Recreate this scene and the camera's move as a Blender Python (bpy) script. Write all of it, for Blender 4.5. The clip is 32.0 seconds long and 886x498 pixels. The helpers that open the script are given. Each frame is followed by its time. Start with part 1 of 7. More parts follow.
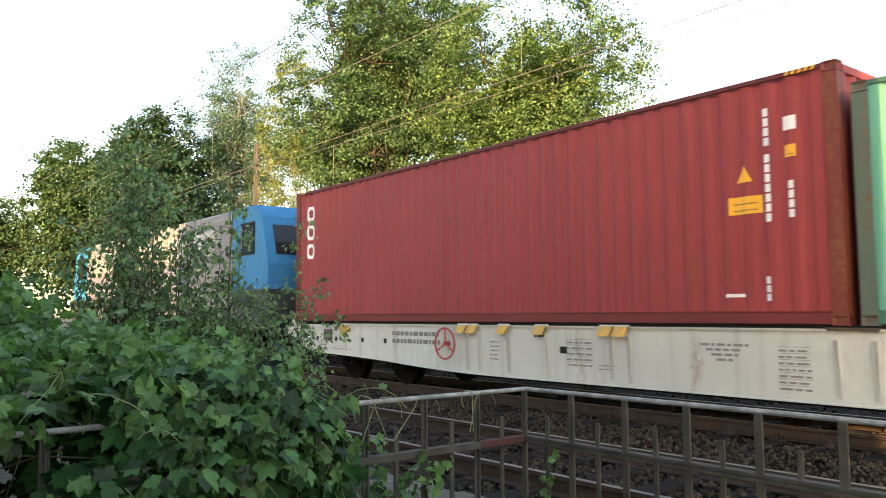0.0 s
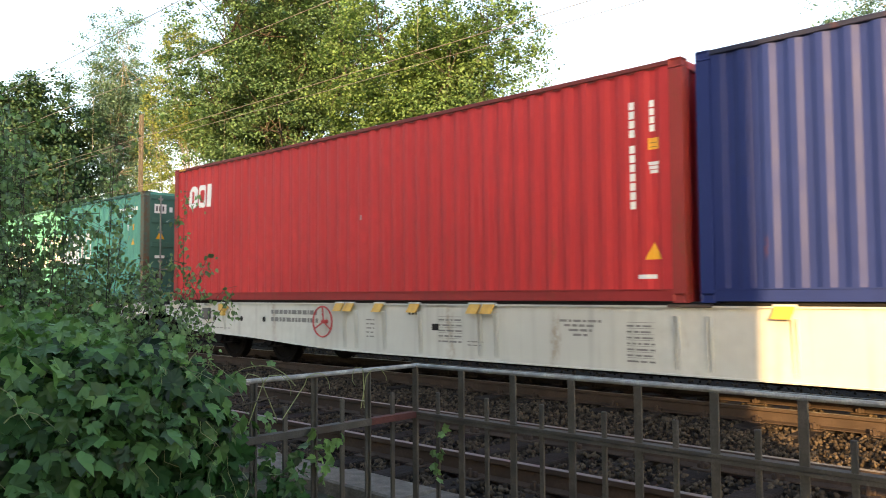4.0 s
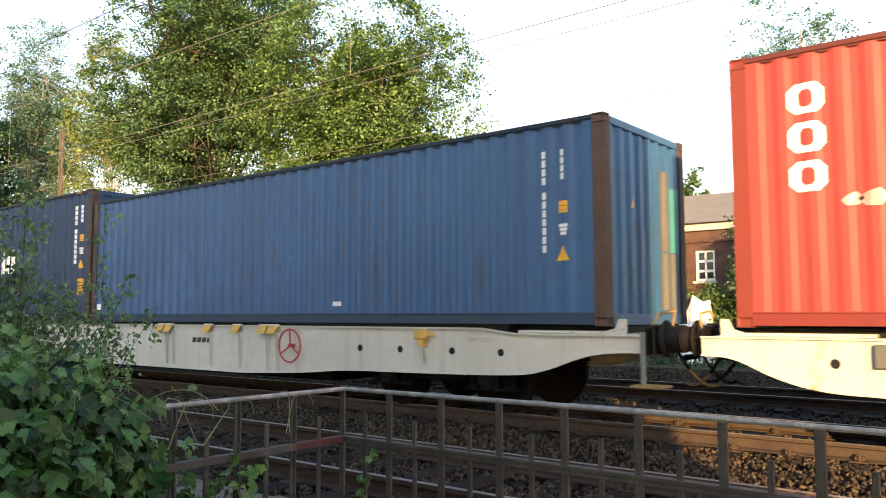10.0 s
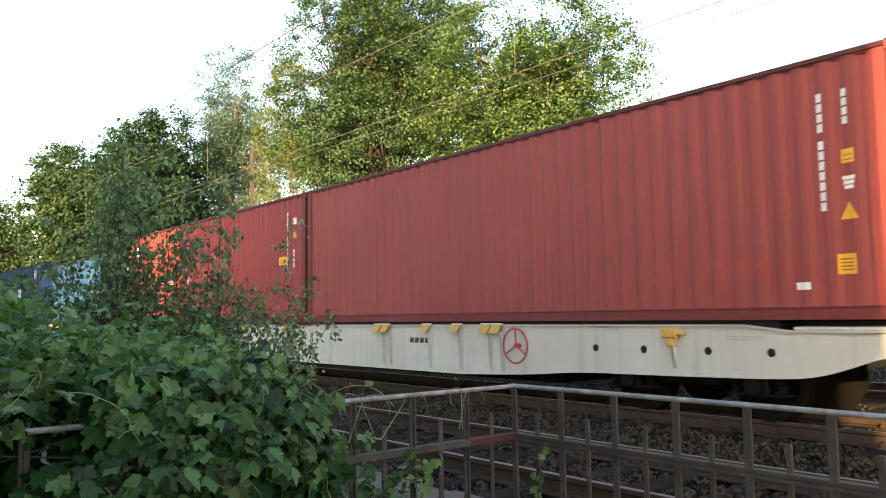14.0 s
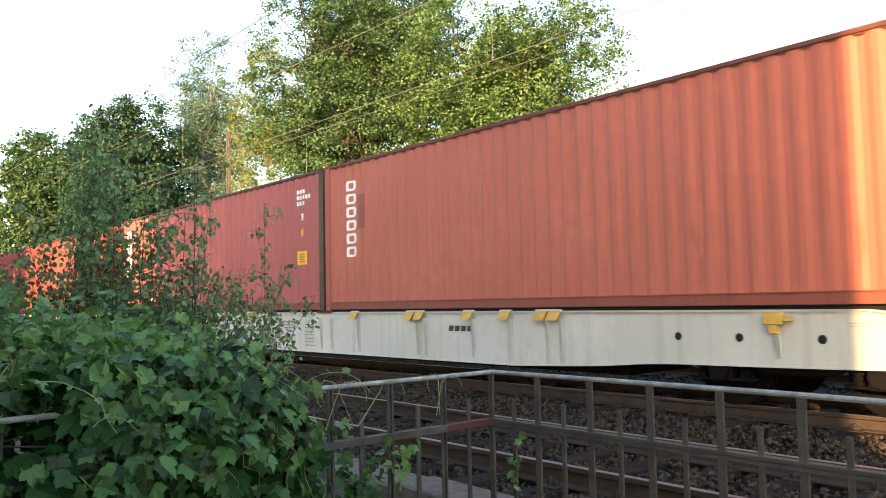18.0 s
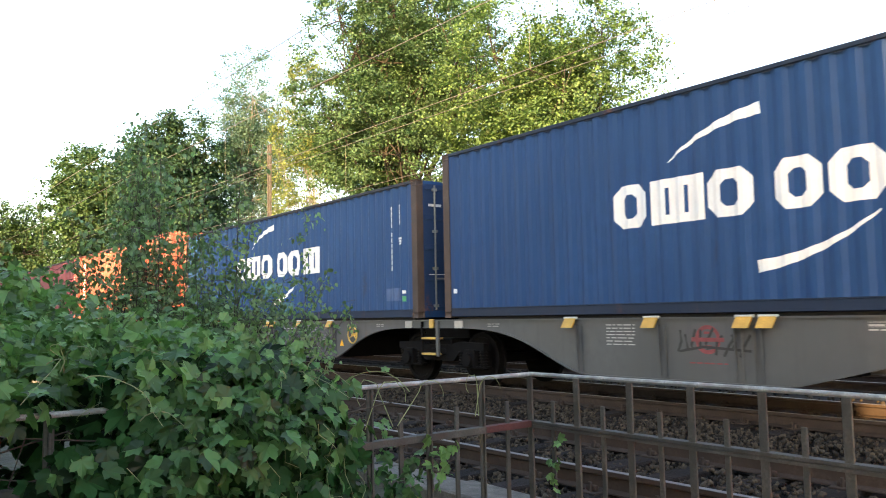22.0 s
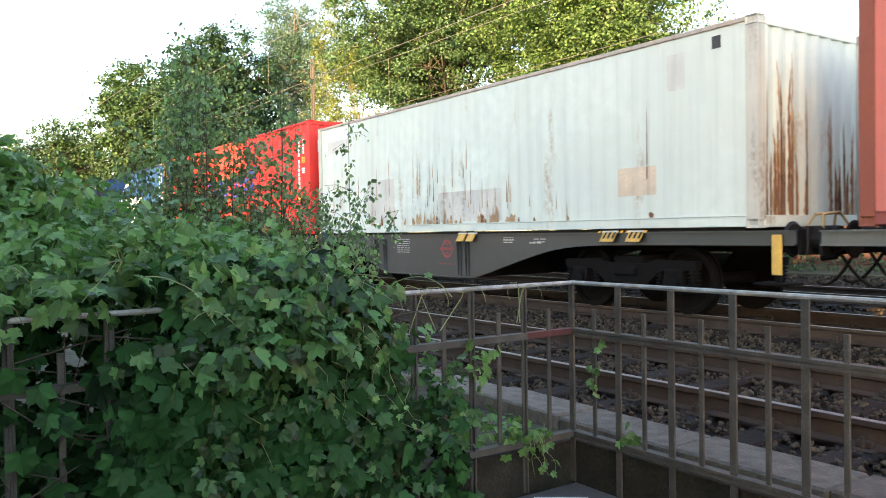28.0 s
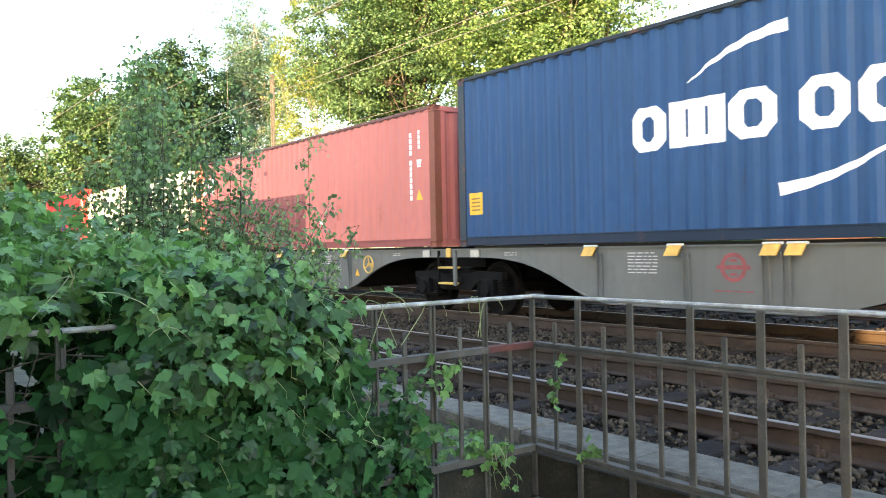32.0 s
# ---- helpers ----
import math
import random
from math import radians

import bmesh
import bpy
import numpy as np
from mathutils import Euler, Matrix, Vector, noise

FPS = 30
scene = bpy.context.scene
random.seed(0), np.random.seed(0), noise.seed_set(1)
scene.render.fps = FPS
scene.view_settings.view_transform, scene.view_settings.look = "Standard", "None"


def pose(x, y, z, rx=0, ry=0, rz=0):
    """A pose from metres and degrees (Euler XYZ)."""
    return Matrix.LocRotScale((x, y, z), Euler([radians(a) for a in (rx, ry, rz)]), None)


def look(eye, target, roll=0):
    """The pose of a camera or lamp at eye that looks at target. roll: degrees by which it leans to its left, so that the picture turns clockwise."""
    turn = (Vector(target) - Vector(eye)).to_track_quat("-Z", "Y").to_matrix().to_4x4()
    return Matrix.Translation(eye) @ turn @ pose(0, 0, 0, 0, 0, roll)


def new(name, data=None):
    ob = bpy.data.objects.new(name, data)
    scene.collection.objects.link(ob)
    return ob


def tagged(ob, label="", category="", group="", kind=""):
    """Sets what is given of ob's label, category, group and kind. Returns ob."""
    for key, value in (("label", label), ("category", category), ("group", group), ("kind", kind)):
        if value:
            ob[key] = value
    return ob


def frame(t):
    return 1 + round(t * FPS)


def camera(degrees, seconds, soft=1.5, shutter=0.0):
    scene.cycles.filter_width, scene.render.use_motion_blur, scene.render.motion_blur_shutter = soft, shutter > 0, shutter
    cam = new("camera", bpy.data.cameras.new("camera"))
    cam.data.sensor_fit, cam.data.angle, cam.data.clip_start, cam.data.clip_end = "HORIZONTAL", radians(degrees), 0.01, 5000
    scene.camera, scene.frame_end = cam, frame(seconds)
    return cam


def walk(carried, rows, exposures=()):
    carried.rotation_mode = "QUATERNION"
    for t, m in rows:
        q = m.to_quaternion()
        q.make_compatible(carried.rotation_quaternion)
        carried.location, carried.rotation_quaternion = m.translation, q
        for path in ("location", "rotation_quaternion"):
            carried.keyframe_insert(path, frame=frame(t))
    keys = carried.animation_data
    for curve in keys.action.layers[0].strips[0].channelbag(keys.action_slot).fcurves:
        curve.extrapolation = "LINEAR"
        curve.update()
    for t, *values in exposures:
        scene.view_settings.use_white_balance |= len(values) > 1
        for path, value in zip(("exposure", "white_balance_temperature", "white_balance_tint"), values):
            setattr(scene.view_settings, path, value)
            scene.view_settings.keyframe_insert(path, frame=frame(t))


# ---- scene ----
EXPOSURES = [(0.0, 2.37, 7450, 19), (2.0, 2.15, 7420, 19), (4.0, 2.2, 7400, 18), (6.0, 2.38, 7420, 18), (8.0, 2.2, 7350, 18), (10.0, 2.1, 7300, 19), (12.0, 2.2, 7250, 18), (14.0, 2.22, 7220, 18), (17.0, 2.38, 7200, 18), (20.0, 2.52, 7180, 18), (22.0, 2.66, 7100, 18), (24.0, 2.74, 7020, 18), (26.0, 2.85, 7000, 17), (28.0, 2.78, 6980, 17), (30.0, 2.95, 6970, 17), (32.0, 3.32, 6950, 16)]
cam = camera(58.38, 32.0, soft=1.0, shutter=0.15)
# seconds, eye, turn
PATH = [
    (0, -0.019, -0.051, 1.344, 94.64, 0.38, 51.39),
    (0.5, -0.008, -0.061, 1.342, 94.53, -0.12, 51.20),
    (1, -0.011, -0.057, 1.338, 94.47, -0.22, 50.85),
    (1.5, -0.006, -0.055, 1.343, 94.38, -0.15, 50.50),
    (2, -0.026, -0.022, 1.338, 94.25, 0.48, 50.03),
    (2.5, -0.018, -0.034, 1.331, 93.94, 0.43, 49.17),
    (3, -0.033, -0.022, 1.330, 93.58, 0.59, 47.86),
    (3.5, -0.022, -0.023, 1.329, 93.27, 0.50, 46.19),
    (5.5, -0.034, -0.020, 1.330, 93.25, 0.06, 37.98),
    (6, -0.047, -0.022, 1.328, 93.47, -0.34, 38.13),
    (6.5, -0.035, -0.020, 1.328, 93.65, -0.26, 38.84),
    (7, -0.041, -0.022, 1.329, 93.94, -0.43, 39.07),
    (7.5, -0.041, -0.028, 1.332, 94.20, -0.45, 39.51),
    (8, -0.041, -0.026, 1.327, 94.43, -0.57, 39.59),
    (8.5, -0.041, -0.011, 1.328, 94.40, -0.19, 39.41),
    (9, -0.029, -0.011, 1.328, 94.50, -0.20, 38.98),
    (9.5, -0.032, -0.009, 1.328, 94.58, -0.17, 38.79),
    (10, -0.025, -0.007, 1.327, 94.72, 0.13, 38.83),
    (10.5, -0.039, -0.027, 1.328, 94.94, -0.07, 41.51),
    (11, -0.031, -0.024, 1.331, 95.20, -0.33, 46.73),
    (11.5, -0.017, -0.013, 1.330, 95.50, -0.22, 49.77),
    (12, -0.010, 0.005, 1.326, 95.69, 0.12, 52.16),
    (12.5, -0.009, 0.022, 1.323, 95.59, 0.30, 52.99),
    (13, -0.006, 0.017, 1.320, 95.34, 0.53, 51.78),
    (13.5, -0.000, 0.021, 1.322, 95.04, 0.65, 51.36),
    (14, -0.006, 0.022, 1.316, 94.75, 0.88, 51.32),
    (14.5, 0.003, 0.026, 1.321, 94.46, 0.84, 51.38),
    (16.5, -0.003, 0.029, 1.318, 94.02, 0.46, 50.27),
    (17, -0.002, 0.020, 1.310, 94.06, 0.44, 49.94),
    (17.5, -0.003, 0.033, 1.312, 93.88, 0.90, 49.79),
    (18, 0.006, 0.025, 1.313, 93.80, 1.16, 49.78),
    (18.5, 0.000, 0.032, 1.308, 93.78, 1.24, 49.89),
    (19, 0.019, 0.018, 1.304, 93.66, 1.31, 50.10),
    (19.5, 0.006, 0.028, 1.308, 93.61, 1.15, 50.13),
    (20, 0.012, 0.027, 1.299, 93.88, 1.14, 50.47),
    (20.5, 0.003, 0.026, 1.287, 94.40, 1.17, 50.93),
    (21, 0.013, 0.030, 1.280, 94.73, 1.39, 51.60),
    (21.5, 0.020, 0.012, 1.267, 94.81, 1.28, 52.15),
    (22, 0.025, 0.011, 1.254, 94.67, 1.15, 52.57),
    (22.5, 0.010, 0.012, 1.234, 94.31, 0.97, 52.87),
    (23, 0.021, -0.008, 1.223, 93.55, 0.46, 52.90),
    (23.5, 0.016, -0.001, 1.215, 92.78, 0.65, 52.94),
    (24, 0.015, 0.011, 1.206, 91.72, 1.17, 53.05),
    (24.5, 0.020, 0.005, 1.194, 91.04, 1.20, 53.18),
    (25, 0.026, 0.002, 1.191, 90.21, 1.07, 53.45),
    (25.5, 0.019, 0.011, 1.198, 89.41, 1.06, 53.73),
    (27.5, 0.059, -0.006, 1.206, 88.45, 0.70, 55.47),
    (28, 0.048, 0.002, 1.202, 88.73, 0.92, 55.73),
    (28.5, 0.041, 0.007, 1.192, 89.02, 1.23, 55.50),
    (29, 0.034, 0.016, 1.196, 88.98, 1.47, 55.07),
    (29.5, 0.027, 0.019, 1.192, 89.01, 1.36, 54.63),
    (30, 0.033, 0.016, 1.194, 88.92, 1.38, 54.23),
    (30.5, 0.036, 0.010, 1.189, 88.99, 1.26, 53.94),
    (31, 0.036, 0.007, 1.189, 89.08, 1.21, 53.52),
    (31.5, 0.042, 0.011, 1.188, 89.37, 1.21, 53.31),
    (32, 0.045, 0.009, 1.192, 89.83, 1.16, 52.94),
]
walk(cam, [(r[0], pose(*r[1:])) for r in PATH], exposures=EXPOSURES)
# how far the train has gone along the track, by seconds
RUN = [(0, -16.11), (1, -22.84), (2, -29.58), (3, -36.13), (3.5, -39.33), (5.5, -52.34), (6, -55.65), (7, -62.08), (8, -68.42), (9, -74.72), (10,
       -80.96), (11, -87.20), (12, -93.44), (13, -99.65), (14, -105.73), (14.5, -108.69), (16.5, -120.84), (17, -123.97), (18, -130.00), (19,
       -135.94), (20, -141.88), (21, -147.89), (22, -153.82), (23, -159.68), (24, -165.40), (25, -171.08), (25.5, -173.78), (27.5, -184.18), (28,
       -186.77), (29, -191.78), (30, -196.62), (31, -201.37), (32, -205.91)]

# ---- light ----
SUN_AZ, SUN_EL = radians(-54.0), radians(11.0)      # from the right, a little on the near side, low
sun_from = Vector((math.cos(SUN_AZ) * math.cos(SUN_EL), math.sin(SUN_AZ) * math.cos(SUN_EL), math.sin(SUN_EL)))
world = bpy.data.worlds.new("sky")
scene.world = world
world.use_nodes = True
wn = world.node_tree
sky = wn.nodes.new("ShaderNodeTexSky")
sky.sky_type, sky.sun_disc = "NISHITA", False
sky.sun_elevation, sky.sun_rotation = SUN_EL, math.pi / 2 - SUN_AZ
sky.air_density, sky.dust_density, sky.ozone_density = 1.0, 0.8, 1.0
wn.nodes["Background"].inputs["Strength"].default_value = 0.15
wn.links.new(sky.outputs[0], wn.nodes["Background"].inputs["Color"])
sun = new("sun", bpy.data.lights.new("sun", "SUN"))
sun.data.energy, sun.data.angle, sun.data.color = 3.1, radians(0.6), (1.0, 0.66, 0.29)
sun.matrix_basis = look(sun_from * 60, (0, 0, 0))


# ---- materials ----
def mat(name, color, rough=0.6, metal=0.0, var=0.2, scale=3.0, bump=0.0, bscale=60.0, streak=0.0, rust=0.0, rustcol=(0.16, 0.06, 0.025),
        gen=False, spec=0.5, tint=None, island=0.0, transl=0.0, per_ob=0.0):
    m = bpy.data.materials.new(name)
    m.use_nodes = True
    t = m.node_tree
    N, K = t.nodes, t.links
    b = N["Principled BSDF"]
    b.inputs["Roughness"].default_value, b.inputs["Metallic"].default_value = rough, metal
    b.inputs["Specular IOR Level"].default_value = spec
    co = N.new("ShaderNodeTexCoord").outputs["Object"]

    def noise_of(s, detail=5, stretch=None):
        n = N.new("ShaderNodeTexNoise")
        n.inputs["Scale"].default_value, n.inputs["Detail"].default_value = s, detail
        if stretch:
            mp = N.new("ShaderNodeMapping")
            mp.inputs["Scale"].default_value = stretch
            K.new(co, mp.inputs["Vector"])
            K.new(mp.outputs[0], n.inputs["Vector"])
        else:
            K.new(co, n.inputs["Vector"])
        return n.outputs["Fac"]

    def ramp(x, lo, hi):
        r = N.new("ShaderNodeMapRange")
        r.inputs[1].default_value, r.inputs[2].default_value = lo, hi
        K.new(x, r.inputs[0])
        return r.outputs[0]

    def mix(f, a, c, kind="MIX"):
        x = N.new("ShaderNodeMix")
        x.data_type, x.blend_type = "RGBA", kind
        for s, v in ((x.inputs[0], f), (x.inputs[6], a), (x.inputs[7], c)):
            if hasattr(v, "links"):
                K.new(v, s)
            else:
                s.default_value = v if isinstance(v, float) else (*v, 1.0)
        return x.outputs[2]
    lo = tuple(c * (1 - var) for c in color)
    hi = tint or tuple(min(1.0, c * (1 + var)) for c in color)
    col = mix(ramp(noise_of(scale), 0.3, 0.7), lo, hi)
    col = mix(ramp(noise_of(scale * 9, 3), 0.35, 0.75), col, tuple(c * (1 - var * 0.6) for c in color))
    if island:
        g = N.new("ShaderNodeNewGeometry").outputs["Random Per Island"]
        col = mix(g, mix(1.0, col, (1 - island,) * 3, "MULTIPLY"), mix(1.0, col, (1 + island, 1 + island, 1 + island * 0.7), "MULTIPLY"))
    if per_ob:
        g = N.new("ShaderNodeObjectInfo").outputs["Random"]
        col = mix(g, mix(1.0, col, (1 - per_ob,) * 3, "MULTIPLY"), mix(1.0, col, (1 + per_ob,) * 3, "MULTIPLY"))
    if streak:
        f = ramp(noise_of(1.0, 4, (7.0, 7.0, 0.35)), 0.52, 0.78)
        s = N.new("ShaderNodeMath")
        s.operation = "MULTIPLY"
        s.inputs[1].default_value = streak
        K.new(f, s.inputs[0])
        col = mix(s.outputs[0], col, tuple(c * 0.35 + 0.02 for c in color))
    if rust:
        a = noise_of(1.0, 6, (2.2, 2.2, 0.5))
        f = ramp(a, 0.70 - rust * 0.22, 0.80 - rust * 0.12)
        f2 = ramp(noise_of(14.0, 4), 0.35, 0.6)
        s = N.new("ShaderNodeMath")
        s.operation = "MULTIPLY"
        K.new(f, s.inputs[0])
        K.new(f2, s.inputs[1])
        col = mix(s.outputs[0], col, rustcol)
    K.new(col, b.inputs["Base Color"])
    rr = N.new("ShaderNodeMapRange")
    rr.inputs[3].default_value, rr.inputs[4].default_value = max(0.05, rough - 0.1), min(1.0, rough + 0.12)
    K.new(noise_of(scale * 4, 3), rr.inputs[0])
    K.new(rr.outputs[0], b.inputs["Roughness"])
    if bump:
        bp = N.new("ShaderNodeBump")
        bp.inputs["Strength"].default_value, bp.inputs["Distance"].default_value = 1.0, bump
        K.new(noise_of(bscale, 4), bp.inputs["Height"])
        K.new(bp.outputs[0], b.inputs["Normal"])
    if transl:
        tr = N.new("ShaderNodeBsdfTranslucent")
        K.new(mix(1.0, col, (0.9, 1.15, 0.62), "MULTIPLY"), tr.inputs["Color"])
        ms = N.new("ShaderNodeMixShader")
        ms.inputs[0].default_value = transl
        K.new(b.outputs[0], ms.inputs[1])
        K.new(tr.outputs[0], ms.inputs[2])
        K.new(ms.outputs[0], N["Material Output"].inputs["Surface"])
    return m


def cpaint(name, color, rust=0.15, streak=0.25, rough=0.55, var=0.12, tint=None, spec=0.25, rustcol=(0.16, 0.06, 0.025)):
    return mat(name, color, rough, 0, var, 0.5, 0.004, 2.2, streak, rust, rustcol, tint=tint, spec=spec)


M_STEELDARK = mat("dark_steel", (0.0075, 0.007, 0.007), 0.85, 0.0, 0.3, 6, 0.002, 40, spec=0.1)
M_BLACK = mat("plain_black", (0.012, 0.012, 0.013), 0.6, 0, 0.2, 8, spec=0.2)
M_PALE = mat("pale_grey_paint", (0.52, 0.535, 0.49), 0.45, 0, 0.10, 0.7, 0.002, 3, 0.35, 0.28, (0.26, 0.17, 0.10))
M_GREY = mat("grey_paint", (0.100, 0.108, 0.104), 0.5, 0, 0.14, 0.8, 0.002, 3, 0.4, 0.12)
M_GREYDARK = mat("dull_grey_paint", (0.080, 0.086, 0.088), 0.5, 0, 0.14, 0.8, 0.002, 3, 0.4, 0.12)
M_FLAP = mat("dull_yellow_paint", (0.58, 0.34, 0.06), 0.55, 0, 0.25, 7, 0, 40, 0.2, 0.2)
M_GRIP = mat("dull_ochre_paint", (0.40, 0.27, 0.10), 0.6, 0, 0.3, 7, 0, 40, 0.3, 0.4)
M_RODS = mat("dull_rod_steel", (0.20, 0.215, 0.20), 0.55, 0.2, 0.25, 6, 0, 40, 0.2, 0.25)
M_CHARCOAL = mat("charcoal_paint", (0.042, 0.049, 0.052), 0.45, 0, 0.14, 0.8, 0.002, 3, 0.3, 0.08)
M_YELLOW = mat("yellow_paint", (0.62, 0.39, 0.09), 0.55, 0, 0.2, 6, 0, 40, 0.2, 0.2)
M_STICKER = mat("yellow_sticker", (0.80, 0.40, 0.02), 0.4, 0, 0.06, 5)
M_WHITE = mat("white_paint", (0.80, 0.80, 0.76), 0.5, 0, 0.07, 3, 0, 40, 0.1)
M_INK = mat("black_ink", (0.03, 0.03, 0.03), 0.6, 0, 0.2, 8)
M_STENCIL = mat("worn_white_stencil", (0.5, 0.5, 0.48), 0.6, 0, 0.2, 8)
M_FADEDRED = mat("faded_red_print", (0.24, 0.05, 0.055), 0.6, 0, 0.3, 8)
M_FAINT = mat("worn_sticker_print", (0.22, 0.12, 0.02), 0.5, 0, 0.3, 8)
M_CODE = mat("worn_black_stencil", (0.19, 0.19, 0.18), 0.6, 0, 0.3, 9)
M_PRINT = mat("faded_grey_print", (0.30, 0.30, 0.28), 0.6, 0, 0.2, 8)
M_REDPAINT = mat("red_paint", (0.45, 0.05, 0.05), 0.5, 0, 0.2, 6)
M_RUSTPOST = mat("rusted_brown_steel", (0.080, 0.052, 0.038), 0.75, 0, 0.3, 4, 0.003, 30, 0.3, 0.25)
M_GALV = mat("galvanised_steel", (0.42, 0.42, 0.40), 0.45, 0.5, 0.15, 10)
M_RAILTOP = mat("worn_rail_head", (0.27, 0.25, 0.235), 0.5, 0.5, 0.2, 12)
M_RAIL = mat("rusty_rail_web", (0.056, 0.040, 0.031), 0.8, 0, 0.3, 5, 0.003, 60, spec=0.2)
M_SLEEPER = mat("weathered_sleeper", (0.024, 0.0195, 0.017), 0.9, 0, 0.45, 6, 0.012, 40, per_ob=0.35, spec=0.15)
M_BALLAST = mat("ballast_ground", (0.018, 0.0145, 0.012), 0.95, 0, 0.4, 9, 0.02, 25, spec=0.1)
M_STONE = mat("ballast_stone", (0.054, 0.041, 0.032), 0.9, 0, 0.25, 5, 0.004, 60, island=0.9, spec=0.2)
M_CONCRETE = mat("old_concrete", (0.135, 0.124, 0.100), 0.9, 0, 0.5, 9, 0.012, 45, 0, 0, per_ob=0.25)
M_WALL = mat("mossy_concrete", (0.032, 0.030, 0.022), 0.95, 0, 0.5, 5, 0.012, 40, 0.6, 0.2, (0.016, 0.021, 0.010), spec=0.15)
M_YARD = mat("yard_concrete", (0.09, 0.085, 0.08), 0.95, 0, 0.3, 1.5, 0.006, 50)
M_SOIL = mat("weedy_soil", (0.045, 0.05, 0.026), 1.0, 0, 0.45, 2.5, 0.04, 8)
M_FENCE = mat("weathered_fence_steel", (0.070, 0.066, 0.053), 0.7, 0, 0.45, 9, 0.003, 80, 0.5, 0.25, (0.045, 0.030, 0.020))
M_FENCETOP = mat("worn_pale_rail", (0.36, 0.36, 0.335), 0.55, 0.1, 0.5, 14, 0.002, 80, 0.2, 0.35, (0.07, 0.055, 0.045))
M_FENCERUST = mat("rusty_red_rail", (0.095, 0.030, 0.024), 0.8, 0, 0.4, 9, 0.003, 80)
M_BRICK = mat("red_brick", (0.088, 0.046, 0.036), 0.9, 0, 0.35, 3, 0.006, 30)
M_ROOF = mat("grey_slate", (0.17, 0.165, 0.15), 0.85, 0, 0.2, 2, 0.01, 12)
M_PLASTER = mat("grey_plaster", (0.45, 0.43, 0.40), 0.95, 0, 0.12, 1, 0.004, 30)
M_MAST = mat("grey_brown_steel", (0.085, 0.08, 0.07), 0.8, 0, 0.3, 4, 0.002, 30)
M_WIRE = mat("copper_wire", (0.20, 0.19, 0.17), 0.5, 0.2, 0.1, 5)
M_BARK = mat("bark", (0.05, 0.042, 0.034), 0.95, 0, 0.3, 6, 0.02, 20)
M_PALEBARK = mat("pale_bark", (0.25, 0.235, 0.2), 0.9, 0, 0.3, 5, 0.01, 20)
M_TWIG = mat("brown_twig", (0.06, 0.05, 0.038), 0.9, 0, 0.3, 8)


def leafmat(name, color, var=0.3, transl=0.35, rough=0.55, spec=0.35):
    return mat(name, color, rough, 0, 0.25, 0.8, 0, 40, island=var, transl=transl, spec=spec)


M_LEAF_BIG = leafmat("broadleaf_green", (0.084, 0.160, 0.080), 0.6, 0.34)
M_LEAF_SUN = leafmat("bright_broadleaf", (0.110, 0.190, 0.072), 0.6, 0.36)
M_LEAF_YEL = leafmat("yellowing_leaf", (0.22, 0.27, 0.10), 0.4, 0.45)
M_LEAF_BIRCH = leafmat("birch_leaf", (0.125, 0.215, 0.175), 0.35, 0.45)
M_LEAF_DARK = leafmat("dark_leaf", (0.042, 0.098, 0.056), 0.45)
M_LEAF_MID = leafmat("mid_leaf", (0.105, 0.182, 0.080), 0.45)
M_LEAF_DEEP = leafmat("deep_green_leaf", (0.066, 0.130, 0.058), 0.5)
M_LEAF_BUSH = leafmat("shrub_leaf", (0.185, 0.285, 0.155), 0.55, 0.45, 0.30)
# light and shade on the hop painted in: dark face, paler shoulder and crest
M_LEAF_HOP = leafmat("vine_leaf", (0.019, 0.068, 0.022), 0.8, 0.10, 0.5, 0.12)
M_LEAF_CREST = leafmat("sky_lit_vine_leaf", (0.122, 0.240, 0.078), 0.6, 0.36, 0.40, 0.35)
M_LEAF_PART_LIT = leafmat("part_lit_vine_leaf", (0.036, 0.098, 0.032), 0.7, 0.2, 0.40, 0.3)
M_LEAF_SHOULDER = leafmat("shoulder_lit_vine_leaf", (0.052, 0.127, 0.042), 0.8, 0.22, 0.42, 0.3)
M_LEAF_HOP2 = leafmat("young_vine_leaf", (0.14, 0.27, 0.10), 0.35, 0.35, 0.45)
M_BINE = mat("green_bine", (0.24, 0.28, 0.12), 0.6, 0, 0.3, 8)
M_GLASS = mat("dark_window_glass", (0.015, 0.02, 0.022), 0.06, 0, 0.1, 2)


# ---- building helpers ----
def part(name, bm, material, parent=None, label="", kind="", smooth=False):
    me = bpy.data.meshes.new(name)
    bm.normal_update()
    bm.to_mesh(me)
    bm.free()
    me.materials.append(material)
    if smooth:
        for p in me.polygons:
            p.use_smooth = True
    ob = new(name, me)
    ob.parent = parent
    return tagged(ob, label=label, kind=kind)


def shared(name, me, parent, m):
    ob = new(name, me)
    ob.parent = parent
    ob.matrix_basis = m
    return ob


def empty(name, m, label, category, group="", kind=""):
    ob = new(name)
    ob.empty_display_size = 0.3
    ob.matrix_basis = m
    return tagged(ob, label, category, group, kind)


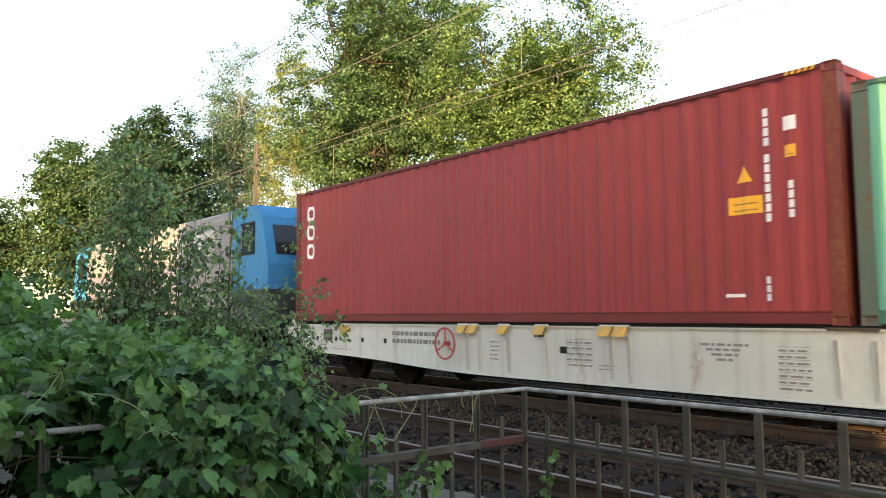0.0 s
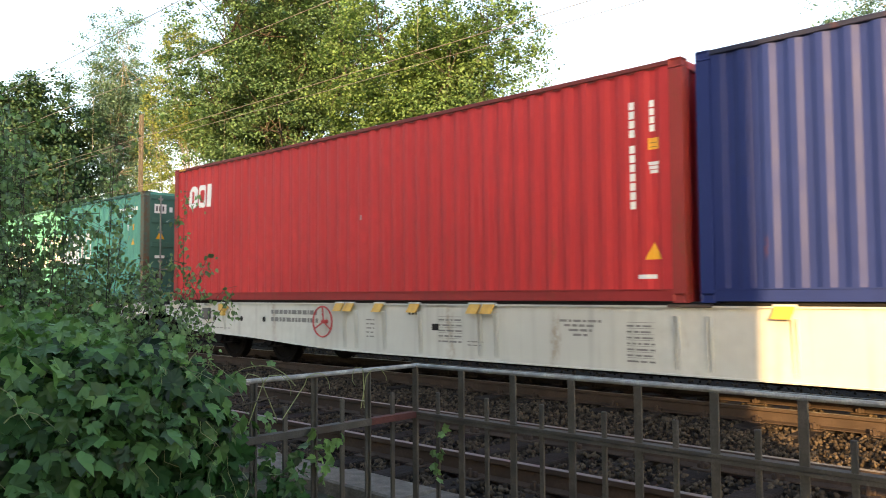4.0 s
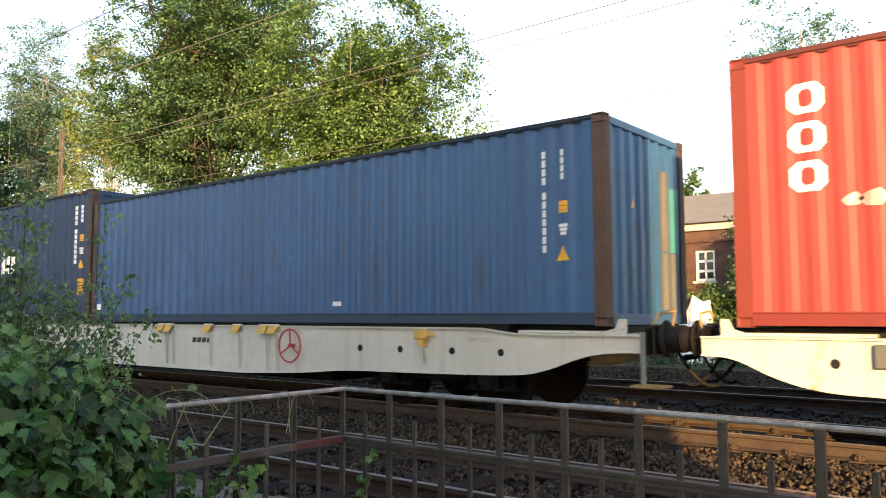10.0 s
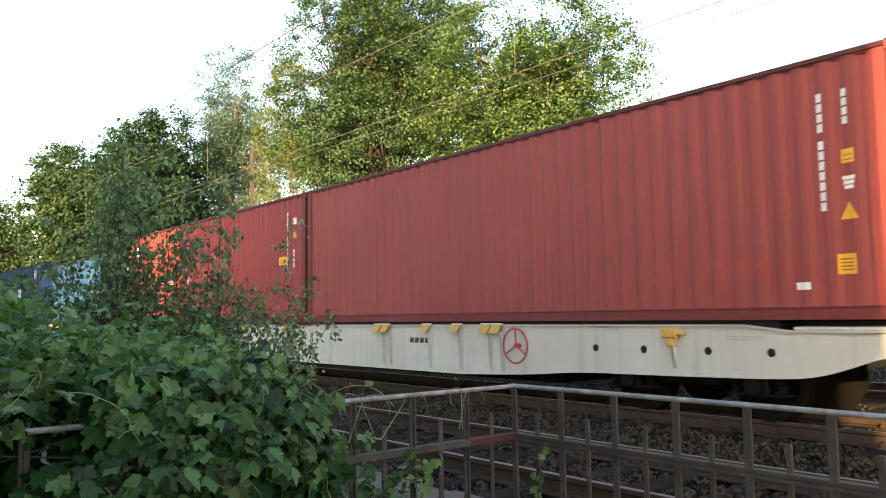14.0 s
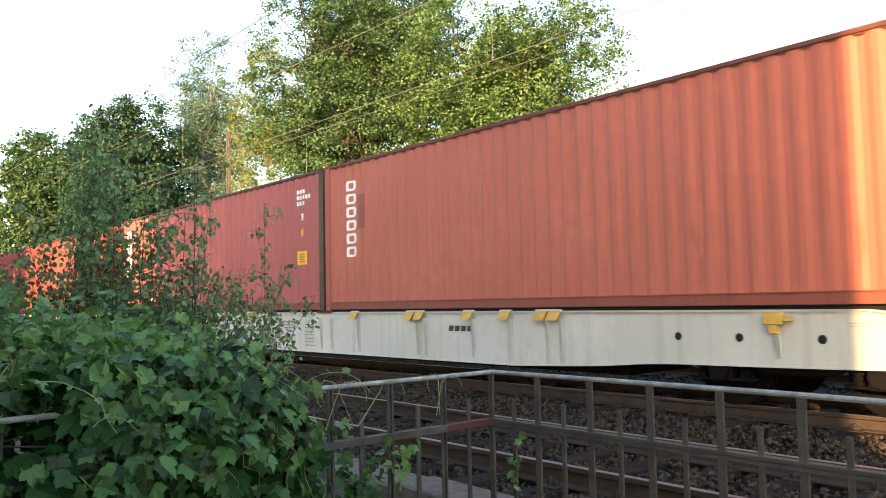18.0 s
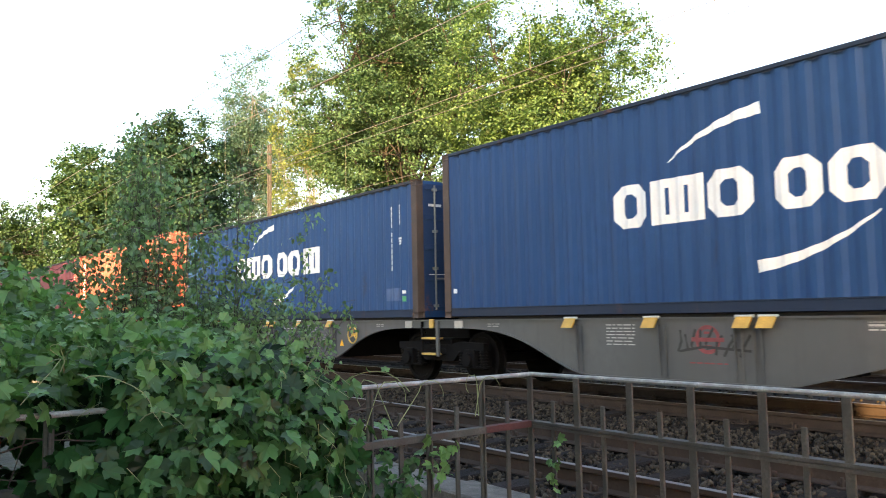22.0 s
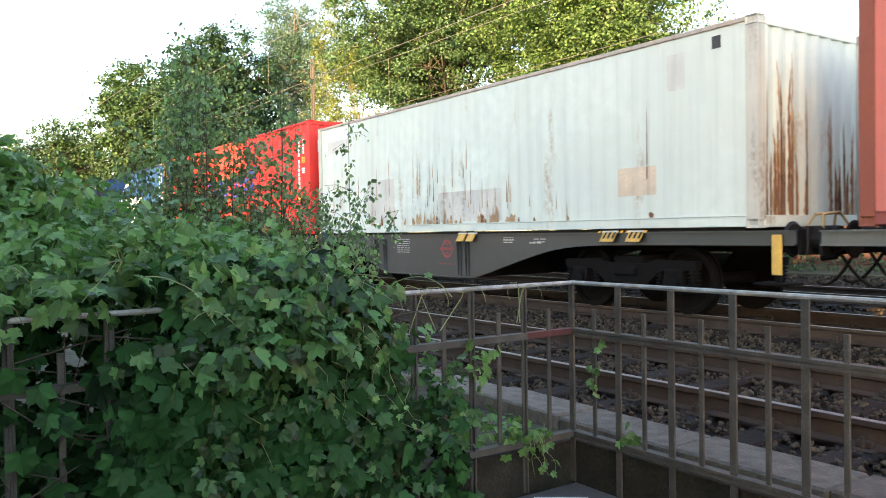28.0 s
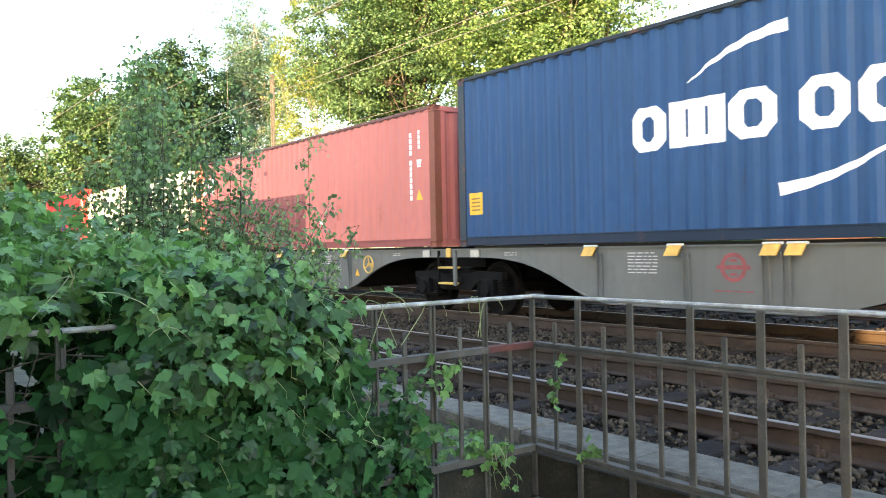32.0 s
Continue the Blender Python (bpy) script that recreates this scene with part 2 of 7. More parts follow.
def cloud(name, V, F, material, parent=None, kind="", label=""):
    me = bpy.data.meshes.new(name)
    V, F = np.asarray(V, np.float32), np.asarray(F, np.int32)
    me.vertices.add(len(V))
    me.vertices.foreach_set("co", V.ravel())
    k = F.shape[1]
    me.loops.add(F.size)
    me.loops.foreach_set("vertex_index", F.ravel())
    me.polygons.add(len(F))
    me.polygons.foreach_set("loop_start", np.arange(0, F.size, k, dtype=np.int32))
    me.polygons.foreach_set("loop_total", np.full(len(F), k, np.int32))
    me.update(calc_edges=True)
    me.materials.append(material)
    ob = new(name, me)
    ob.parent = parent
    return tagged(ob, label=label, kind=kind)


def box(bm, x0, x1, y0, y1, z0, z1, bev=0.0):
    vs = [bm.verts.new(p) for p in ((x0, y0, z0), (x1, y0, z0), (x1, y1, z0), (x0, y1, z0), (x0, y0, z1), (x1, y0, z1), (x1, y1, z1), (x0, y1, z1))]
    fs = [bm.faces.new([vs[i] for i in q]) for q in ((3, 2, 1, 0), (4, 5, 6, 7), (0, 1, 5, 4), (1, 2, 6, 5), (2, 3, 7, 6), (3, 0, 4, 7))]
    if bev:
        es = {e for f in fs for e in f.edges}
        bmesh.ops.bevel(bm, geom=list(es), offset=bev, segments=1, affect="EDGES")
    return bm


def prism(bm, pts, y0, y1):
    """A profile of (x, z) drawn out from y0 to y1."""
    a = [bm.verts.new((x, y0, z)) for x, z in pts]
    b = [bm.verts.new((x, y1, z)) for x, z in pts]
    n = len(pts)
    bm.faces.new(a)
    bm.faces.new(b[::-1])
    for i in range(n):
        bm.faces.new((a[i], b[i], b[(i + 1) % n], a[(i + 1) % n]))
    return bm


def cyl(bm, p0, p1, r0, r1=None, seg=14, cap=True):
    p0, p1 = Vector(p0), Vector(p1)
    q = (p1 - p0).to_track_quat("Z", "Y")
    r1 = r0 if r1 is None else r1
    rings = []
    for p, r in ((p0, r0), (p1, r1)):
        rings.append([bm.verts.new(p + q @ Vector((r * math.cos(2 * math.pi * k / seg), r * math.sin(2 * math.pi * k / seg), 0))) for k in range(seg)])
    for k in range(seg):
        bm.faces.new((rings[0][k], rings[0][(k + 1) % seg], rings[1][(k + 1) % seg], rings[1][k]))
    if cap:
        bm.faces.new(rings[0][::-1])
        bm.faces.new(rings[1])
    return bm


def tube(bm, pts, r, seg=6, r_end=None):
    pts = [Vector(p) for p in pts]
    n = len(pts)
    last = None
    for i, p in enumerate(pts):
        d = (pts[min(i + 1, n - 1)] - pts[max(i - 1, 0)]).normalized()
        q = d.to_track_quat("Z", "Y")
        rr = r if r_end is None else r + (r_end - r) * i / (n - 1)
        ring = [bm.verts.new(p + q @ Vector((rr * math.cos(2 * math.pi * k / seg), rr * math.sin(2 * math.pi * k / seg), 0))) for k in range(seg)]
        if last:
            for k in range(seg):
                bm.faces.new((last[k], last[(k + 1) % seg], ring[(k + 1) % seg], ring[k]))
        last = ring
    return bm


def torus(bm, c, R, r, axis="Y", n=28, k=8):
    rings = []
    for i in range(n):
        a = 2 * math.pi * i / n
        ring = []
        for j in range(k):
            b = 2 * math.pi * j / k
            u, v, w = (R + r * math.cos(b)) * math.cos(a), (R + r * math.cos(b)) * math.sin(a), r * math.sin(b)
            ring.append(bm.verts.new(Vector(c) + Vector((u, w, v))))
        rings.append(ring)
    for i in range(n):
        for j in range(k):
            bm.faces.new((rings[i][j], rings[(i + 1) % n][j], rings[(i + 1) % n][(j + 1) % k], rings[i][(j + 1) % k]))
    return bm


# ---- containers ----
PITCH, DEPTH, SLOPE, FLAT = 0.278, 0.036, 0.068, 0.072
LONG, WIDE, FACE, ZB = 12.192, 2.438, 8.545, 1.181


def breaks(u0, u1):
    """The fold lines of the corrugation between u0 and u1, as (u, depth)."""
    out, u = [(u0, 0.0)], u0 + FLAT * 1.6
    while u + 2 * SLOPE + FLAT < u1 - 0.03:
        out += [(u, 0.0), (u + SLOPE, DEPTH), (u + SLOPE + FLAT, DEPTH), (u + 2 * SLOPE + FLAT, 0.0)]
        u += PITCH
    return out + [(u1, 0.0)]


SIDE = breaks(0.17, LONG - 0.17)
END = breaks(0.15, WIDE - 0.15)
SIDE_Y, END_X = 0.022, 0.03


def depth_at(u, table):
    for (a, da), (b, db) in zip(table, table[1:]):
        if a <= u <= b:
            return da + (db - da) * (u - a) / max(b - a, 1e-6)
    return 0.0


def corrugated(table, z0, z1, lift, deep=1.0):
    """A folded sheet in x and z; the folds sink towards +y."""
    bm = bmesh.new()
    table = [(u, d * deep) for u, d in table]
    lo = [bm.verts.new((u, lift + d, z0)) for u, d in table]
    hi = [bm.verts.new((u, lift + d, z1)) for u, d in table]
    lo2 = [bm.verts.new((u, lift + d + 0.004, z0)) for u, d in table]
    hi2 = [bm.verts.new((u, lift + d + 0.004, z1)) for u, d in table]
    for i in range(len(table) - 1):
        bm.faces.new((lo[i], lo[i + 1], hi[i + 1], hi[i]))
        bm.faces.new((lo2[i + 1], lo2[i], hi2[i], hi2[i + 1]))
    return bm


def lay_on(bm, table, lift, deep=1.0):
    """Folds flat shapes drawn in x and z onto the corrugated sheet, 3 mm proud."""
    xs = [v.co.x for v in bm.verts]
    for u, _ in table:
        if min(xs) < u < max(xs):
            bmesh.ops.bisect_plane(bm, geom=bm.verts[:] + bm.edges[:] + bm.faces[:], plane_co=(u, 0, 0), plane_no=(1, 0, 0))
    for v in bm.verts:
        v.co.y = lift + depth_at(v.co.x, table) * deep - 0.003
    return bm


def rect(bm, x, z, w, h, lean=0.0, y=0.0):
    """A flat piece in the x-z plane that faces -y, from its lower left corner."""
    return bm.faces.new([bm.verts.new(p) for p in ((x, y, z), (x + w, y, z), (x + w + lean, y, z + h), (x + lean, y, z + h))])


def tri(bm, x, z, w, h, y=0.0):
    return bm.faces.new([bm.verts.new(p) for p in ((x, y, z), (x + w, y, z), (x + w / 2, y, z + h))])


def block(bm, x, z, w, h, lean=0.0, slots=1, stroke=0.3):
    """A plain block with upright slots that end short of its top or foot."""
    if not slots:
        rect(bm, x, z, w, h, lean)
        return
    if slots == 1:      # a ring with cut corners
        c, t, th = min(w, h) * 0.24, stroke * w, h * 0.22
        rings = []
        for d, e, k in ((0.0, 0.0, c), (t, th, c * 0.45)):
            x0, x1, z0, z1 = x + d, x + w - d, z + e, z + h - e
            pts = ((x0 + k, z0), (x1 - k, z0), (x1, z0 + k), (x1, z1 - k), (x1 - k, z1), (x0 + k, z1), (x0, z1 - k), (x0, z0 + k))
            rings.append([bm.verts.new((p + lean * (q - z) / h, 0, q)) for p, q in pts])
        for k in range(8):
            bm.faces.new((rings[0][k], rings[0][(k + 1) % 8], rings[1][(k + 1) % 8], rings[1][k]))
        return
    bars = slots + 1
    stroke *= 0.95
    gap = w * (1 - stroke * bars) / slots if stroke * bars < 0.92 else w * 0.1 / slots
    bw = (w - gap * slots) / bars
    th = h * 0.2

    def sh(zz):
        return lean * (zz - z) / h
    for k in range(bars):
        x0 = x + k * (bw + gap)
        rect(bm, x0, z, bw, h, lean)
        if k < slots:
          for a in (z, z + h - th):
            bm.faces.new([bm.verts.new(p) for p in ((x0 + bw + sh(a), 0, a), (x0 + bw + gap + sh(a), 0, a), (x0 + bw + gap + sh(a + th), 0, a + th), (x0 + bw + sh(a + th), 0, a + th))])


def arc_mark(bm, x0, z0, x1, z1, bulge, w0, w1, n=14):
    """A tapering curved stroke."""
    a, b = Vector((x0, z0)), Vector((x1, z1))
    nrm = Vector((-(b - a).y, (b - a).x)).normalized()
    mid, pts = [], []
    for i in range(n + 1):
        t = i / n
        mid.append(a.lerp(b, t) + nrm * bulge * 4 * t * (1 - t))
    for i in range(n + 1):
        d = (mid[min(i + 1, n)] - mid[max(i - 1, 0)]).normalized()
        w = (w0 + (w1 - w0) * i / n) / 2
        o = Vector((-d.y, d.x)) * w
        pts.append((mid[i] + o, mid[i] - o))
    for (p, q), (r, s) in zip(pts, pts[1:]):
        bm.faces.new([bm.verts.new((v.x, 0, v.y)) for v in (q, s, r, p)])


def words(text, size, x, z, stretch=1.0, bold=0.0):
    """Flat lettering in x and z."""
    cu = bpy.data.curves.new("lettering", "FONT")
    cu.body, cu.size, cu.resolution_u = text, size, 3
    cu.offset = bold
    ob = new("lettering", cu)
    me = bpy.data.meshes.new_from_object(ob.evaluated_get(bpy.context.evaluated_depsgraph_get()))
    bm = bmesh.new()
    bm.from_mesh(me)
    bpy.data.objects.remove(ob)
    bpy.data.meshes.remove(me)
    for v in bm.verts:
        v.co = Vector((x + v.co.x * stretch, 0, z + v.co.y))
    return bm


def casting_mesh():
    bm = box(bmesh.new(), -0.089, 0.089, -0.081, 0.081, -0.059, 0.059, 0.006)
    for f in [f for f in bm.faces if f.calc_area() > 0.012 and abs(f.normal.z) < 0.5]:
        r = bmesh.ops.inset_individual(bm, faces=[f], thickness=0.035, depth=-0.02)
    me = bpy.data.meshes.new("corner_casting")
    bm.to_mesh(me)
    bm.free()
    return me


CASTING = casting_mesh()


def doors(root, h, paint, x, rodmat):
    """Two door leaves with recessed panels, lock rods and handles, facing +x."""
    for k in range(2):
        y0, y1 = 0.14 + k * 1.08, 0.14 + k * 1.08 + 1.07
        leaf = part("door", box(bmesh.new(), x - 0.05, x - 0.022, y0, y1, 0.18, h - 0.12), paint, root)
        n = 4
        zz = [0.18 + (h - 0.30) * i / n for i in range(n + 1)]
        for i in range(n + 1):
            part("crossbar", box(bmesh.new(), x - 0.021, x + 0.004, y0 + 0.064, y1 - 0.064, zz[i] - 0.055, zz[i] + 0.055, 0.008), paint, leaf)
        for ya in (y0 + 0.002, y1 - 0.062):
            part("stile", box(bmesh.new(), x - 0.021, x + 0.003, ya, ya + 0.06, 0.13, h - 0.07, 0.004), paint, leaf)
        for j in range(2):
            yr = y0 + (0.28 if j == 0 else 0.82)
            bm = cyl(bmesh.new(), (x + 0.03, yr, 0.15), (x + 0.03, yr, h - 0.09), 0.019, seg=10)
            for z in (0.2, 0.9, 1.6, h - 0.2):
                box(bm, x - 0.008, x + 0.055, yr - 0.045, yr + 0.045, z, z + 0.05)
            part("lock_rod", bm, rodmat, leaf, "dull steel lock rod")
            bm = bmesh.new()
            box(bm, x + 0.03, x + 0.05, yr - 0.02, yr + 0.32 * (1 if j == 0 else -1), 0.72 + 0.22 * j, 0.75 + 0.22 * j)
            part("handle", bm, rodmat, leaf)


def container(i, xs, h, paint, label, rear="sheet", postmat=None, group="containers on the train", deep=1.0, doormat=None, railmat=None, lowmat=None, seam=True):
    root = empty("shipping_container", pose(xs, FACE, ZB), label, "container", group)
    postmat = postmat or paint
    part("side_panel", corrugated(SIDE, 0.155, h - 0.055, SIDE_Y, deep), paint, root)
    root["deep"] = deep
    ob = part("side_panel", corrugated(SIDE, 0.155, h - 0.055, SIDE_Y, deep), paint, root)
    root["deep"] = deep
    ob.matrix_basis = pose(LONG, WIDE, 0, 0, 0, 180)
    # front end faces -x
    ob = part("end_panel", corrugated(END, 0.15, h - 0.10, END_X), paint, root)
    ob.matrix_basis = pose(0, WIDE, 0, 0, 0, -90)
    if rear == "sheet":
        ob = part("end_panel", corrugated(END, 0.15, h - 0.10, END_X), paint, root)
        ob.matrix_basis = pose(LONG, 0, 0, 0, 0, 90)
    else:
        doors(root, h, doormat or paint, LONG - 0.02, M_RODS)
    bm = bmesh.new()
    tab = [(0.1 + k * (LONG - 0.2) / 86, 0.02 * (k % 4 in (1, 2))) for k in range(87)]
    for (a, da), (b, db) in zip(tab, tab[1:]):
        bm.faces.new([bm.verts.new(p) for p in ((a, 0.03, h - 0.03 + da), (b, 0.03, h - 0.03 + db), (b, WIDE - 0.03, h - 0.03 + db), (a, WIDE - 0.03, h - 0.03 + da))])
    part("roof", bm, paint, root)
    part("floor", box(bmesh.new(), 0.05, LONG - 0.05, 0.05, WIDE - 0.05, 0.06, 0.15), M_STEELDARK, root)
    for y0, y1 in ((0.004, 0.06), (WIDE - 0.06, WIDE - 0.004)):
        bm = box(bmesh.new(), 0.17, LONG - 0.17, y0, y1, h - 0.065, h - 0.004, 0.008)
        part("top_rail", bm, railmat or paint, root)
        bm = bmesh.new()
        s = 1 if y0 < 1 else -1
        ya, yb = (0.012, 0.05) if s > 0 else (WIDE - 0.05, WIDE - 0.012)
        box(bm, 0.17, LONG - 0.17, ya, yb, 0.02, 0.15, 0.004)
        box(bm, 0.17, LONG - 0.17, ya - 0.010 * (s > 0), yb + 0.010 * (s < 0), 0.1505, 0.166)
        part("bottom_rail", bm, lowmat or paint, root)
    if seam:        # shade under the rail, painted as dark patches in the folds
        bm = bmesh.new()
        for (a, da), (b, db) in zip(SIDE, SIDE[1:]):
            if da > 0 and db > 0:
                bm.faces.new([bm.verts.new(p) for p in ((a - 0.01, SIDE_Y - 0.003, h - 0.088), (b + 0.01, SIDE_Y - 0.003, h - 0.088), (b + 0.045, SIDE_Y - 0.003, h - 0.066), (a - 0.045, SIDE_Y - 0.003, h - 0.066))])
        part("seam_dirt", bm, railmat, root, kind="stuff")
    for xa in (0.02, LONG - 0.11):
        part("end_rail", box(bmesh.new(), xa, xa + 0.09, 0.16, WIDE - 0.16, 0.01, 0.15, 0.006), paint, root)
        part("end_rail", box(bmesh.new(), xa, xa + 0.09, 0.16, WIDE - 0.16, h - 0.11, h - 0.01, 0.006), paint, root)
    for xc in (0.089, LONG - 0.089):
        for yc in (0.081, WIDE - 0.081):
            sx, sy = (1 if xc < 1 else -1), (1 if yc < 1 else -1)
            bm = bmesh.new()
            pr = [(-0.085, -0.077), (0.082, -0.077), (0.082, -0.03), (-0.03, -0.03), (-0.03, 0.075), (-0.085, 0.075)]
            a = [bm.verts.new((xc + u * sx, yc + v * sy, 0.118)) for u, v in pr]
            b = [bm.verts.new((xc + u * sx, yc + v * sy, h - 0.118)) for u, v in pr]
            for k in range(6):
                bm.faces.new((a[k], a[(k + 1) % 6], b[(k + 1) % 6], b[k]))
            bmesh.ops.recalc_face_normals(bm, faces=bm.faces[:])
            part("corner_post", bm, postmat, root)
            for zc in (0.059, h - 0.056):
                o = shared("corner_casting", CASTING, root, pose(xc, yc, zc))
                o.material_slots[0].link = "OBJECT"
                o.material_slots[0].material = postmat
    return root


CASTING.materials.append(M_STEELDARK)


def side_mark(root, name, bm, material, label=""):
    lay_on(bm, SIDE, SIDE_Y, root["deep"])
    bmesh.ops.remove_doubles(bm, verts=bm.verts[:], dist=0.0004)
    return part(name, bm, material, root, label)


def end_mark(root, name, bm, material, label=""):
    lay_on(bm, END, END_X)
    bmesh.ops.remove_doubles(bm, verts=bm.verts[:], dist=0.0004)
    ob = part(name, bm, material, root, label)
    ob.matrix_basis = pose(LONG, 0, 0, 0, 0, 90)
    return ob


def upright_code(root, x, ztop, n, size, gaps=(4,), material=None):
    """A column of small white bars where a code is stencilled upright."""
    bm, z = bmesh.new(), ztop
    for k in range(n):
        if k in gaps:
            z -= size * 0.7
        rect(bm, x, z - size, size * 0.62, size * 0.82)
        z -= size
    return tagged(side_mark(root, "stencilled_code", bm, material or M_WHITE), kind="stuff")


def warning(root, x, z, s=0.26):
    bm = bmesh.new()
    tri(bm, x, z, s, s * 0.95)
    return side_mark(root, "warning_triangle", bm, M_STICKER, "yellow warning triangle sticker")


def sticker(root, x, z, w, h, bars=3):
    bm = bmesh.new()
    rect(bm, x, z, w, h)
    st = side_mark(root, "yellow_sticker", bm, M_STICKER, "yellow sticker with black lines")
    bm = bmesh.new()
    for k in range(bars):
        rect(bm, x + w * 0.14, z + h * (0.18 + 0.66 * k / max(1, bars - 0.2)), w * 0.72, h * 0.07)
    bm = lay_on(bm, SIDE, SIDE_Y - 0.002, root["deep"])
    part("printed_line", bm, M_FAINT, st)
    return st


# ---- wagons ----
MOVERS, WHEELS = [], []      # things that go with the train, and wheelsets with their radius
RW = 0.46


def wheelset(root, x, yc):
    """An axle with two wheels; it turns about its own axis."""
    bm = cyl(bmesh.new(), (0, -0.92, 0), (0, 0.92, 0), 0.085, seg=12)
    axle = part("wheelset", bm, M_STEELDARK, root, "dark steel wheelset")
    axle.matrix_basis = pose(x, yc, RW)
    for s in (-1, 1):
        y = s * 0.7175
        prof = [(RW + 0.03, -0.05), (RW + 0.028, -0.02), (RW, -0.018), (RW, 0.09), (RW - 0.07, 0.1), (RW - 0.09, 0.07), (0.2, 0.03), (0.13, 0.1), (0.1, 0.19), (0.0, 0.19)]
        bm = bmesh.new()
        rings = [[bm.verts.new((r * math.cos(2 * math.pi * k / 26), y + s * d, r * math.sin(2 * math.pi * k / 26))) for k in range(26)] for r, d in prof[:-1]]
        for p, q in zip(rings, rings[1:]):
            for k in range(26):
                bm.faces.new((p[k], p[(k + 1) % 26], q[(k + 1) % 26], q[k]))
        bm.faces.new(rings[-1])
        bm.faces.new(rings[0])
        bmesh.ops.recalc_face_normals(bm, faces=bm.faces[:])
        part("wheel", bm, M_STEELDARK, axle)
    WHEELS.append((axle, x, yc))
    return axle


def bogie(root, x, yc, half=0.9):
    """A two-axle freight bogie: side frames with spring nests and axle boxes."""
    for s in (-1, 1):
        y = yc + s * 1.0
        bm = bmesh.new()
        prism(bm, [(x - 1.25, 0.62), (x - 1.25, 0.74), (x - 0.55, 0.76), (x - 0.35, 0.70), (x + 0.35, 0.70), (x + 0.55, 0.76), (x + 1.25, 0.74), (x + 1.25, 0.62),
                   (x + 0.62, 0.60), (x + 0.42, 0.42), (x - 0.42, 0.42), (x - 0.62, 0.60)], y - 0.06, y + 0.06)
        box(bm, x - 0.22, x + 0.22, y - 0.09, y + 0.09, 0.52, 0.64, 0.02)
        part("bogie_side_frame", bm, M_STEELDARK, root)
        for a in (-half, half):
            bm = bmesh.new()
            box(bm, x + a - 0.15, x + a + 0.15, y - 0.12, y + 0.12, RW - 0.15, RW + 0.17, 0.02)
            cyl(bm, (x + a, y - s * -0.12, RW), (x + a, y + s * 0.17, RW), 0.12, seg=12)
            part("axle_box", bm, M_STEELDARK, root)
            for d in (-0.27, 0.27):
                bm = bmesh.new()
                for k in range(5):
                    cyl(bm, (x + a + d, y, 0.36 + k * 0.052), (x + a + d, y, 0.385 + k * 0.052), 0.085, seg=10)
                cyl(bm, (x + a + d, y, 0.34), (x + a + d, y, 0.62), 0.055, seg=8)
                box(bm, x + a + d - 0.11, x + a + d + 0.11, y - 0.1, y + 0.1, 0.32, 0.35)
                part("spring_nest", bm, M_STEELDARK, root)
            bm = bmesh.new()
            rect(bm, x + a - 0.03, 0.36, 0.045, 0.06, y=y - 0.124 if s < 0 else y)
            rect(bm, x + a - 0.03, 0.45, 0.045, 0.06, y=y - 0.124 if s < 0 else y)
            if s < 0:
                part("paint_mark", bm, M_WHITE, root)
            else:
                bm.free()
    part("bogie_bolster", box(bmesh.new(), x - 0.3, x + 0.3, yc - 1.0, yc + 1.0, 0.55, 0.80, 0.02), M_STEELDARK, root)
    for a in (-half, half):
        wheelset(root, x + a, yc)


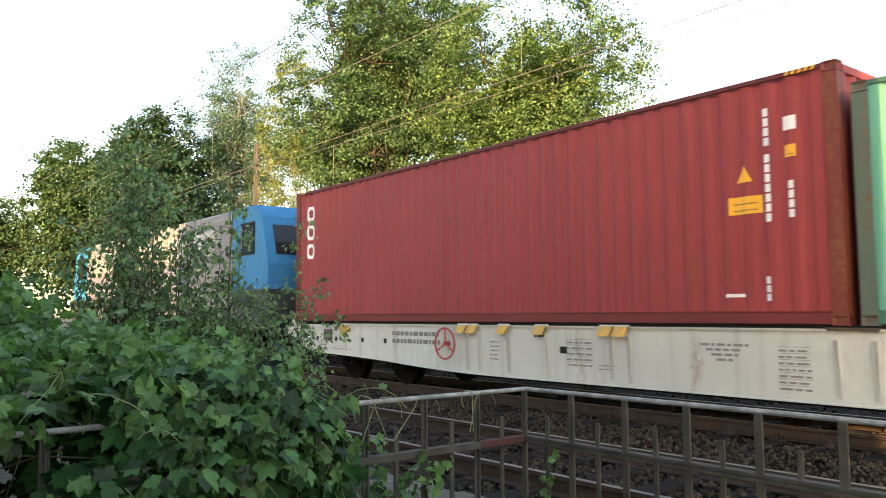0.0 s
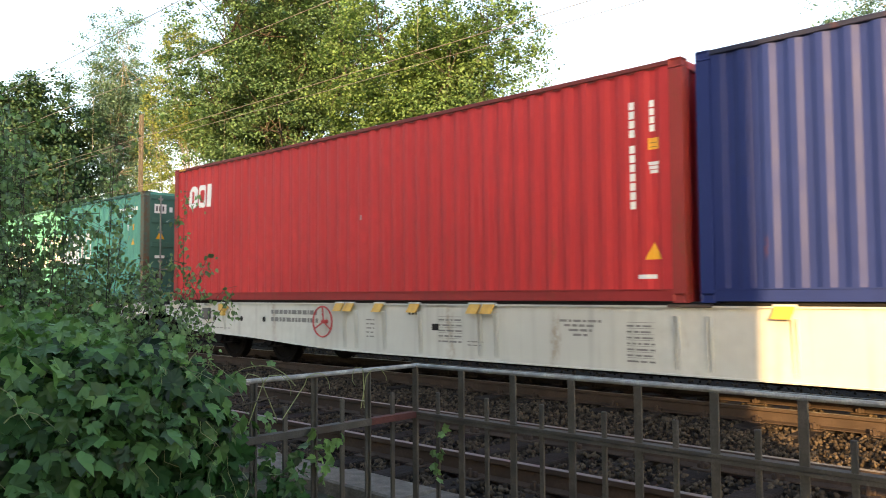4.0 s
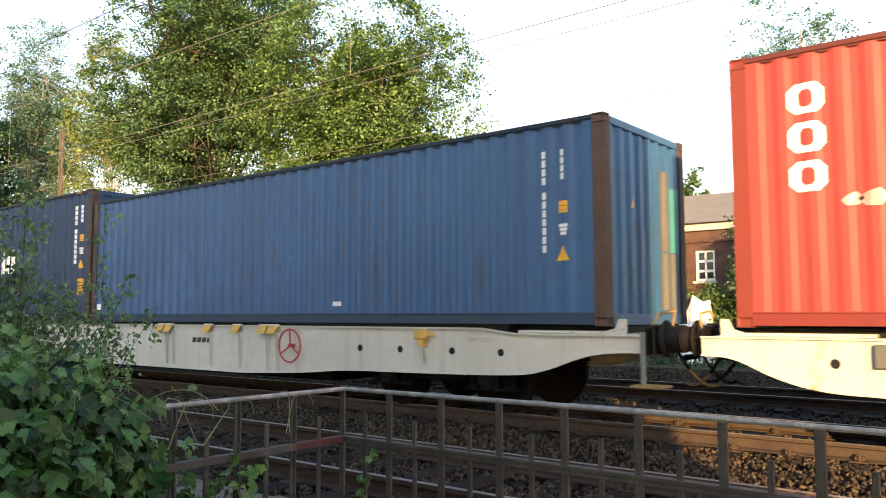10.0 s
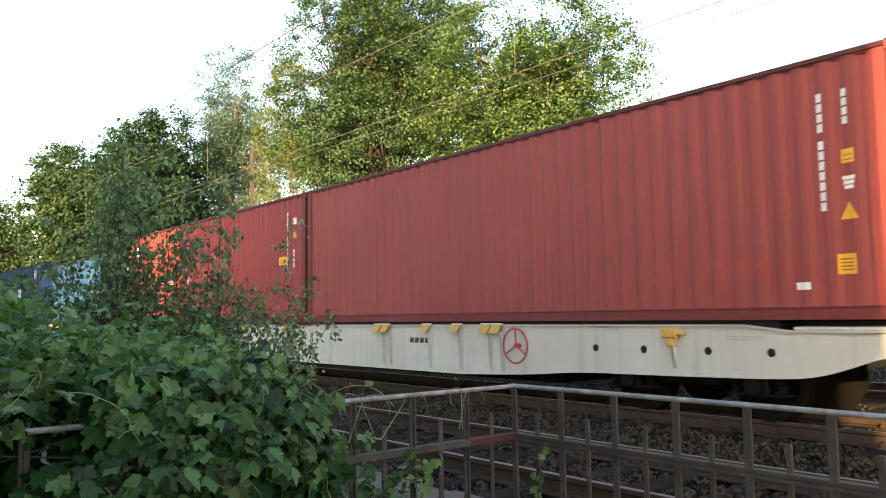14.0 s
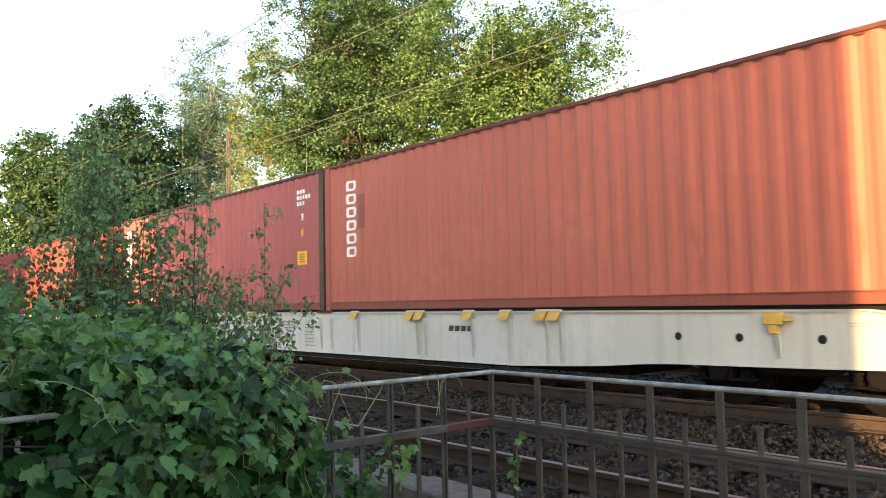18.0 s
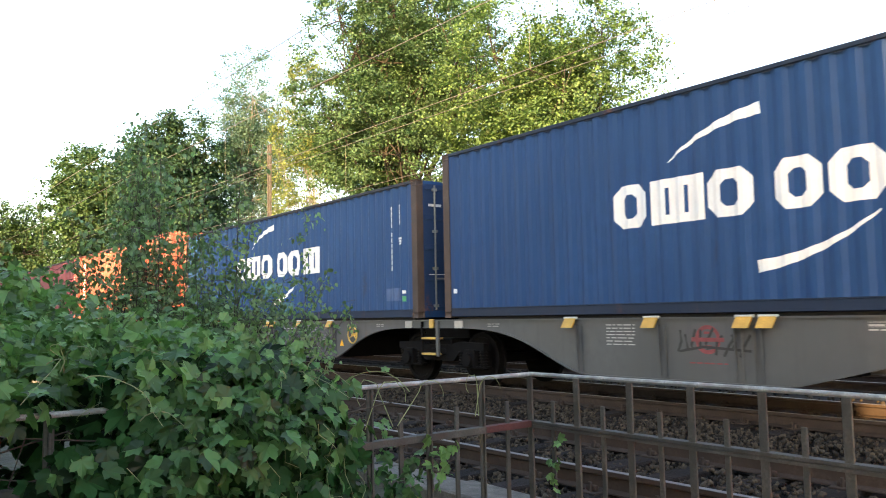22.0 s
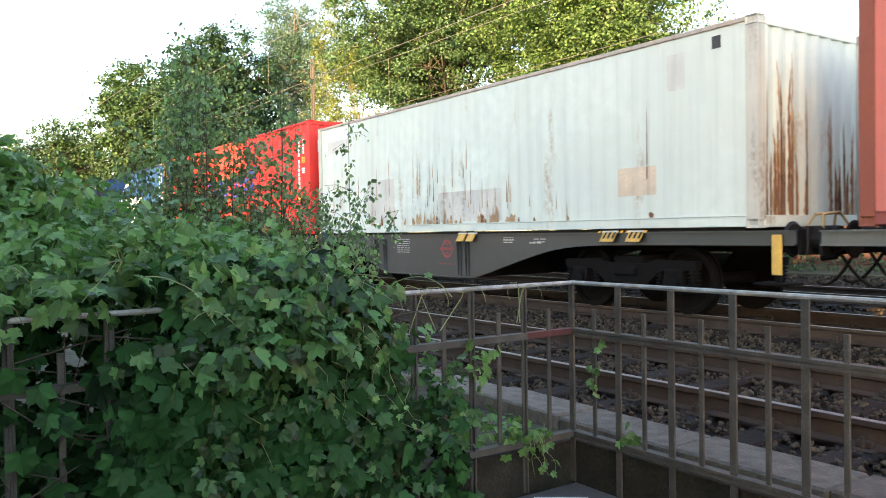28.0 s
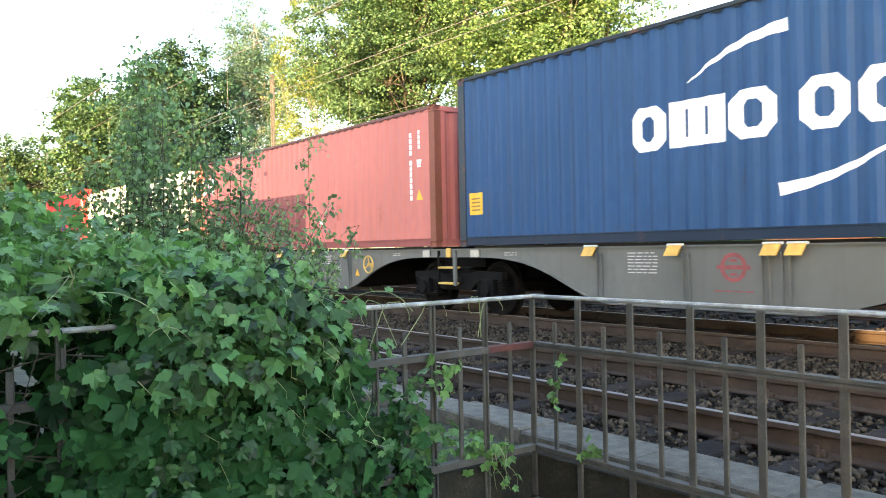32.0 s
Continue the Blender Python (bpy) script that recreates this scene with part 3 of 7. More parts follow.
def buffers(root, x, sx, yc, material):
    """A headstock with two buffers, draw hook and brake hoses; sx is the way they face."""
    part("headstock", box(bmesh.new(), min(x, x + sx * 0.03), max(x, x + sx * 0.03), yc - 1.14, yc + 1.2, 0.86, 1.16, 0.01), M_STEELDARK, root)
    for s in (-1, 1):
        y = yc + s * 0.875
        b = bmesh.new()
        box(b, min(x + sx * 0.05, x + sx * 0.09), max(x + sx * 0.05, x + sx * 0.09), y - 0.2, y + 0.2, 0.86, 1.2, 0.01)
        cyl(b, (x + sx * 0.06, y, 1.04), (x + sx * 0.34, y, 1.04), 0.150, 0.142, seg=18)
        cyl(b, (x + sx * 0.30, y, 1.04), (x + sx * 0.36, y, 1.04), 0.160, 0.160, seg=18)
        cyl(b, (x + sx * 0.36, y, 1.04), (x + sx * 0.50, y, 1.04), 0.118, seg=16)
        bf = part("buffer", b, M_BLACK, root, "black greased buffer")
        b = bmesh.new()
        cyl(b, (x + sx * 0.50, y, 1.04), (x + sx * 0.53, y, 1.04), 0.19, 0.22, seg=20)
        cyl(b, (x + sx * 0.53, y, 1.04), (x + sx * 0.545, y, 1.04), 0.22, 0.19, seg=20)
        part("buffer_head", b, M_BLACK, bf)
    b = bmesh.new()
    box(b, min(x, x + sx * 0.4), max(x, x + sx * 0.4), yc - 0.04, yc + 0.04, 0.98, 1.1, 0.02)
    tube(b, [(x + sx * 0.3, yc, 1.0), (x + sx * 0.5, yc, 0.8), (x + sx * 0.68, yc, 0.78)], 0.035, 8)
    part("draw_hook", b, M_STEELDARK, root)
    for s in (-1, 1):
        b = bmesh.new()
        y = yc + s * 0.35
        tube(b, [(x + sx * (0.04 + 0.52 * t), y - s * 0.05 * t, 0.90 - 0.46 * math.sin(t * 1.75) + 0.05 * t ** 4) for t in [k / 12 for k in range(13)]], 0.021, 8)
        part("brake_hose", b, M_BLACK, root, "black rubber brake hose")
    b = bmesh.new()
    tube(b, [(x + sx * 0.05, yc - 1.05, 1.17), (x + sx * 0.10, yc - 0.95, 1.33), (x + sx * 0.13, yc - 0.55, 1.36), (x + sx * 0.05, yc - 0.45, 1.17)], 0.016, 8)
    part("shunter_grip", b, M_GRIP, root, "bent dull yellow tube grip")


def smooth_line(pts, n=6):
    """Rounds a line of (x, z) points by cutting its corners twice."""
    for _ in range(2):
        out = [pts[0]]
        for a, b in zip(pts, pts[1:]):
            out += [(a[0] * 0.75 + b[0] * 0.25, a[1] * 0.75 + b[1] * 0.25), (a[0] * 0.25 + b[0] * 0.75, a[1] * 0.25 + b[1] * 0.75)]
        pts = out + [pts[-1]]
    return pts


def sill(root, top, low, y, paint, s, thick=0.02):
    """A plate side sill with turned-out top and bottom flanges."""
    bm = bmesh.new()
    ring = top + low[::-1]
    a = [bm.verts.new((x, y, z)) for x, z in ring]
    b = [bm.verts.new((x, y + s * thick, z)) for x, z in ring]
    fa, fb = bm.faces.new(a), bm.faces.new(b[::-1])
    fa.normal_update()
    fb.normal_update()
    for k in range(len(ring)):
        bm.faces.new((a[k], b[k], b[(k + 1) % len(ring)], a[(k + 1) % len(ring)]))
    bmesh.ops.triangulate(bm, faces=[fa, fb])
    bmesh.ops.recalc_face_normals(bm, faces=bm.faces[:])
    sl = part("side_sill", bm, paint, root)
    for line, d, out in ((top, -0.022, 0.035), (low, 0.02, 0.028)):
        bm = bmesh.new()
        for (xa, za), (xb, zb) in zip(line, line[1:]):
            q = [(xa, za), (xb, zb), (xb, zb + d), (xa, za + d)]
            if d > 0:
                q = q[::-1]
            va = [bm.verts.new((x, y - s * out, z)) for x, z in q]
            vb = [bm.verts.new((x, y - s * 0.001, z)) for x, z in q]
            bm.faces.new(va)
            for k in range(4):
                bm.faces.new((va[k], vb[k], vb[(k + 1) % 4], va[(k + 1) % 4]))
        bmesh.ops.recalc_face_normals(bm, faces=bm.faces[:])
        part("flange", bm, paint, sl)
    return sl


def flap(root, x, y, z=1.10, w=0.21, mark=None):
    """A folded-down container lock flap."""
    bm = bmesh.new()
    p = [(x - w / 2, z + 0.05), (x + w / 2, z + 0.05), (x + w / 2 - 0.03, z - 0.085), (x - w / 2 - 0.03, z - 0.085)]
    for k, (yy, yl) in enumerate(((y - 0.045, y - 0.105), (y - 0.02, y - 0.08))):
        bm.faces.new([bm.verts.new(v) for v in ((p[3][0], yl, p[3][1]), (p[2][0], yl, p[2][1]), (p[1][0], yy, p[1][1]), (p[0][0], yy, p[0][1]))])
    bm.verts.ensure_lookup_table()
    v = bm.verts
    for a, b in ((0, 1), (1, 2), (2, 3), (3, 0)):
        bm.faces.new((v[a], v[b], v[b + 4], v[a + 4]))
    bmesh.ops.recalc_face_normals(bm, faces=bm.faces[:])
    fl = part("lock_flap", bm, mark or M_FLAP, root, "yellow folded lock flap")
    if w > 0.22:
        b = bmesh.new()
        for k in range(3):
            u = x - w / 2 + w * (k + 0.45) / 3
            b.faces.new([b.verts.new(q) for q in ((u - 0.045, y - 0.109, z - 0.10), (u - 0.005, y - 0.109, z - 0.10), (u + 0.045, y - 0.049, z + 0.05), (u + 0.005, y - 0.049, z + 0.05))])
        part("hazard_stripe", b, M_BLACK, fl, "black slanted stripes")
    b = cyl(bmesh.new(), (x - w / 2 - 0.02, y - 0.03, z + 0.055), (x + w / 2 + 0.02, y - 0.03, z + 0.055), 0.018, seg=8)
    part("hinge", b, M_PALE, fl)
    return fl


def rib(root, x, y, z0, z1, paint, w=0.05):
    """A stiffener of two thin tapering fins."""
    bm = bmesh.new()
    for d in (-w / 2, w / 2):
        prism(bm, [(x + d - 0.006, z0), (x + d + 0.006, z0), (x + d + 0.006, z1), (x + d - 0.006, z1)], y - 0.055, y - 0.001)
    for v in bm.verts:
        if v.co.z < (z0 + z1) / 2 and v.co.y < y - 0.02:
            v.co.y = y - 0.012
    part("stiffener", bm, paint, root)


def handwheel(root, x, y, z, paint, R=0.262):
    bm = torus(bmesh.new(), (x, y - 0.10, z), R, 0.016)
    for k in range(3):
        a = math.pi * (0.5 + 2 * k / 3)
        tube(bm, [(x, y - 0.08, z), (x + R * math.cos(a), y - 0.10, z + R * math.sin(a))], 0.014, 6)
    cyl(bm, (x, y - 0.11, z), (x, y, z), 0.035, seg=10)
    part("handbrake_wheel", bm, paint, root, "painted spoked handbrake wheel")


def lines(root, x, z, w, h, n, material, y, frame_it=False, name="printed_table", frac=0.30):
    """Rows of small print as plain bars."""
    bm = bmesh.new()
    rnd = random.Random(int(x * 100 + z * 1000))
    for k in range(n):
        zz = z + h * k / n
        xx = x
        while xx < x + w - 0.03:
            ww = min(rnd.uniform(0.04, 0.16), x + w - xx)
            rect(bm, xx, zz, ww, h / n * frac, y=y - 0.004)
            xx += ww + 0.025
        if frame_it:
            rect(bm, x, zz + h / n * 0.72, w, 0.005, y=y - 0.004)
    part(name, bm, material, root, kind="stuff")


def mirrored(pts, total):
    return [(total - x, z) for x, z in pts[::-1]]


def long_wagon(xs, kind, label):
    """An 80-foot container flat wagon, pale grey, for two long containers."""
    span = LONG * 2 + 0.12
    root = empty("container_flat_wagon", pose(xs, FACE, 0), label, "wagon", "wagons of the train")
    yc, yn, yf = WIDE / 2, 0.035, WIDE - 0.035
    e0, e1 = -0.40, span + 0.40
    top = [(e0, 1.085), (1.35, 1.085), (1.9, 1.15), (span - 1.9, 1.15), (span - 1.35, 1.085), (e1, 1.085)]
    left = smooth_line([(e0, 0.87), (-0.05, 0.86), (0.35, 0.66), (0.8, 0.54), (1.4, 0.52), (3.1, 0.475), (4.4, 0.40), (5.7, 0.345), (7.0, 0.335)])
    right = smooth_line([(span - 7.0, 0.335), (span - 5.4, 0.40), (span - 4.5, 0.485), (span - 3.2, 0.50), (span - 1.4, 0.535), (span - 0.95, 0.60), (span - 0.35, 0.82), (span + 0.05, 0.87), (e1, 0.875)])
    low = left + right
    for y, s in ((yn, 1), (yf, -1)):
        sill(root, top, low, y, M_PALE, s)
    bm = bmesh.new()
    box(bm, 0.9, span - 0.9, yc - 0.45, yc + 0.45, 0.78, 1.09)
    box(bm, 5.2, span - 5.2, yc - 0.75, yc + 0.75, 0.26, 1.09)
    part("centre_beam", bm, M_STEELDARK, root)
    # black blocks added so that the gap under the containers stays dark
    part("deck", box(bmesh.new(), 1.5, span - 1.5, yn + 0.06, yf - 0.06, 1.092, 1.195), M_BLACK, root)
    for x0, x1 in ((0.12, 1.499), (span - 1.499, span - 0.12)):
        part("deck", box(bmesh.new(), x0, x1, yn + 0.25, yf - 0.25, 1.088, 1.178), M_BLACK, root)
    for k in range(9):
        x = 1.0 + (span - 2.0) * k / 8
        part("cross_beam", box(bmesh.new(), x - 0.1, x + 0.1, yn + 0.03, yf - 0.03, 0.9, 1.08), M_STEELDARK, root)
    flaps = [5.85, 6.12, 6.86, 7.68, 8.93, 9.19, 15.03, 15.29, 16.54, 17.38, 18.12, 18.37] + ([13.30] if kind == "A" else [11.30])
    for x in flaps:
        flap(root, x, yn)
    for x in [5.95, 6.25, 6.95, 7.78, 9.0, 9.3, 15.2, 15.42, 16.62, 17.46, 18.2, 18.46, 12.05, 12.45] + ([13.4] if kind == "A" else [11.4]):
        rib(root, x, yn, 0.40, 1.03, M_PALE)
    part("centre_seat", box(bmesh.new(), 11.95, 12.5, yn - 0.05, yn + 0.02, 1.13, 1.165, 0.005), M_RUSTPOST, root, "rusty container seat")
    # black plugs, slightly proud, stand for the dark inside the plate's holes
    for x in (0.94, 1.71, 2.72, 3.51, 20.35, 21.16, 22.11, 22.92):
        part("plate_hole", cyl(bmesh.new(), (x, yn - 0.004, 0.83), (x, yn + 0.03, 0.83), 0.05, seg=14), M_BLACK, root)
    part("plate_hole", box(bmesh.new(), 8.02, 8.16, yn - 0.004, yn + 0.03, 0.75, 0.85, 0.003), M_BLACK, root)
    for x in (2.08, 21.6):
        bm = box(bmesh.new(), x - 0.11, x + 0.11, yn - 0.09, yn - 0.002, 0.98, 1.12, 0.012)
        box(bm, x - 0.05, x + 0.05, yn - 0.08, yn - 0.002, 0.88, 0.98, 0.008)
        box(bm, x + 0.1, x + 0.22, yn - 0.07, yn - 0.03, 1.02, 1.07, 0.006)
        part("jacking_bracket", bm, M_YELLOW, root, "yellow bracket")
        rib(root, x + 0.03, yn, 0.6, 0.87, M_PALE, 0.04)
    part("document_box", box(bmesh.new(), 1.30, 1.56, yn - 0.07, yn - 0.001, 0.80, 1.03, 0.01), M_GREY, root, "grey document box")
    handwheel(root, 5.45 if kind == "A" else 18.85, yn, 0.83, M_REDPAINT)
    # plates and stencils
    lines(root, 3.75, 0.80, 1.45, 0.28, 2, M_CODE, yn, name="stencilled_code", frac=0.55)
    lines(root, 6.5, 0.60, 0.2, 0.34, 5, M_CODE, yn)
    lines(root, 8.16, 0.58, 0.48, 0.40, 5, M_CODE, yn, True)
    for k in range(4):
        lines(root, 10.38 + 0.07 * k, 0.93 - 0.06 * k, 0.64 - 0.14 * k, 0.05, 1, M_CODE, yn, frac=0.6)
    lines(root, 11.38, 0.46, 0.38, 0.50, 7, M_CODE, yn, True)
    lines(root, 8.75, 0.55, 0.3, 0.10, 2, M_CODE, yn)
    lines(root, 1.5, 0.62, 0.8, 0.07, 1, M_PRINT, yn)
    lines(root, 22.4, 0.97, 0.45, 0.06, 2, M_PRINT, yn)
    bm = bmesh.new()
    for k in range(4):
        rect(bm, 16.0 + k * 0.15, 0.83, 0.12, 0.09, 0.02, yn - 0.004)
    part("owner_mark", bm, M_INK, root)
    bm = bmesh.new()
    for k in range(3):
        rect(bm, 7.5 + k * 0.08, 0.98, 0.06, 0.05, 0, yn - 0.004)
    part("paint_mark", bm, M_INK, root)
    for x in (-0.08, span + 0.08):
        d = 1 if x < 1 else -1
        bm = prism(bmesh.new(), [(x - 0.10 * d, 1.087), (x + 0.13 * d, 1.087), (x + 0.13 * d, 1.13), (x + 0.02 * d, 1.16), (x - 0.03 * d, 1.27), (x - 0.10 * d, 1.27)][::d], yn - 0.02, yn + 0.06)
        bmesh.ops.recalc_face_normals(bm, faces=bm.faces[:])
        cyl(bm, (x - 0.05 * d, yn - 0.04, 1.17), (x - 0.05 * d, yn, 1.17), 0.035, seg=10)
        part("end_lock", bm, M_PALE, root)
    for x0, x1 in ((0.05, 1.3), (span - 1.3, span - 0.05)):
        part("deck_plate", box(bmesh.new(), x0, x1, yn - 0.02, yn + 0.2, 1.088, 1.125, 0.006), M_PALE, root)
        part("end_deck", box(bmesh.new(), x0 - 0.4 * (x0 < 1), x1 + 0.4 * (x0 > 1), yn + 0.22, yf - 0.02, 1.0, 1.085), M_PALE, root)
    for sx, x in ((-1, e0), (1, e1)):
        buffers(root, x, sx, yc, M_PALE)
    part("step_post", box(bmesh.new(), e1 - 0.02, e1 + 0.035, yn - 0.04, yn - 0.005, 0.50, 1.12, 0.004), M_RODS, root, "grey steel step post")
    part("step", box(bmesh.new(), e1 - 0.12, e1 + 0.26, yn - 0.12, yn + 0.2, 0.485, 0.515, 0.005), M_GRIP, root, "worn yellowish step plate")
    bogie(root, 2.75, yc)
    bogie(root, span - 2.75, yc)
    MOVERS.append((root, xs, FACE, 0))
    return root


def twin_wagon(xs, gap, paint, kind, label, scribble=False):
    """Two short arched frames that share the middle bogie."""
    root = empty("articulated_container_wagon", pose(xs, FACE, 0), label, "wagon", "wagons of the train")
    yc, yn, yf = WIDE / 2, 0.05, WIDE - 0.05
    x2 = LONG + gap
    total = x2 + LONG
    e0 = -0.45
    low1 = smooth_line([(e0, 0.97), (2.2, 0.965), (3.2, 0.945), (4.0, 0.83), (5.6, 0.40), (5.9, 0.335), (6.2, 0.335)]) + \
        smooth_line([(8.6, 0.335), (9.0, 0.335), (9.4, 0.45), (10.2, 0.80), (10.9, 0.96), (11.6, 1.0), (LONG + gap / 2 - 0.03, 1.0)])
    top1 = [(e0, 1.15), (LONG + gap / 2 - 0.03, 1.15)]
    for y, s in ((yn, 1), (yf, -1)):
        sill(root, top1, low1, y, paint, s)
        sill(root, mirrored(top1, total), mirrored(low1, total), y, paint, s)
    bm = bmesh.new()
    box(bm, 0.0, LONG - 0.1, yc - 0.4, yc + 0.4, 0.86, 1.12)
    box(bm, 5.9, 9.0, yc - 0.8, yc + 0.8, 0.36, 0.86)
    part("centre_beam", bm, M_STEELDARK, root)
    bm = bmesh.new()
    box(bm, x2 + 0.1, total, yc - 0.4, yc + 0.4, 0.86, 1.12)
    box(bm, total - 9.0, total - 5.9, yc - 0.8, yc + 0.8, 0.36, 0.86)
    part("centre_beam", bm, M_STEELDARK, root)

    # added black blocks stand for the shade between frame and containers
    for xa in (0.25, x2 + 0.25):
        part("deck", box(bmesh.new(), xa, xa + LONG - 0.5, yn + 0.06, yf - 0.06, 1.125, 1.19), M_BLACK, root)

    def fittings(at, d):
        fl = (5.8 + d, 6.1 + d, 7.45 + d, 8.9 + d) if kind == "A" else (5.55 + d, 5.85 + d)
        for x in fl:
            flap(root, at(x), yn)
        for x in (1.95, 2.45):
            flap(root, at(x), yn, w=0.26)
        for x in ((5.95 + d, 6.2 + d, 7.6, 9.05) if kind == "A" else (5.75 + d, 6.0 + d, 9.05, 9.4)):
            rib(root, at(x), yn, 0.37, 1.05, paint, 0.09)
        bm = bmesh.new()
        for k in range(9):
            rect(bm, min(at(1.7), at(2.7)) + k * 0.11, 1.142, 0.055, 0.03, 0.02, yn - 0.04)
        part("hazard_stripe", bm, M_STICKER, root)
        bm = box(bmesh.new(), at(LONG - 0.35) - 0.11, at(LONG - 0.35) + 0.11, yn - 0.03, yn - 0.001, 1.0, 1.14, 0.004)
        part("seat_plate", bm, M_GALV, root)
        lines(root, min(at(4.0), at(4.3)), 0.98, 0.3, 0.06, 1, M_STENCIL, yn)
        lines(root, min(at(10.7), at(11.1)), 1.03, 0.3, 0.07, 2, M_STENCIL, yn)
    fittings(lambda x: x, 0.0)
    fittings(lambda x: total - x, 0.3)
    lines(root, 7.75, 0.86, 0.5, 0.20, 4, M_STENCIL, yn, True)
    lines(root, 7.8, 0.60, 0.35, 0.09, 2, M_STENCIL, yn)
    lines(root, 8.5, 0.74, 0.16, 0.14, 3, M_STENCIL, yn)
    lines(root, 6.5, 0.84, 0.7, 0.20, 3, M_STENCIL, yn)
    lines(root, x2 + 3.64, 0.78, 0.5, 0.31, 7, M_STENCIL, yn)
    lines(root, x2 + 7.2, 0.99, 0.28, 0.10, 2, M_STENCIL, yn, True)
    lines(root, x2 + 8.0, 1.0, 0.3, 0.09, 2, M_STENCIL, yn)
    xr = x2 + (5.26 if kind == "A" else 5.48)
    bm = bmesh.new()
    for k in range(24):
        a0, a1 = 2 * math.pi * k / 24, 2 * math.pi * (k + 1) / 24
        bm.faces.new([bm.verts.new((xr + r * math.cos(q), yn - 0.004, 0.87 + r * math.sin(q))) for r, q in ((0.13, a0), (0.18, a0), (0.18, a1), (0.13, a1))])
    rect(bm, xr - 0.23, 0.845, 0.46, 0.05, y=yn - 0.006)
    rect(bm, xr - 0.05, 0.77, 0.10, 0.03, y=yn - 0.004)
    rect(bm, xr - 0.05, 0.94, 0.10, 0.03, y=yn - 0.004)
    part("round_mark", bm, M_FADEDRED, root, "faded red ring with a bar across it")
    lines(root, xr - 0.27, 0.57, 0.54, 0.06, 1, M_FADEDRED, yn)
    if scribble:
        bm = bmesh.new()
        rnd = random.Random(17)
        for k in range(9):
            x0 = x2 + 4.82 + k * 0.11
            tube(bm, [(x0, yn - 0.003, 0.66 + rnd.uniform(0, 0.1)), (x0 + rnd.uniform(-0.05, 0.08), yn - 0.003, 0.8 + rnd.uniform(-0.05, 0.05)), (x0 + rnd.uniform(0, 0.15), yn - 0.003, 0.93 + rnd.uniform(-0.05, 0.09))], 0.018, 4)
        tube(bm, [(x2 + 4.85, yn - 0.003, 0.72), (x2 + 5.2, yn - 0.003, 0.78), (x2 + 5.85, yn - 0.003, 0.74)], 0.016, 4)
        for v in bm.verts:
            v.co.y = yn - 0.004 + (v.co.y - yn) * 0.1
        part("scrawl", bm, M_INK, root, "black sprayed scrawl", kind="stuff")
    if kind == "A":
        handwheel(root, 9.93, yn, 0.86, M_YELLOW, 0.17)
        part("document_box", box(bmesh.new(), 5.0, 5.3, yn - 0.1, yn - 0.001, 0.86, 1.06, 0.01), M_STEELDARK, root)
        bm = bmesh.new()
        tri(bm, 9.25, 0.62, 0.17, 0.15, yn - 0.004)
        part("warning_triangle", bm, M_STICKER, root)
    else:
        bm = bmesh.new()
        tri(bm, 10.1, 0.98, 0.18, 0.16, yn - 0.004)
        part("warning_triangle", bm, M_STICKER, root)
        lines(root, 4.7, 0.86, 0.3, 0.2, 3, M_STENCIL, yn)
    # ladder at the joint
    for z in (0.52, 0.80):
        part("step", box(bmesh.new(), LONG + gap / 2 - 0.3, LONG + gap / 2 + 0.12, yn - 0.06, yn + 0.12, z, z + 0.035, 0.004), M_YELLOW, root, "yellow step plate")
    part("step_post", box(bmesh.new(), LONG + gap / 2 + 0.12, LONG + gap / 2 + 0.19, yn - 0.05, yn + 0.0, 0.5, 1.12, 0.006), paint, root)
    part("step_post", box(bmesh.new(), LONG + gap / 2 - 0.33, LONG + gap / 2 - 0.30, yn - 0.05, yn + 0.0, 0.5, 1.12, 0.006), M_STEELDARK, root)
    part("joint_beam", box(bmesh.new(), LONG - 0.25, x2 + 0.25, yn + 0.3, yf - 0.3, 0.82, 1.02, 0.01), M_STEELDARK, root)
    part("joint_tag", box(bmesh.new(), LONG + gap / 2 - 0.06, LONG + gap / 2 + 0.05, yn - 0.06, yn - 0.02, 1.0, 1.16, 0.004), M_YELLOW, root)
    buffers(root, e0, -1, yc, paint)
    buffers(root, total - e0, 1, yc, paint)
    for x in (total - e0 - 0.22,):
        part("step_post", box(bmesh.new(), x - 0.06, x + 0.06, yn - 0.06, yn - 0.02, 0.62, 1.1, 0.006), M_YELLOW, root, "yellow step post")
        part("step", box(bmesh.new(), x - 0.25, x + 0.2, yn - 0.15, yn + 0.2, 0.5, 0.53, 0.005), M_STEELDARK, root)
        part("step_bracket", box(bmesh.new(), x - 0.04, x + 0.04, yn - 0.02, yn + 0.02, 0.53, 0.62), M_STEELDARK, root)
    for x in (2.3, total / 2, total - 2.3):
        bogie(root, x, yc)
    MOVERS.append((root, xs, FACE, 0))
    return root


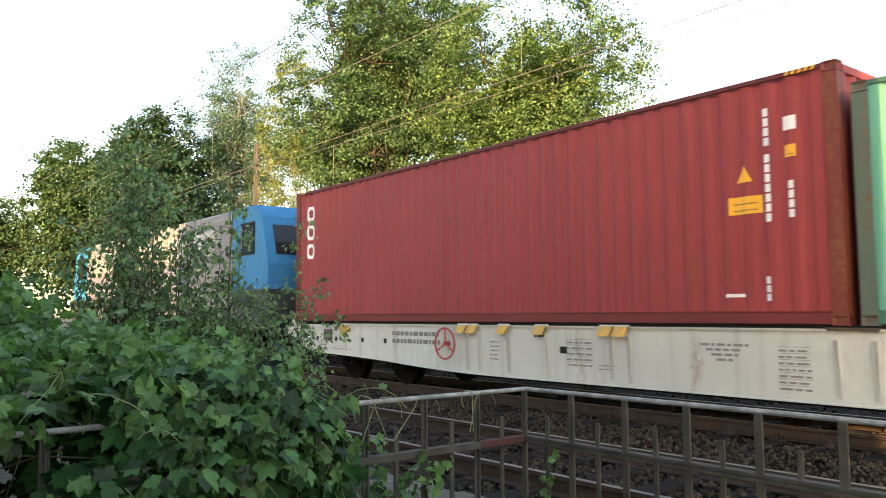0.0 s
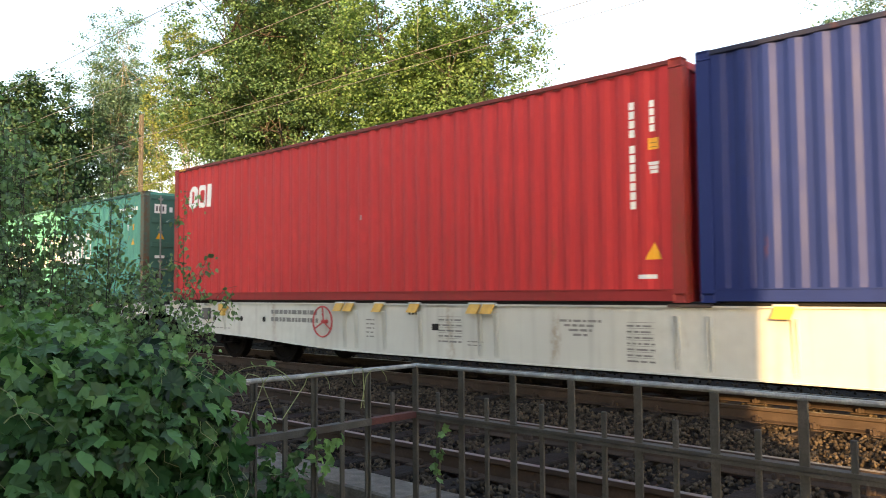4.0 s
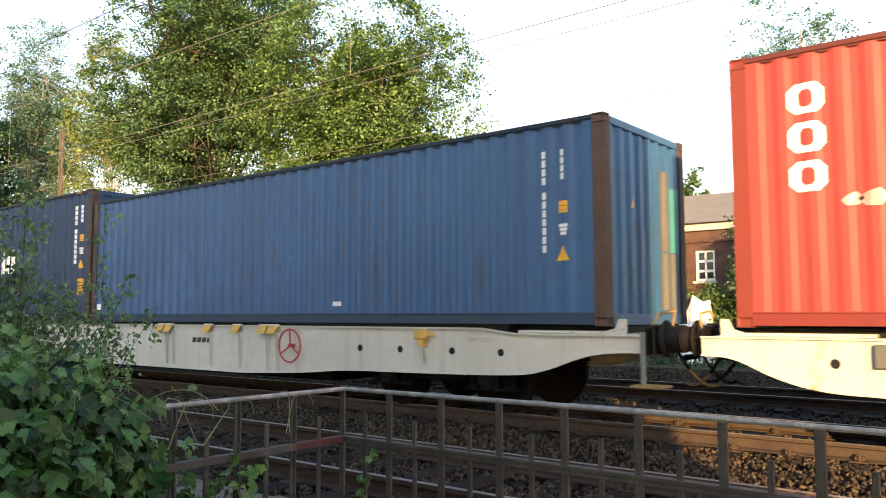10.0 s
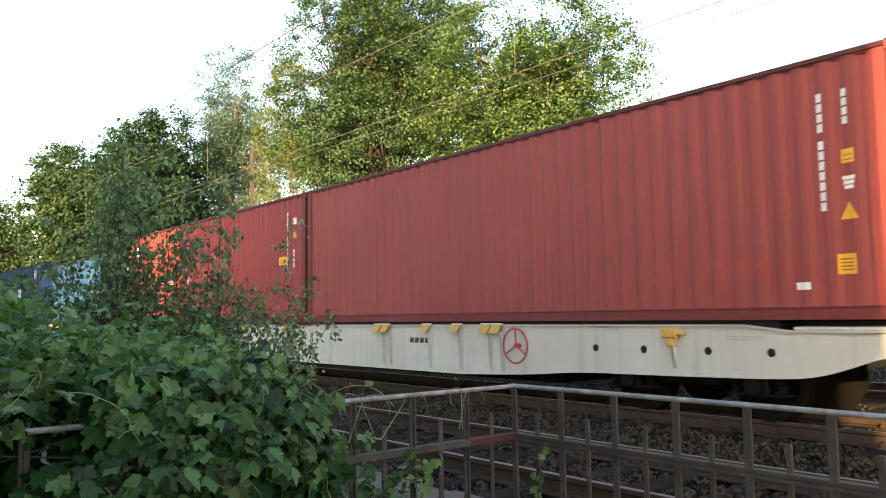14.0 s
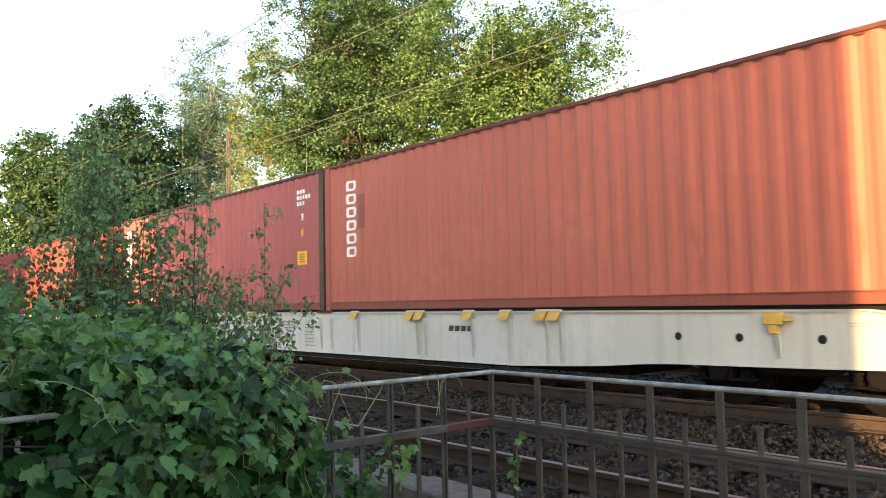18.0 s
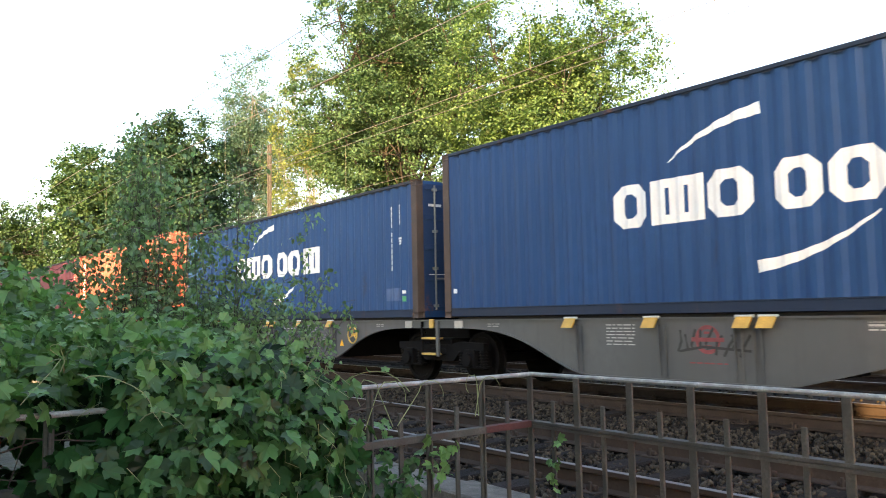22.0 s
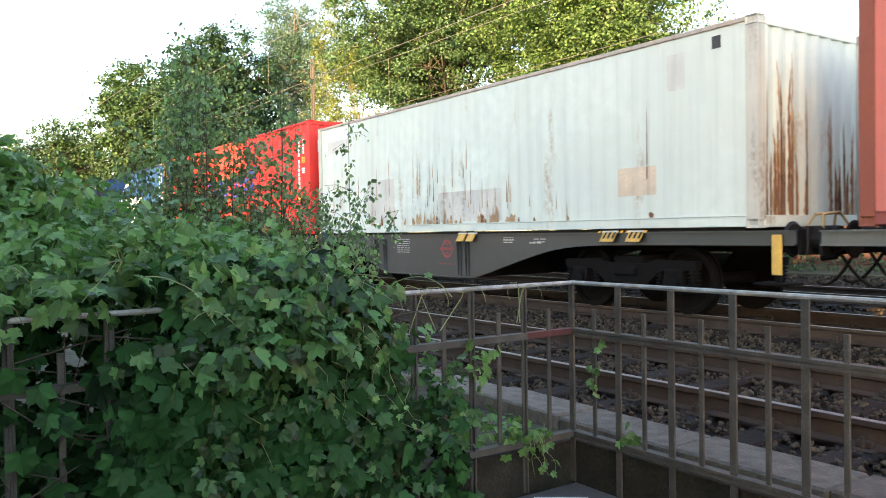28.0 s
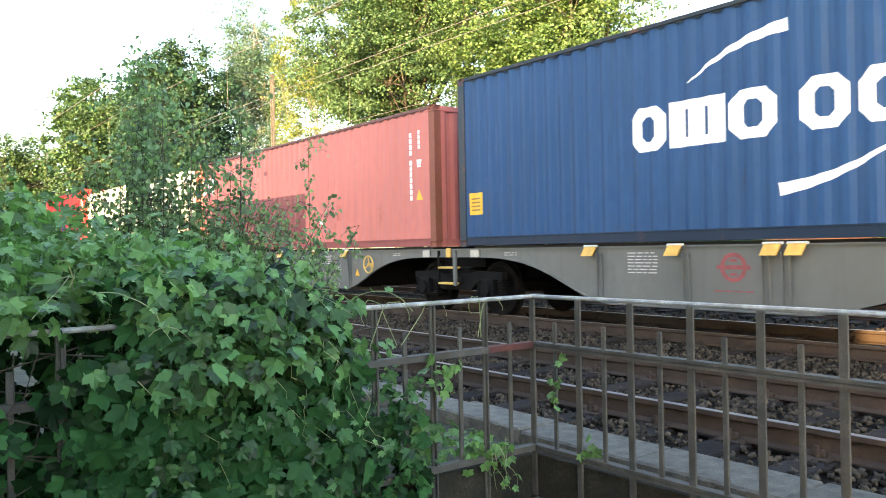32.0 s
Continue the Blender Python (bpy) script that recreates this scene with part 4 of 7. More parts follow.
def locomotive(xs):
    """A box-body electric locomotive: blue cabs, grey and white body sides."""
    root = empty("electric_locomotive", pose(xs, FACE - 0.23, 0), "electric locomotive with blue cabs and grey-white graffitied body", "locomotive")
    W, n = 2.9, 17.4
    m_blue = cpaint("loco_blue", (0.025, 0.19, 0.38), 0.0, 0.15)
    m_grey = cpaint("loco_grey", (0.20, 0.205, 0.205), 0.0, 0.3)
    part("body", box(bmesh.new(), 2.0, n - 2.0, 0, W, 1.0, 3.85, 0.03), m_grey, root)
    part("roof", box(bmesh.new(), 1.6, n - 1.6, 0.25, W - 0.25, 3.851, 4.08, 0.06), m_grey, root)
    for a, s in ((0.0, 1), (n, -1)):
        bm = bmesh.new()
        prism(bm, [(a, 1.95), (a, 2.55), (a + s * 0.35, 3.7), (a + s * 0.7, 4.0), (a + s * 1.99, 4.0), (a + s * 1.99, 1.95)][::s], 0.004, W - 0.004)
        part("cab", bm, m_blue, root, "blue cab")
        x0, x1 = sorted((a, a + s * 1.99))
        part("cab_skirt", box(bmesh.new(), x0, x1, 0.006, W - 0.006, 1.0, 1.947), M_CHARCOAL, root, "dark lower cab front")
        x0, x1 = sorted((a + s * 0.75, a + s * 1.45))
        part("side_window", box(bmesh.new(), x0, x1, -0.012, 0.0, 2.85, 3.55, 0.02), M_GLASS, root)
        part("window_frame", box(bmesh.new(), x0 - 0.05, x1 + 0.05, -0.006, 0.002, 2.8, 3.6), M_BLACK, root)
        bm = bmesh.new()
        for k, (ya, yb) in enumerate(((0.25, 1.38), (1.52, 2.65))):
            q = [(a + s * 0.08, ya, 2.78), (a + s * 0.08, yb, 2.78), (a + s * 0.31, yb, 3.5), (a + s * 0.31, ya, 3.5)]
            q = [(x - s * 0.03, y, z) for x, y, z in q]
            bm.faces.new([bm.verts.new(p) for p in (q if s > 0 else q[::-1])])
        part("windscreen", bm, M_GLASS, root)
        buffers(root, a, -s, W / 2, M_STEELDARK)
        part("valance", box(bmesh.new(), min(a, a + s * 0.3), max(a, a + s * 0.3), 0.3, W - 0.3, 0.35, 0.99, 0.03), M_BLACK, root)
    for k in range(6):
        x = 3.0 + k * 1.95
        part("side_grille", box(bmesh.new(), x, x + 1.5, -0.02, 0.0, 2.9, 3.6, 0.01), M_GALV, root)
    m_graf = mat("graffiti_paint", (0.27, 0.27, 0.29), 0.5, 0, 0.55, 1.6, tint=(0.20, 0.22, 0.38))
    part("graffiti_panel", box(bmesh.new(), 2.6, n - 5.0, -0.006, 0.0, 1.15, 2.8), m_graf, root, "pale graffiti over the body side")
    part("underframe", box(bmesh.new(), 2.2, n - 2.2, 0.15, W - 0.15, 0.45, 0.999, 0.03), M_STEELDARK, root)
    for x in (3.9, n - 3.9):
        bogie(root, x, W / 2, 1.25)
    MOVERS.append((root, xs, FACE - 0.23, 0))
    return root


# left ends of the containers along the train, and their heights
LEFT = [0.0, 12.32, 26.0, 38.36, 52.07, 64.36, 78.06, 90.36, 104.02, 116.28, 129.75, 142.75, 156.15, 168.86, 182.26, 195.15]
HIGH, LOW = 2.896, 2.591
PAINTS = {
    0: (HIGH, cpaint("maroon_paint", (0.29, 0.046, 0.046), 0.12, 0.12), "maroon corrugated steel container with white stencils and yellow stickers", "sheet", cpaint("rusting_maroon_post", (0.16, 0.035, 0.03), 0.8, 0.4, rustcol=(0.22, 0.09, 0.03))),
    1: (LOW, cpaint("sea_green_paint", (0.088, 0.325, 0.25), 0.25, 0.35), "sea-green corrugated container with large white blocks and rusty posts", "doors", cpaint("rusting_green_post", (0.09, 0.13, 0.10), 1.0, 0.5)),
    2: (HIGH, cpaint("bright_red_paint", (0.50, 0.036, 0.038), 0.05, 0.08), "bright red corrugated steel container with a small white mark", "sheet", cpaint("worn_red_post", (0.30, 0.04, 0.035), 0.5, 0.3)),
    3: (HIGH, cpaint("navy_paint", (0.012, 0.026, 0.125), 0.02, 0.1), "clean navy container with white lettering about bamboo flooring", "sheet", None),
    4: (HIGH, cpaint("dull_navy_paint", (0.010, 0.040, 0.104), 0.2, 0.3, tint=(0.016, 0.054, 0.110), spec=0.5, rustcol=(0.045, 0.034, 0.028)), "dull navy container with white blocks and brown posts", "sheet", M_RUSTPOST),
    5: (LOW, cpaint("faded_blue_paint", (0.024, 0.100, 0.235), 0.3, 0.45, 0.45, var=0.22, spec=0.5, rustcol=(0.045, 0.034, 0.028)), "plain faded blue container with stains and brown posts", "sheet", M_RUSTPOST),
    6: (HIGH, cpaint("scuffed_maroon_paint", (0.295, 0.052, 0.052), 0.12, 0.12), "maroon container with a row of white scuffs along the side", "sheet", cpaint("dull_maroon_post", (0.17, 0.035, 0.03), 0.5, 0.4)),
    7: (HIGH, cpaint("brownish_red_paint", (0.295, 0.066, 0.060), 0.12, 0.12), "brownish red corrugated container with white stencils", "sheet", cpaint("dull_brown_red_post", (0.15, 0.04, 0.034), 0.5, 0.4)),
    8: (HIGH, cpaint("dusty_maroon_paint", (0.37, 0.105, 0.098), 0.3, 0.2), "dusty maroon container with white upright blocks and rust stains", "sheet", M_RUSTPOST),
    9: (HIGH, cpaint("brick_orange_paint", (0.44, 0.130, 0.090), 0.15, 0.08), "brick-orange container with upright white blocks and darker patches", "sheet", cpaint("rusting_orange_post", (0.36, 0.105, 0.072), 0.3, 0.2)),
    10: (LOW, cpaint("patched_blue_paint", (0.016, 0.066, 0.175), 0.15, 0.25, rustcol=(0.045, 0.034, 0.028)), "blue container with white blocks and greenish repair patches", "doors", M_RUSTPOST),
    11: (HIGH, cpaint("ocean_blue_paint", (0.014, 0.058, 0.158), 0.12, 0.25, rustcol=(0.045, 0.034, 0.028)), "blue corrugated container with white blocks and yellow stickers", "sheet", M_RUSTPOST),
    12: (HIGH, cpaint("scarlet_paint", (0.78, 0.055, 0.042), 0.0, 0.05), "new scarlet container with slanted dark blue blocks", "sheet", None),
    13: (LOW, cpaint("white_container_paint", (0.59, 0.665, 0.62), 0.35, 0.15, rustcol=(0.30, 0.19, 0.10)), "white container heavily streaked with rust", "sheet", cpaint("rusting_white_post", (0.50, 0.50, 0.45), 0.55, 0.4, rustcol=(0.13, 0.05, 0.02))),
    14: (LOW, cpaint("faded_coral_paint", (0.49, 0.155, 0.130), 0.12, 0.15), "faded coral container with a large dark red repainted patch", "sheet", cpaint("rusting_coral_post", (0.22, 0.07, 0.05), 0.9, 0.5)),
    15: (HIGH, cpaint("mid_blue_paint", (0.016, 0.062, 0.155), 0.12, 0.35, rustcol=(0.045, 0.034, 0.028)), "mid-blue corrugated container with large white blocks", "sheet", cpaint("rusting_blue_post", (0.025, 0.040, 0.055), 0.9, 0.4)),
}
# the rails under the roof edge, dulled by soot and rust; also colours the fold shade
RAILS = {k: cpaint("sooty_rail_and_fold_shade", tuple(0.42 * c + 0.006 for c in col), 0.6, 0.6) for k, col in enumerate((
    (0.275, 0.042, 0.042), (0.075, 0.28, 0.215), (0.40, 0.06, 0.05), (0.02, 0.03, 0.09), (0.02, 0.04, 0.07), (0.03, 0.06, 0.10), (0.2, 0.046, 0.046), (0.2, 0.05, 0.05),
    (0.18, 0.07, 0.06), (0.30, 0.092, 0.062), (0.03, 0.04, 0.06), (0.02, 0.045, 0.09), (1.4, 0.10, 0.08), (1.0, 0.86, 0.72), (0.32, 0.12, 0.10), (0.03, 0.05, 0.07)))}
# the rails along the foot, darker than the panels, with rust
FOOTS = {k: cpaint("darker_foot_rail", tuple(0.62 * c for c in col), 0.35, 0.4) for k, col in (
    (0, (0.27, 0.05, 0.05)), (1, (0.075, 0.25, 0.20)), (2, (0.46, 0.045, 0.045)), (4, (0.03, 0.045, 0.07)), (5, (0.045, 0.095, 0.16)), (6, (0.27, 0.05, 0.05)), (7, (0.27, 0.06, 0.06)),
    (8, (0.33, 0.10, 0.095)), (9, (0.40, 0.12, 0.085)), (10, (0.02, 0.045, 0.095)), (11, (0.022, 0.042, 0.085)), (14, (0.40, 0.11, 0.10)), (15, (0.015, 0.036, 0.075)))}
BOX = {}
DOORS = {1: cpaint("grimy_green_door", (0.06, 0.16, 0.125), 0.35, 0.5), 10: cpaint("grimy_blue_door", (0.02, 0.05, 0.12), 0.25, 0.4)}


def build_train():
    locomotive(-18.35)
    for k, x in enumerate((0, 26.0, 52.07, 78.06, 104.02)):
        long_wagon(x, "A" if k in (0, 1, 4) else "B", "pale grey 80-foot container flat wagon with yellow lock flaps")
    twin_wagon(129.75, 0.8, M_GREYDARK, "A", "grey articulated container wagon with black sprayed scrawl", True)
    twin_wagon(156.15, 0.52, M_CHARCOAL, "B", "charcoal articulated container wagon with white stencils")
    twin_wagon(182.26, 0.70, M_GREY, "A", "mid-grey articulated container wagon with a yellow handwheel")
    for i, x in enumerate(LEFT):
        h, paint, label, rear, post = PAINTS[i]
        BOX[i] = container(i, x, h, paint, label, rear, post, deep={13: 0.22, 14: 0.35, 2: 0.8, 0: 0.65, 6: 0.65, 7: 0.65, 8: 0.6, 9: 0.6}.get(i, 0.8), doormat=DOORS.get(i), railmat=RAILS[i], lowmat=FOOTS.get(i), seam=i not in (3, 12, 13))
        MOVERS.append((BOX[i], x, FACE, ZB))


build_train()


# ---- markings on the containers ----
M_NAVYMARK = mat("dark_blue_paint", (0.035, 0.045, 0.30), 0.45, 0, 0.08, 2)
M_GREENPATCH = mat("greenish_patch", (0.03, 0.14, 0.16), 0.5, 0, 0.2, 2)
M_DARKREDPATCH = mat("dark_red_patch", (0.17, 0.03, 0.032), 0.45, 0, 0.12, 1, 0.003, 2.2, 0.2)
M_GREYPATCH = mat("grey_overpaint", (0.54, 0.56, 0.53), 0.5, 0, 0.15, 2, 0, 40, 0.4, 0.6)
M_DULLPATCH = mat("dull_grey_overpaint", (0.13, 0.14, 0.14), 0.6, 0, 0.2, 2, 0, 40, 0.4, 0.4)
M_RUSTSTAIN = mat("rust_stain", (0.40, 0.22, 0.11), 0.8, 0, 0.4, 3)
M_DARKRUST = mat("dark_orange_rust", (0.27, 0.115, 0.05), 0.85, 0, 0.3, 6)
M_SCUFF = mat("pale_scuff", (0.50, 0.37, 0.35), 0.5, 0, 0.5, 6)
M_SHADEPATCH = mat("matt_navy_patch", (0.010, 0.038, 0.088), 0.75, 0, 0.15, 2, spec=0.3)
M_TEAL = mat("teal_patch", (0.05, 0.25, 0.28), 0.5, 0, 0.15, 2)


def letter_blocks(root, spans, z0, z1, material, lean=0.0, stroke=0.27, slots=None):
    for k, (a, b) in enumerate(spans):
        bm = bmesh.new()
        block(bm, a, z0, b - a, z1 - z0, lean, slots[k] if slots else 1, stroke)
        side_mark(root, "letter_block", bm, material)


def upright_blocks(root, x, w, z0, z1, n, material=None):
    h = (z1 - z0) / n
    for k in range(n):
        bm = bmesh.new()
        block(bm, x, z0 + k * h + 0.12 * h, w, h * 0.78, 0, 1, 0.30)
        side_mark(root, "letter_block", bm, material or M_WHITE)


def swoosh(root, x0, z0, x1, z1, bulge, w0, w1):
    bm = bmesh.new()
    arc_mark(bm, x0, z0, x1, z1, bulge, w0, w1)
    side_mark(root, "curved_mark", bm, M_WHITE)


def patch(root, x0, z0, x1, z1, material, name="painted_patch", label=""):
    bm = bmesh.new()
    rect(bm, x0, z0, x1 - x0, z1 - z0)
    side_mark(root, name, bm, material, label)


def end_rect(root, y0, z0, y1, z1, material, name="painted_patch"):
    bm = bmesh.new()
    rect(bm, y0, z0, y1 - y0, z1 - z0)
    end_mark(root, name, bm, material)


def shield(root, x, z, w=0.14, h=0.15):
    bm = bmesh.new()
    for k in range(3):
        rect(bm, x + 0.01 * k, z + h * (2 - k) / 3, w - 0.02 * k, h * 0.27)
    side_mark(root, "approval_mark", bm, M_WHITE)


def type_code(root, x, ztop, size=0.11):
    for k, c in enumerate("45G1"):
        part_bm = words(c, size * 1.25, x, ztop - (k + 1) * size)
        side_mark(root, "size_code", part_bm, M_WHITE)


def corner_hazard(root, x, h, n=4):
    bm = bmesh.new()
    for k in range(n):
        rect(bm, x + k * 0.075, h - 0.055, 0.035, 0.045, 0.02, 0.0)
    for v in bm.verts:
        v.co.y = -0.001
    part("height_stripe", bm, M_STICKER, root)


def usual(root, ztop, h, code="bars", col=11.33, low_sticker=True, big=0.33):
    """The stencils near the right end that most of the containers carry."""
    upright_code(root, col, ztop, 11, 0.112)
    if code == "bars":
        upright_code(root, col + 0.27, ztop, 4, 0.10, ())
    else:
        type_code(root, col + 0.25, ztop)
    sticker(root, col + 0.24, ztop - 0.82, 0.14, 0.15, 2)
    shield(root, col + 0.24, ztop - 1.10)
    warning(root, col + 0.20, ztop - 1.42, 0.2)
    if low_sticker:
        sticker(root, col + 0.15, ztop - 2.0, big, big * 1.08, 4)


LETTERS = ((3.87, 4.42), (4.49, 5.31), (5.35, 5.97), (6.24, 6.80), (6.88, 7.49), (7.61, 8.40))


def line_mark(root, drop=0.0, dx=0.0):
    """Six white blocks between two curved strokes."""
    letter_blocks(root, [(a + dx, b + dx) for a, b in LETTERS], 1.18 - drop, 1.77 - drop, M_WHITE, 0, 0.31, (1, 2, 1, 1, 1, 2))
    swoosh(root, 4.78 + dx, 1.98 - drop, 6.12 + dx, 2.42 - drop, 0.10, 0.015, 0.15)
    swoosh(root, 7.40 + dx, 1.07 - drop, 5.98 + dx, 0.55 - drop, 0.10, 0.02, 0.15)


def markings():
    b = BOX[0]
    upright_blocks(b, 0.46, 0.34, 1.33, 2.58, 3)
    upright_code(b, 11.30, 2.54, 11, 0.115)
    upright_code(b, 11.58, 1.66, 4, 0.11, ())
    upright_code(b, 11.27, 0.58, 3, 0.10, ())
    patch(b, 11.54, 2.22, 11.70, 2.38, M_WHITE, "white_label")
    sticker(b, 11.55, 1.91, 0.14, 0.14, 1)
    warning(b, 10.94, 1.69, 0.21)
    sticker(b, 10.83, 1.31, 0.43, 0.21, 2)
    patch(b, 10.75, 0.33, 11.0, 0.37, M_WHITE, "white_label")
    corner_hazard(b, 11.6, HIGH, 5)
    corner_hazard(b, 0.2, HIGH, 3)

    b = BOX[1]
    letter_blocks(b, ((2.80, 3.20), (3.28, 3.70), (3.78, 3.95), (4.04, 4.46), (4.56, 5.06)), 0.95, 1.78, M_WHITE, 0, 0.3, (1, 1, 0, 1, 1))
    letter_blocks(b, ((5.68, 6.10), (6.18, 6.60), (6.70, 6.87), (6.96, 7.38), (7.48, 7.90), (7.99, 8.16), (8.25, 8.66), (8.75, 9.17)), 0.94, 1.78, M_WHITE, 0, 0.3, (1, 1, 0, 1, 1, 0, 1, 1))
    upright_blocks(b, 0.66, 0.30, 0.45, 2.20, 6)
    bm = bmesh.new()
    for k in range(11):
        if k != 4:
            rect(bm, 10.85 + k * 0.086, 2.17, 0.062, 0.085)
    for k in range(4):
        rect(bm, 11.18 + k * 0.08, 1.99, 0.058, 0.08)
    tagged(side_mark(b, "stencilled_code", bm, M_WHITE), kind="stuff")
    shield(b, 11.24, 1.69)
    sticker(b, 11.53, 1.69, 0.13, 0.14, 2)
    warning(b, 11.46, 1.34, 0.23)
    x = LONG + 0.012
    for nm, y0, z0, w, h, m in (("door_label", 0.28, 2.08, 0.30, 0.22, M_WHITE), ("door_label", 0.66, 2.12, 0.08, 0.12, M_WHITE), ("door_label", 0.3, 1.0, 0.24, 0.07, M_WHITE),
                                ("door_label", 1.42, 2.12, 0.3, 0.07, M_WHITE), ("door_label", 1.42, 1.6, 0.26, 0.06, M_WHITE), ("door_label", 1.42, 1.45, 0.14, 0.06, M_WHITE),
                                ("door_label", 1.42, 1.1, 0.12, 0.05, M_WHITE), ("door_label", 1.42, 0.95, 0.2, 0.05, M_WHITE), ("door_plate", 0.34, 0.48, 0.16, 0.26, M_RUSTPOST)):
        bm = box(bmesh.new(), LONG - 0.0315, LONG - 0.027, y0, y0 + w, z0, z0 + h)
        part(nm, bm, m, b)
    bm = bmesh.new()
    for k in range(3):
        box(bm, LONG - 0.0268, LONG - 0.025, 0.32 + k * 0.08, 0.36 + k * 0.08, 2.13, 2.25)
    part("door_mark", bm, M_INK, b)
    bm = bmesh.new()
    bm.faces.new([bm.verts.new(p) for p in ((LONG - 0.027, 0.32, 1.46), (LONG - 0.027, 0.54, 1.46), (LONG - 0.027, 0.43, 1.66))])
    part("warning_triangle", bm, M_STICKER, b)

    b = BOX[2]
    letter_blocks(b, ((0.58, 0.92), (0.98, 1.30), (1.36, 1.48)), 1.98, 2.46, M_WHITE, 0.04, 0.3, (1, 1, 0))
    upright_code(b, 11.46, 2.49, 11, 0.115)
    upright_code(b, 11.74, 2.47, 4, 0.10, ())
    sticker(b, 11.72, 1.85, 0.14, 0.14, 2)
    shield(b, 11.72, 1.56)
    warning(b, 11.66, 0.52, 0.22)
    patch(b, 11.55, 0.29, 11.8, 0.34, M_WHITE, "white_label")
    corner_hazard(b, 0.2, HIGH, 4)
    patch(b, 6.36, 1.36, 6.40, 1.44, M_SCUFF, "scuff")

    b = BOX[3]
    letter_blocks(b, ((4.45, 4.84), (4.90, 5.47), (5.50, 5.98), (6.16, 6.58), (6.66, 7.10), (7.17, 7.74)), 1.24, 1.72, M_WHITE, 0, 0.26, (1, 2, 1, 1, 1, 2))
    swoosh(b, 4.98, 1.98, 6.40, 2.45, 0.10, 0.015, 0.15)
    swoosh(b, 7.22, 1.12, 5.73, 0.55, 0.10, 0.02, 0.15)
    tagged(side_mark(b, "slogan_line", words("eco container", 0.385, 8.56, 0.98, 1.20, 0.014), M_WHITE, "white painted slogan"), kind="stuff")
    tagged(side_mark(b, "slogan_line", words("bamboo flooring", 0.31, 8.66, 0.63, 1.14, 0.009), M_WHITE, "white painted slogan"), kind="stuff")
    usual(b, 2.54, HIGH, "code")
    corner_hazard(b, 11.5, HIGH, 6)
    bm = bmesh.new()
    tri(bm, 1.15, 1.86, 0.2, 0.19)
    end_mark(b, "warning_triangle", bm, M_STICKER)
    end_rect(b, 1.12, 0.55, 1.42, 0.90, M_STICKER, "yellow_sticker")

    b = BOX[4]
    line_mark(b)
    usual(b, 2.60, HIGH, "bars", 11.41)
    patch(b, 0.48, 1.07, 1.20, 1.93, M_SHADEPATCH, "painted_patch", "darker repainted patch")
    patch(b, 0.24, 1.36, 0.32, 1.44, M_WHITE, "white_label")
    corner_hazard(b, 11.5, HIGH, 3)

    b = BOX[5]
    usual(b, 2.23, LOW, "bars", 11.28, False)
    patch(b, 7.47, 0.28, 7.63, 0.35, M_WHITE, "white_label")
    patch(b, 0.22, 0.26, 0.34, 0.38, M_WHITE, "white_label")
    end_rect(b, 1.62, 1.0, 1.95, 2.1, M_DULLPATCH)
    end_rect(b, 1.62, 0.2, 2.2, 0.98, M_DULLPATCH)
    end_rect(b, 1.96, 1.0, 2.25, 1.9, M_TEAL)
    bm = bmesh.new()
    tri(bm, 0.75, 1.5, 0.16, 0.15)
    end_mark(b, "warning_triangle", bm, M_STICKER)

    b = BOX[6]
    upright_blocks(b, 0.58, 0.36, 1.34, 2.56, 3)
    rnd = random.Random(3)
    bm = bmesh.new()
    for x0, x1, n in ((1.15, 1.45, 2), (1.75, 2.74, 5), (2.97, 4.20, 7), (5.11, 5.54, 3), (6.5, 6.7, 1), (7.6, 7.75, 1)):
        for k in range(n):
            x = x0 + (x1 - x0) * (k + rnd.random() * 0.6) / n
            w, h = rnd.uniform(0.05, 0.17), rnd.uniform(0.05, 0.16)
            zz = 1.24 + rnd.uniform(-0.03, 0.07)
            pts = [(x + w * math.cos(a) * rnd.uniform(0.6, 1), 0, zz + h * math.sin(a) * rnd.uniform(0.6, 1)) for a in (0.2, 1.2, 2.3, 3.2, 4.1, 5.2)]
            bm.faces.new([bm.verts.new(p) for p in pts])
    tagged(side_mark(b, "scuff", bm, M_SCUFF, "row of pale scuffs"), kind="stuff")
    upright_code(b, 11.31, 2.54, 11, 0.115)
    upright_code(b, 11.61, 1.68, 4, 0.105, ())
    warning(b, 11.0, 1.69, 0.2)
    sticker(b, 10.89, 1.34, 0.41, 0.19, 2)
    sticker(b, 11.61, 1.92, 0.13, 0.14, 1)
    patch(b, 11.60, 2.23, 11.74, 2.38, M_WHITE, "white_label")
    patch(b, 11.48, 0.42, 11.72, 0.46, M_WHITE, "white_label")

    b = BOX[7]
    usual(b, 2.50, HIGH, "bars", 11.27, True, 0.2)
    patch(b, 10.95, 0.35, 11.12, 0.43, M_WHITE, "white_label")
    patch(b, 9.0, 0.45, 11.1, 0.72, mat("brighter_red_wear", (0.30, 0.045, 0.04), 0.5, 0, 0.2, 1), "worn_patch")
    end_rect(b, 1.4, 0.5, 1.6, 0.8, M_STICKER, "yellow_sticker")

    b = BOX[8]
    upright_blocks(b, 0.50, 0.40, 0.95, 2.56, 4)
    bm = bmesh.new()
    for x0, z0, n in ((11.12, 2.48, 4), (11.11, 2.36, 7), (11.11, 2.23, 4)):
        for k in range(n):
            rect(bm, x0 + k * 0.082, z0, 0.06, 0.085)
    tagged(side_mark(b, "stencilled_code", bm, M_WHITE), kind="stuff")
    shield(b, 11.25, 1.91)
    sticker(b, 11.24, 1.57, 0.13, 0.15, 1)
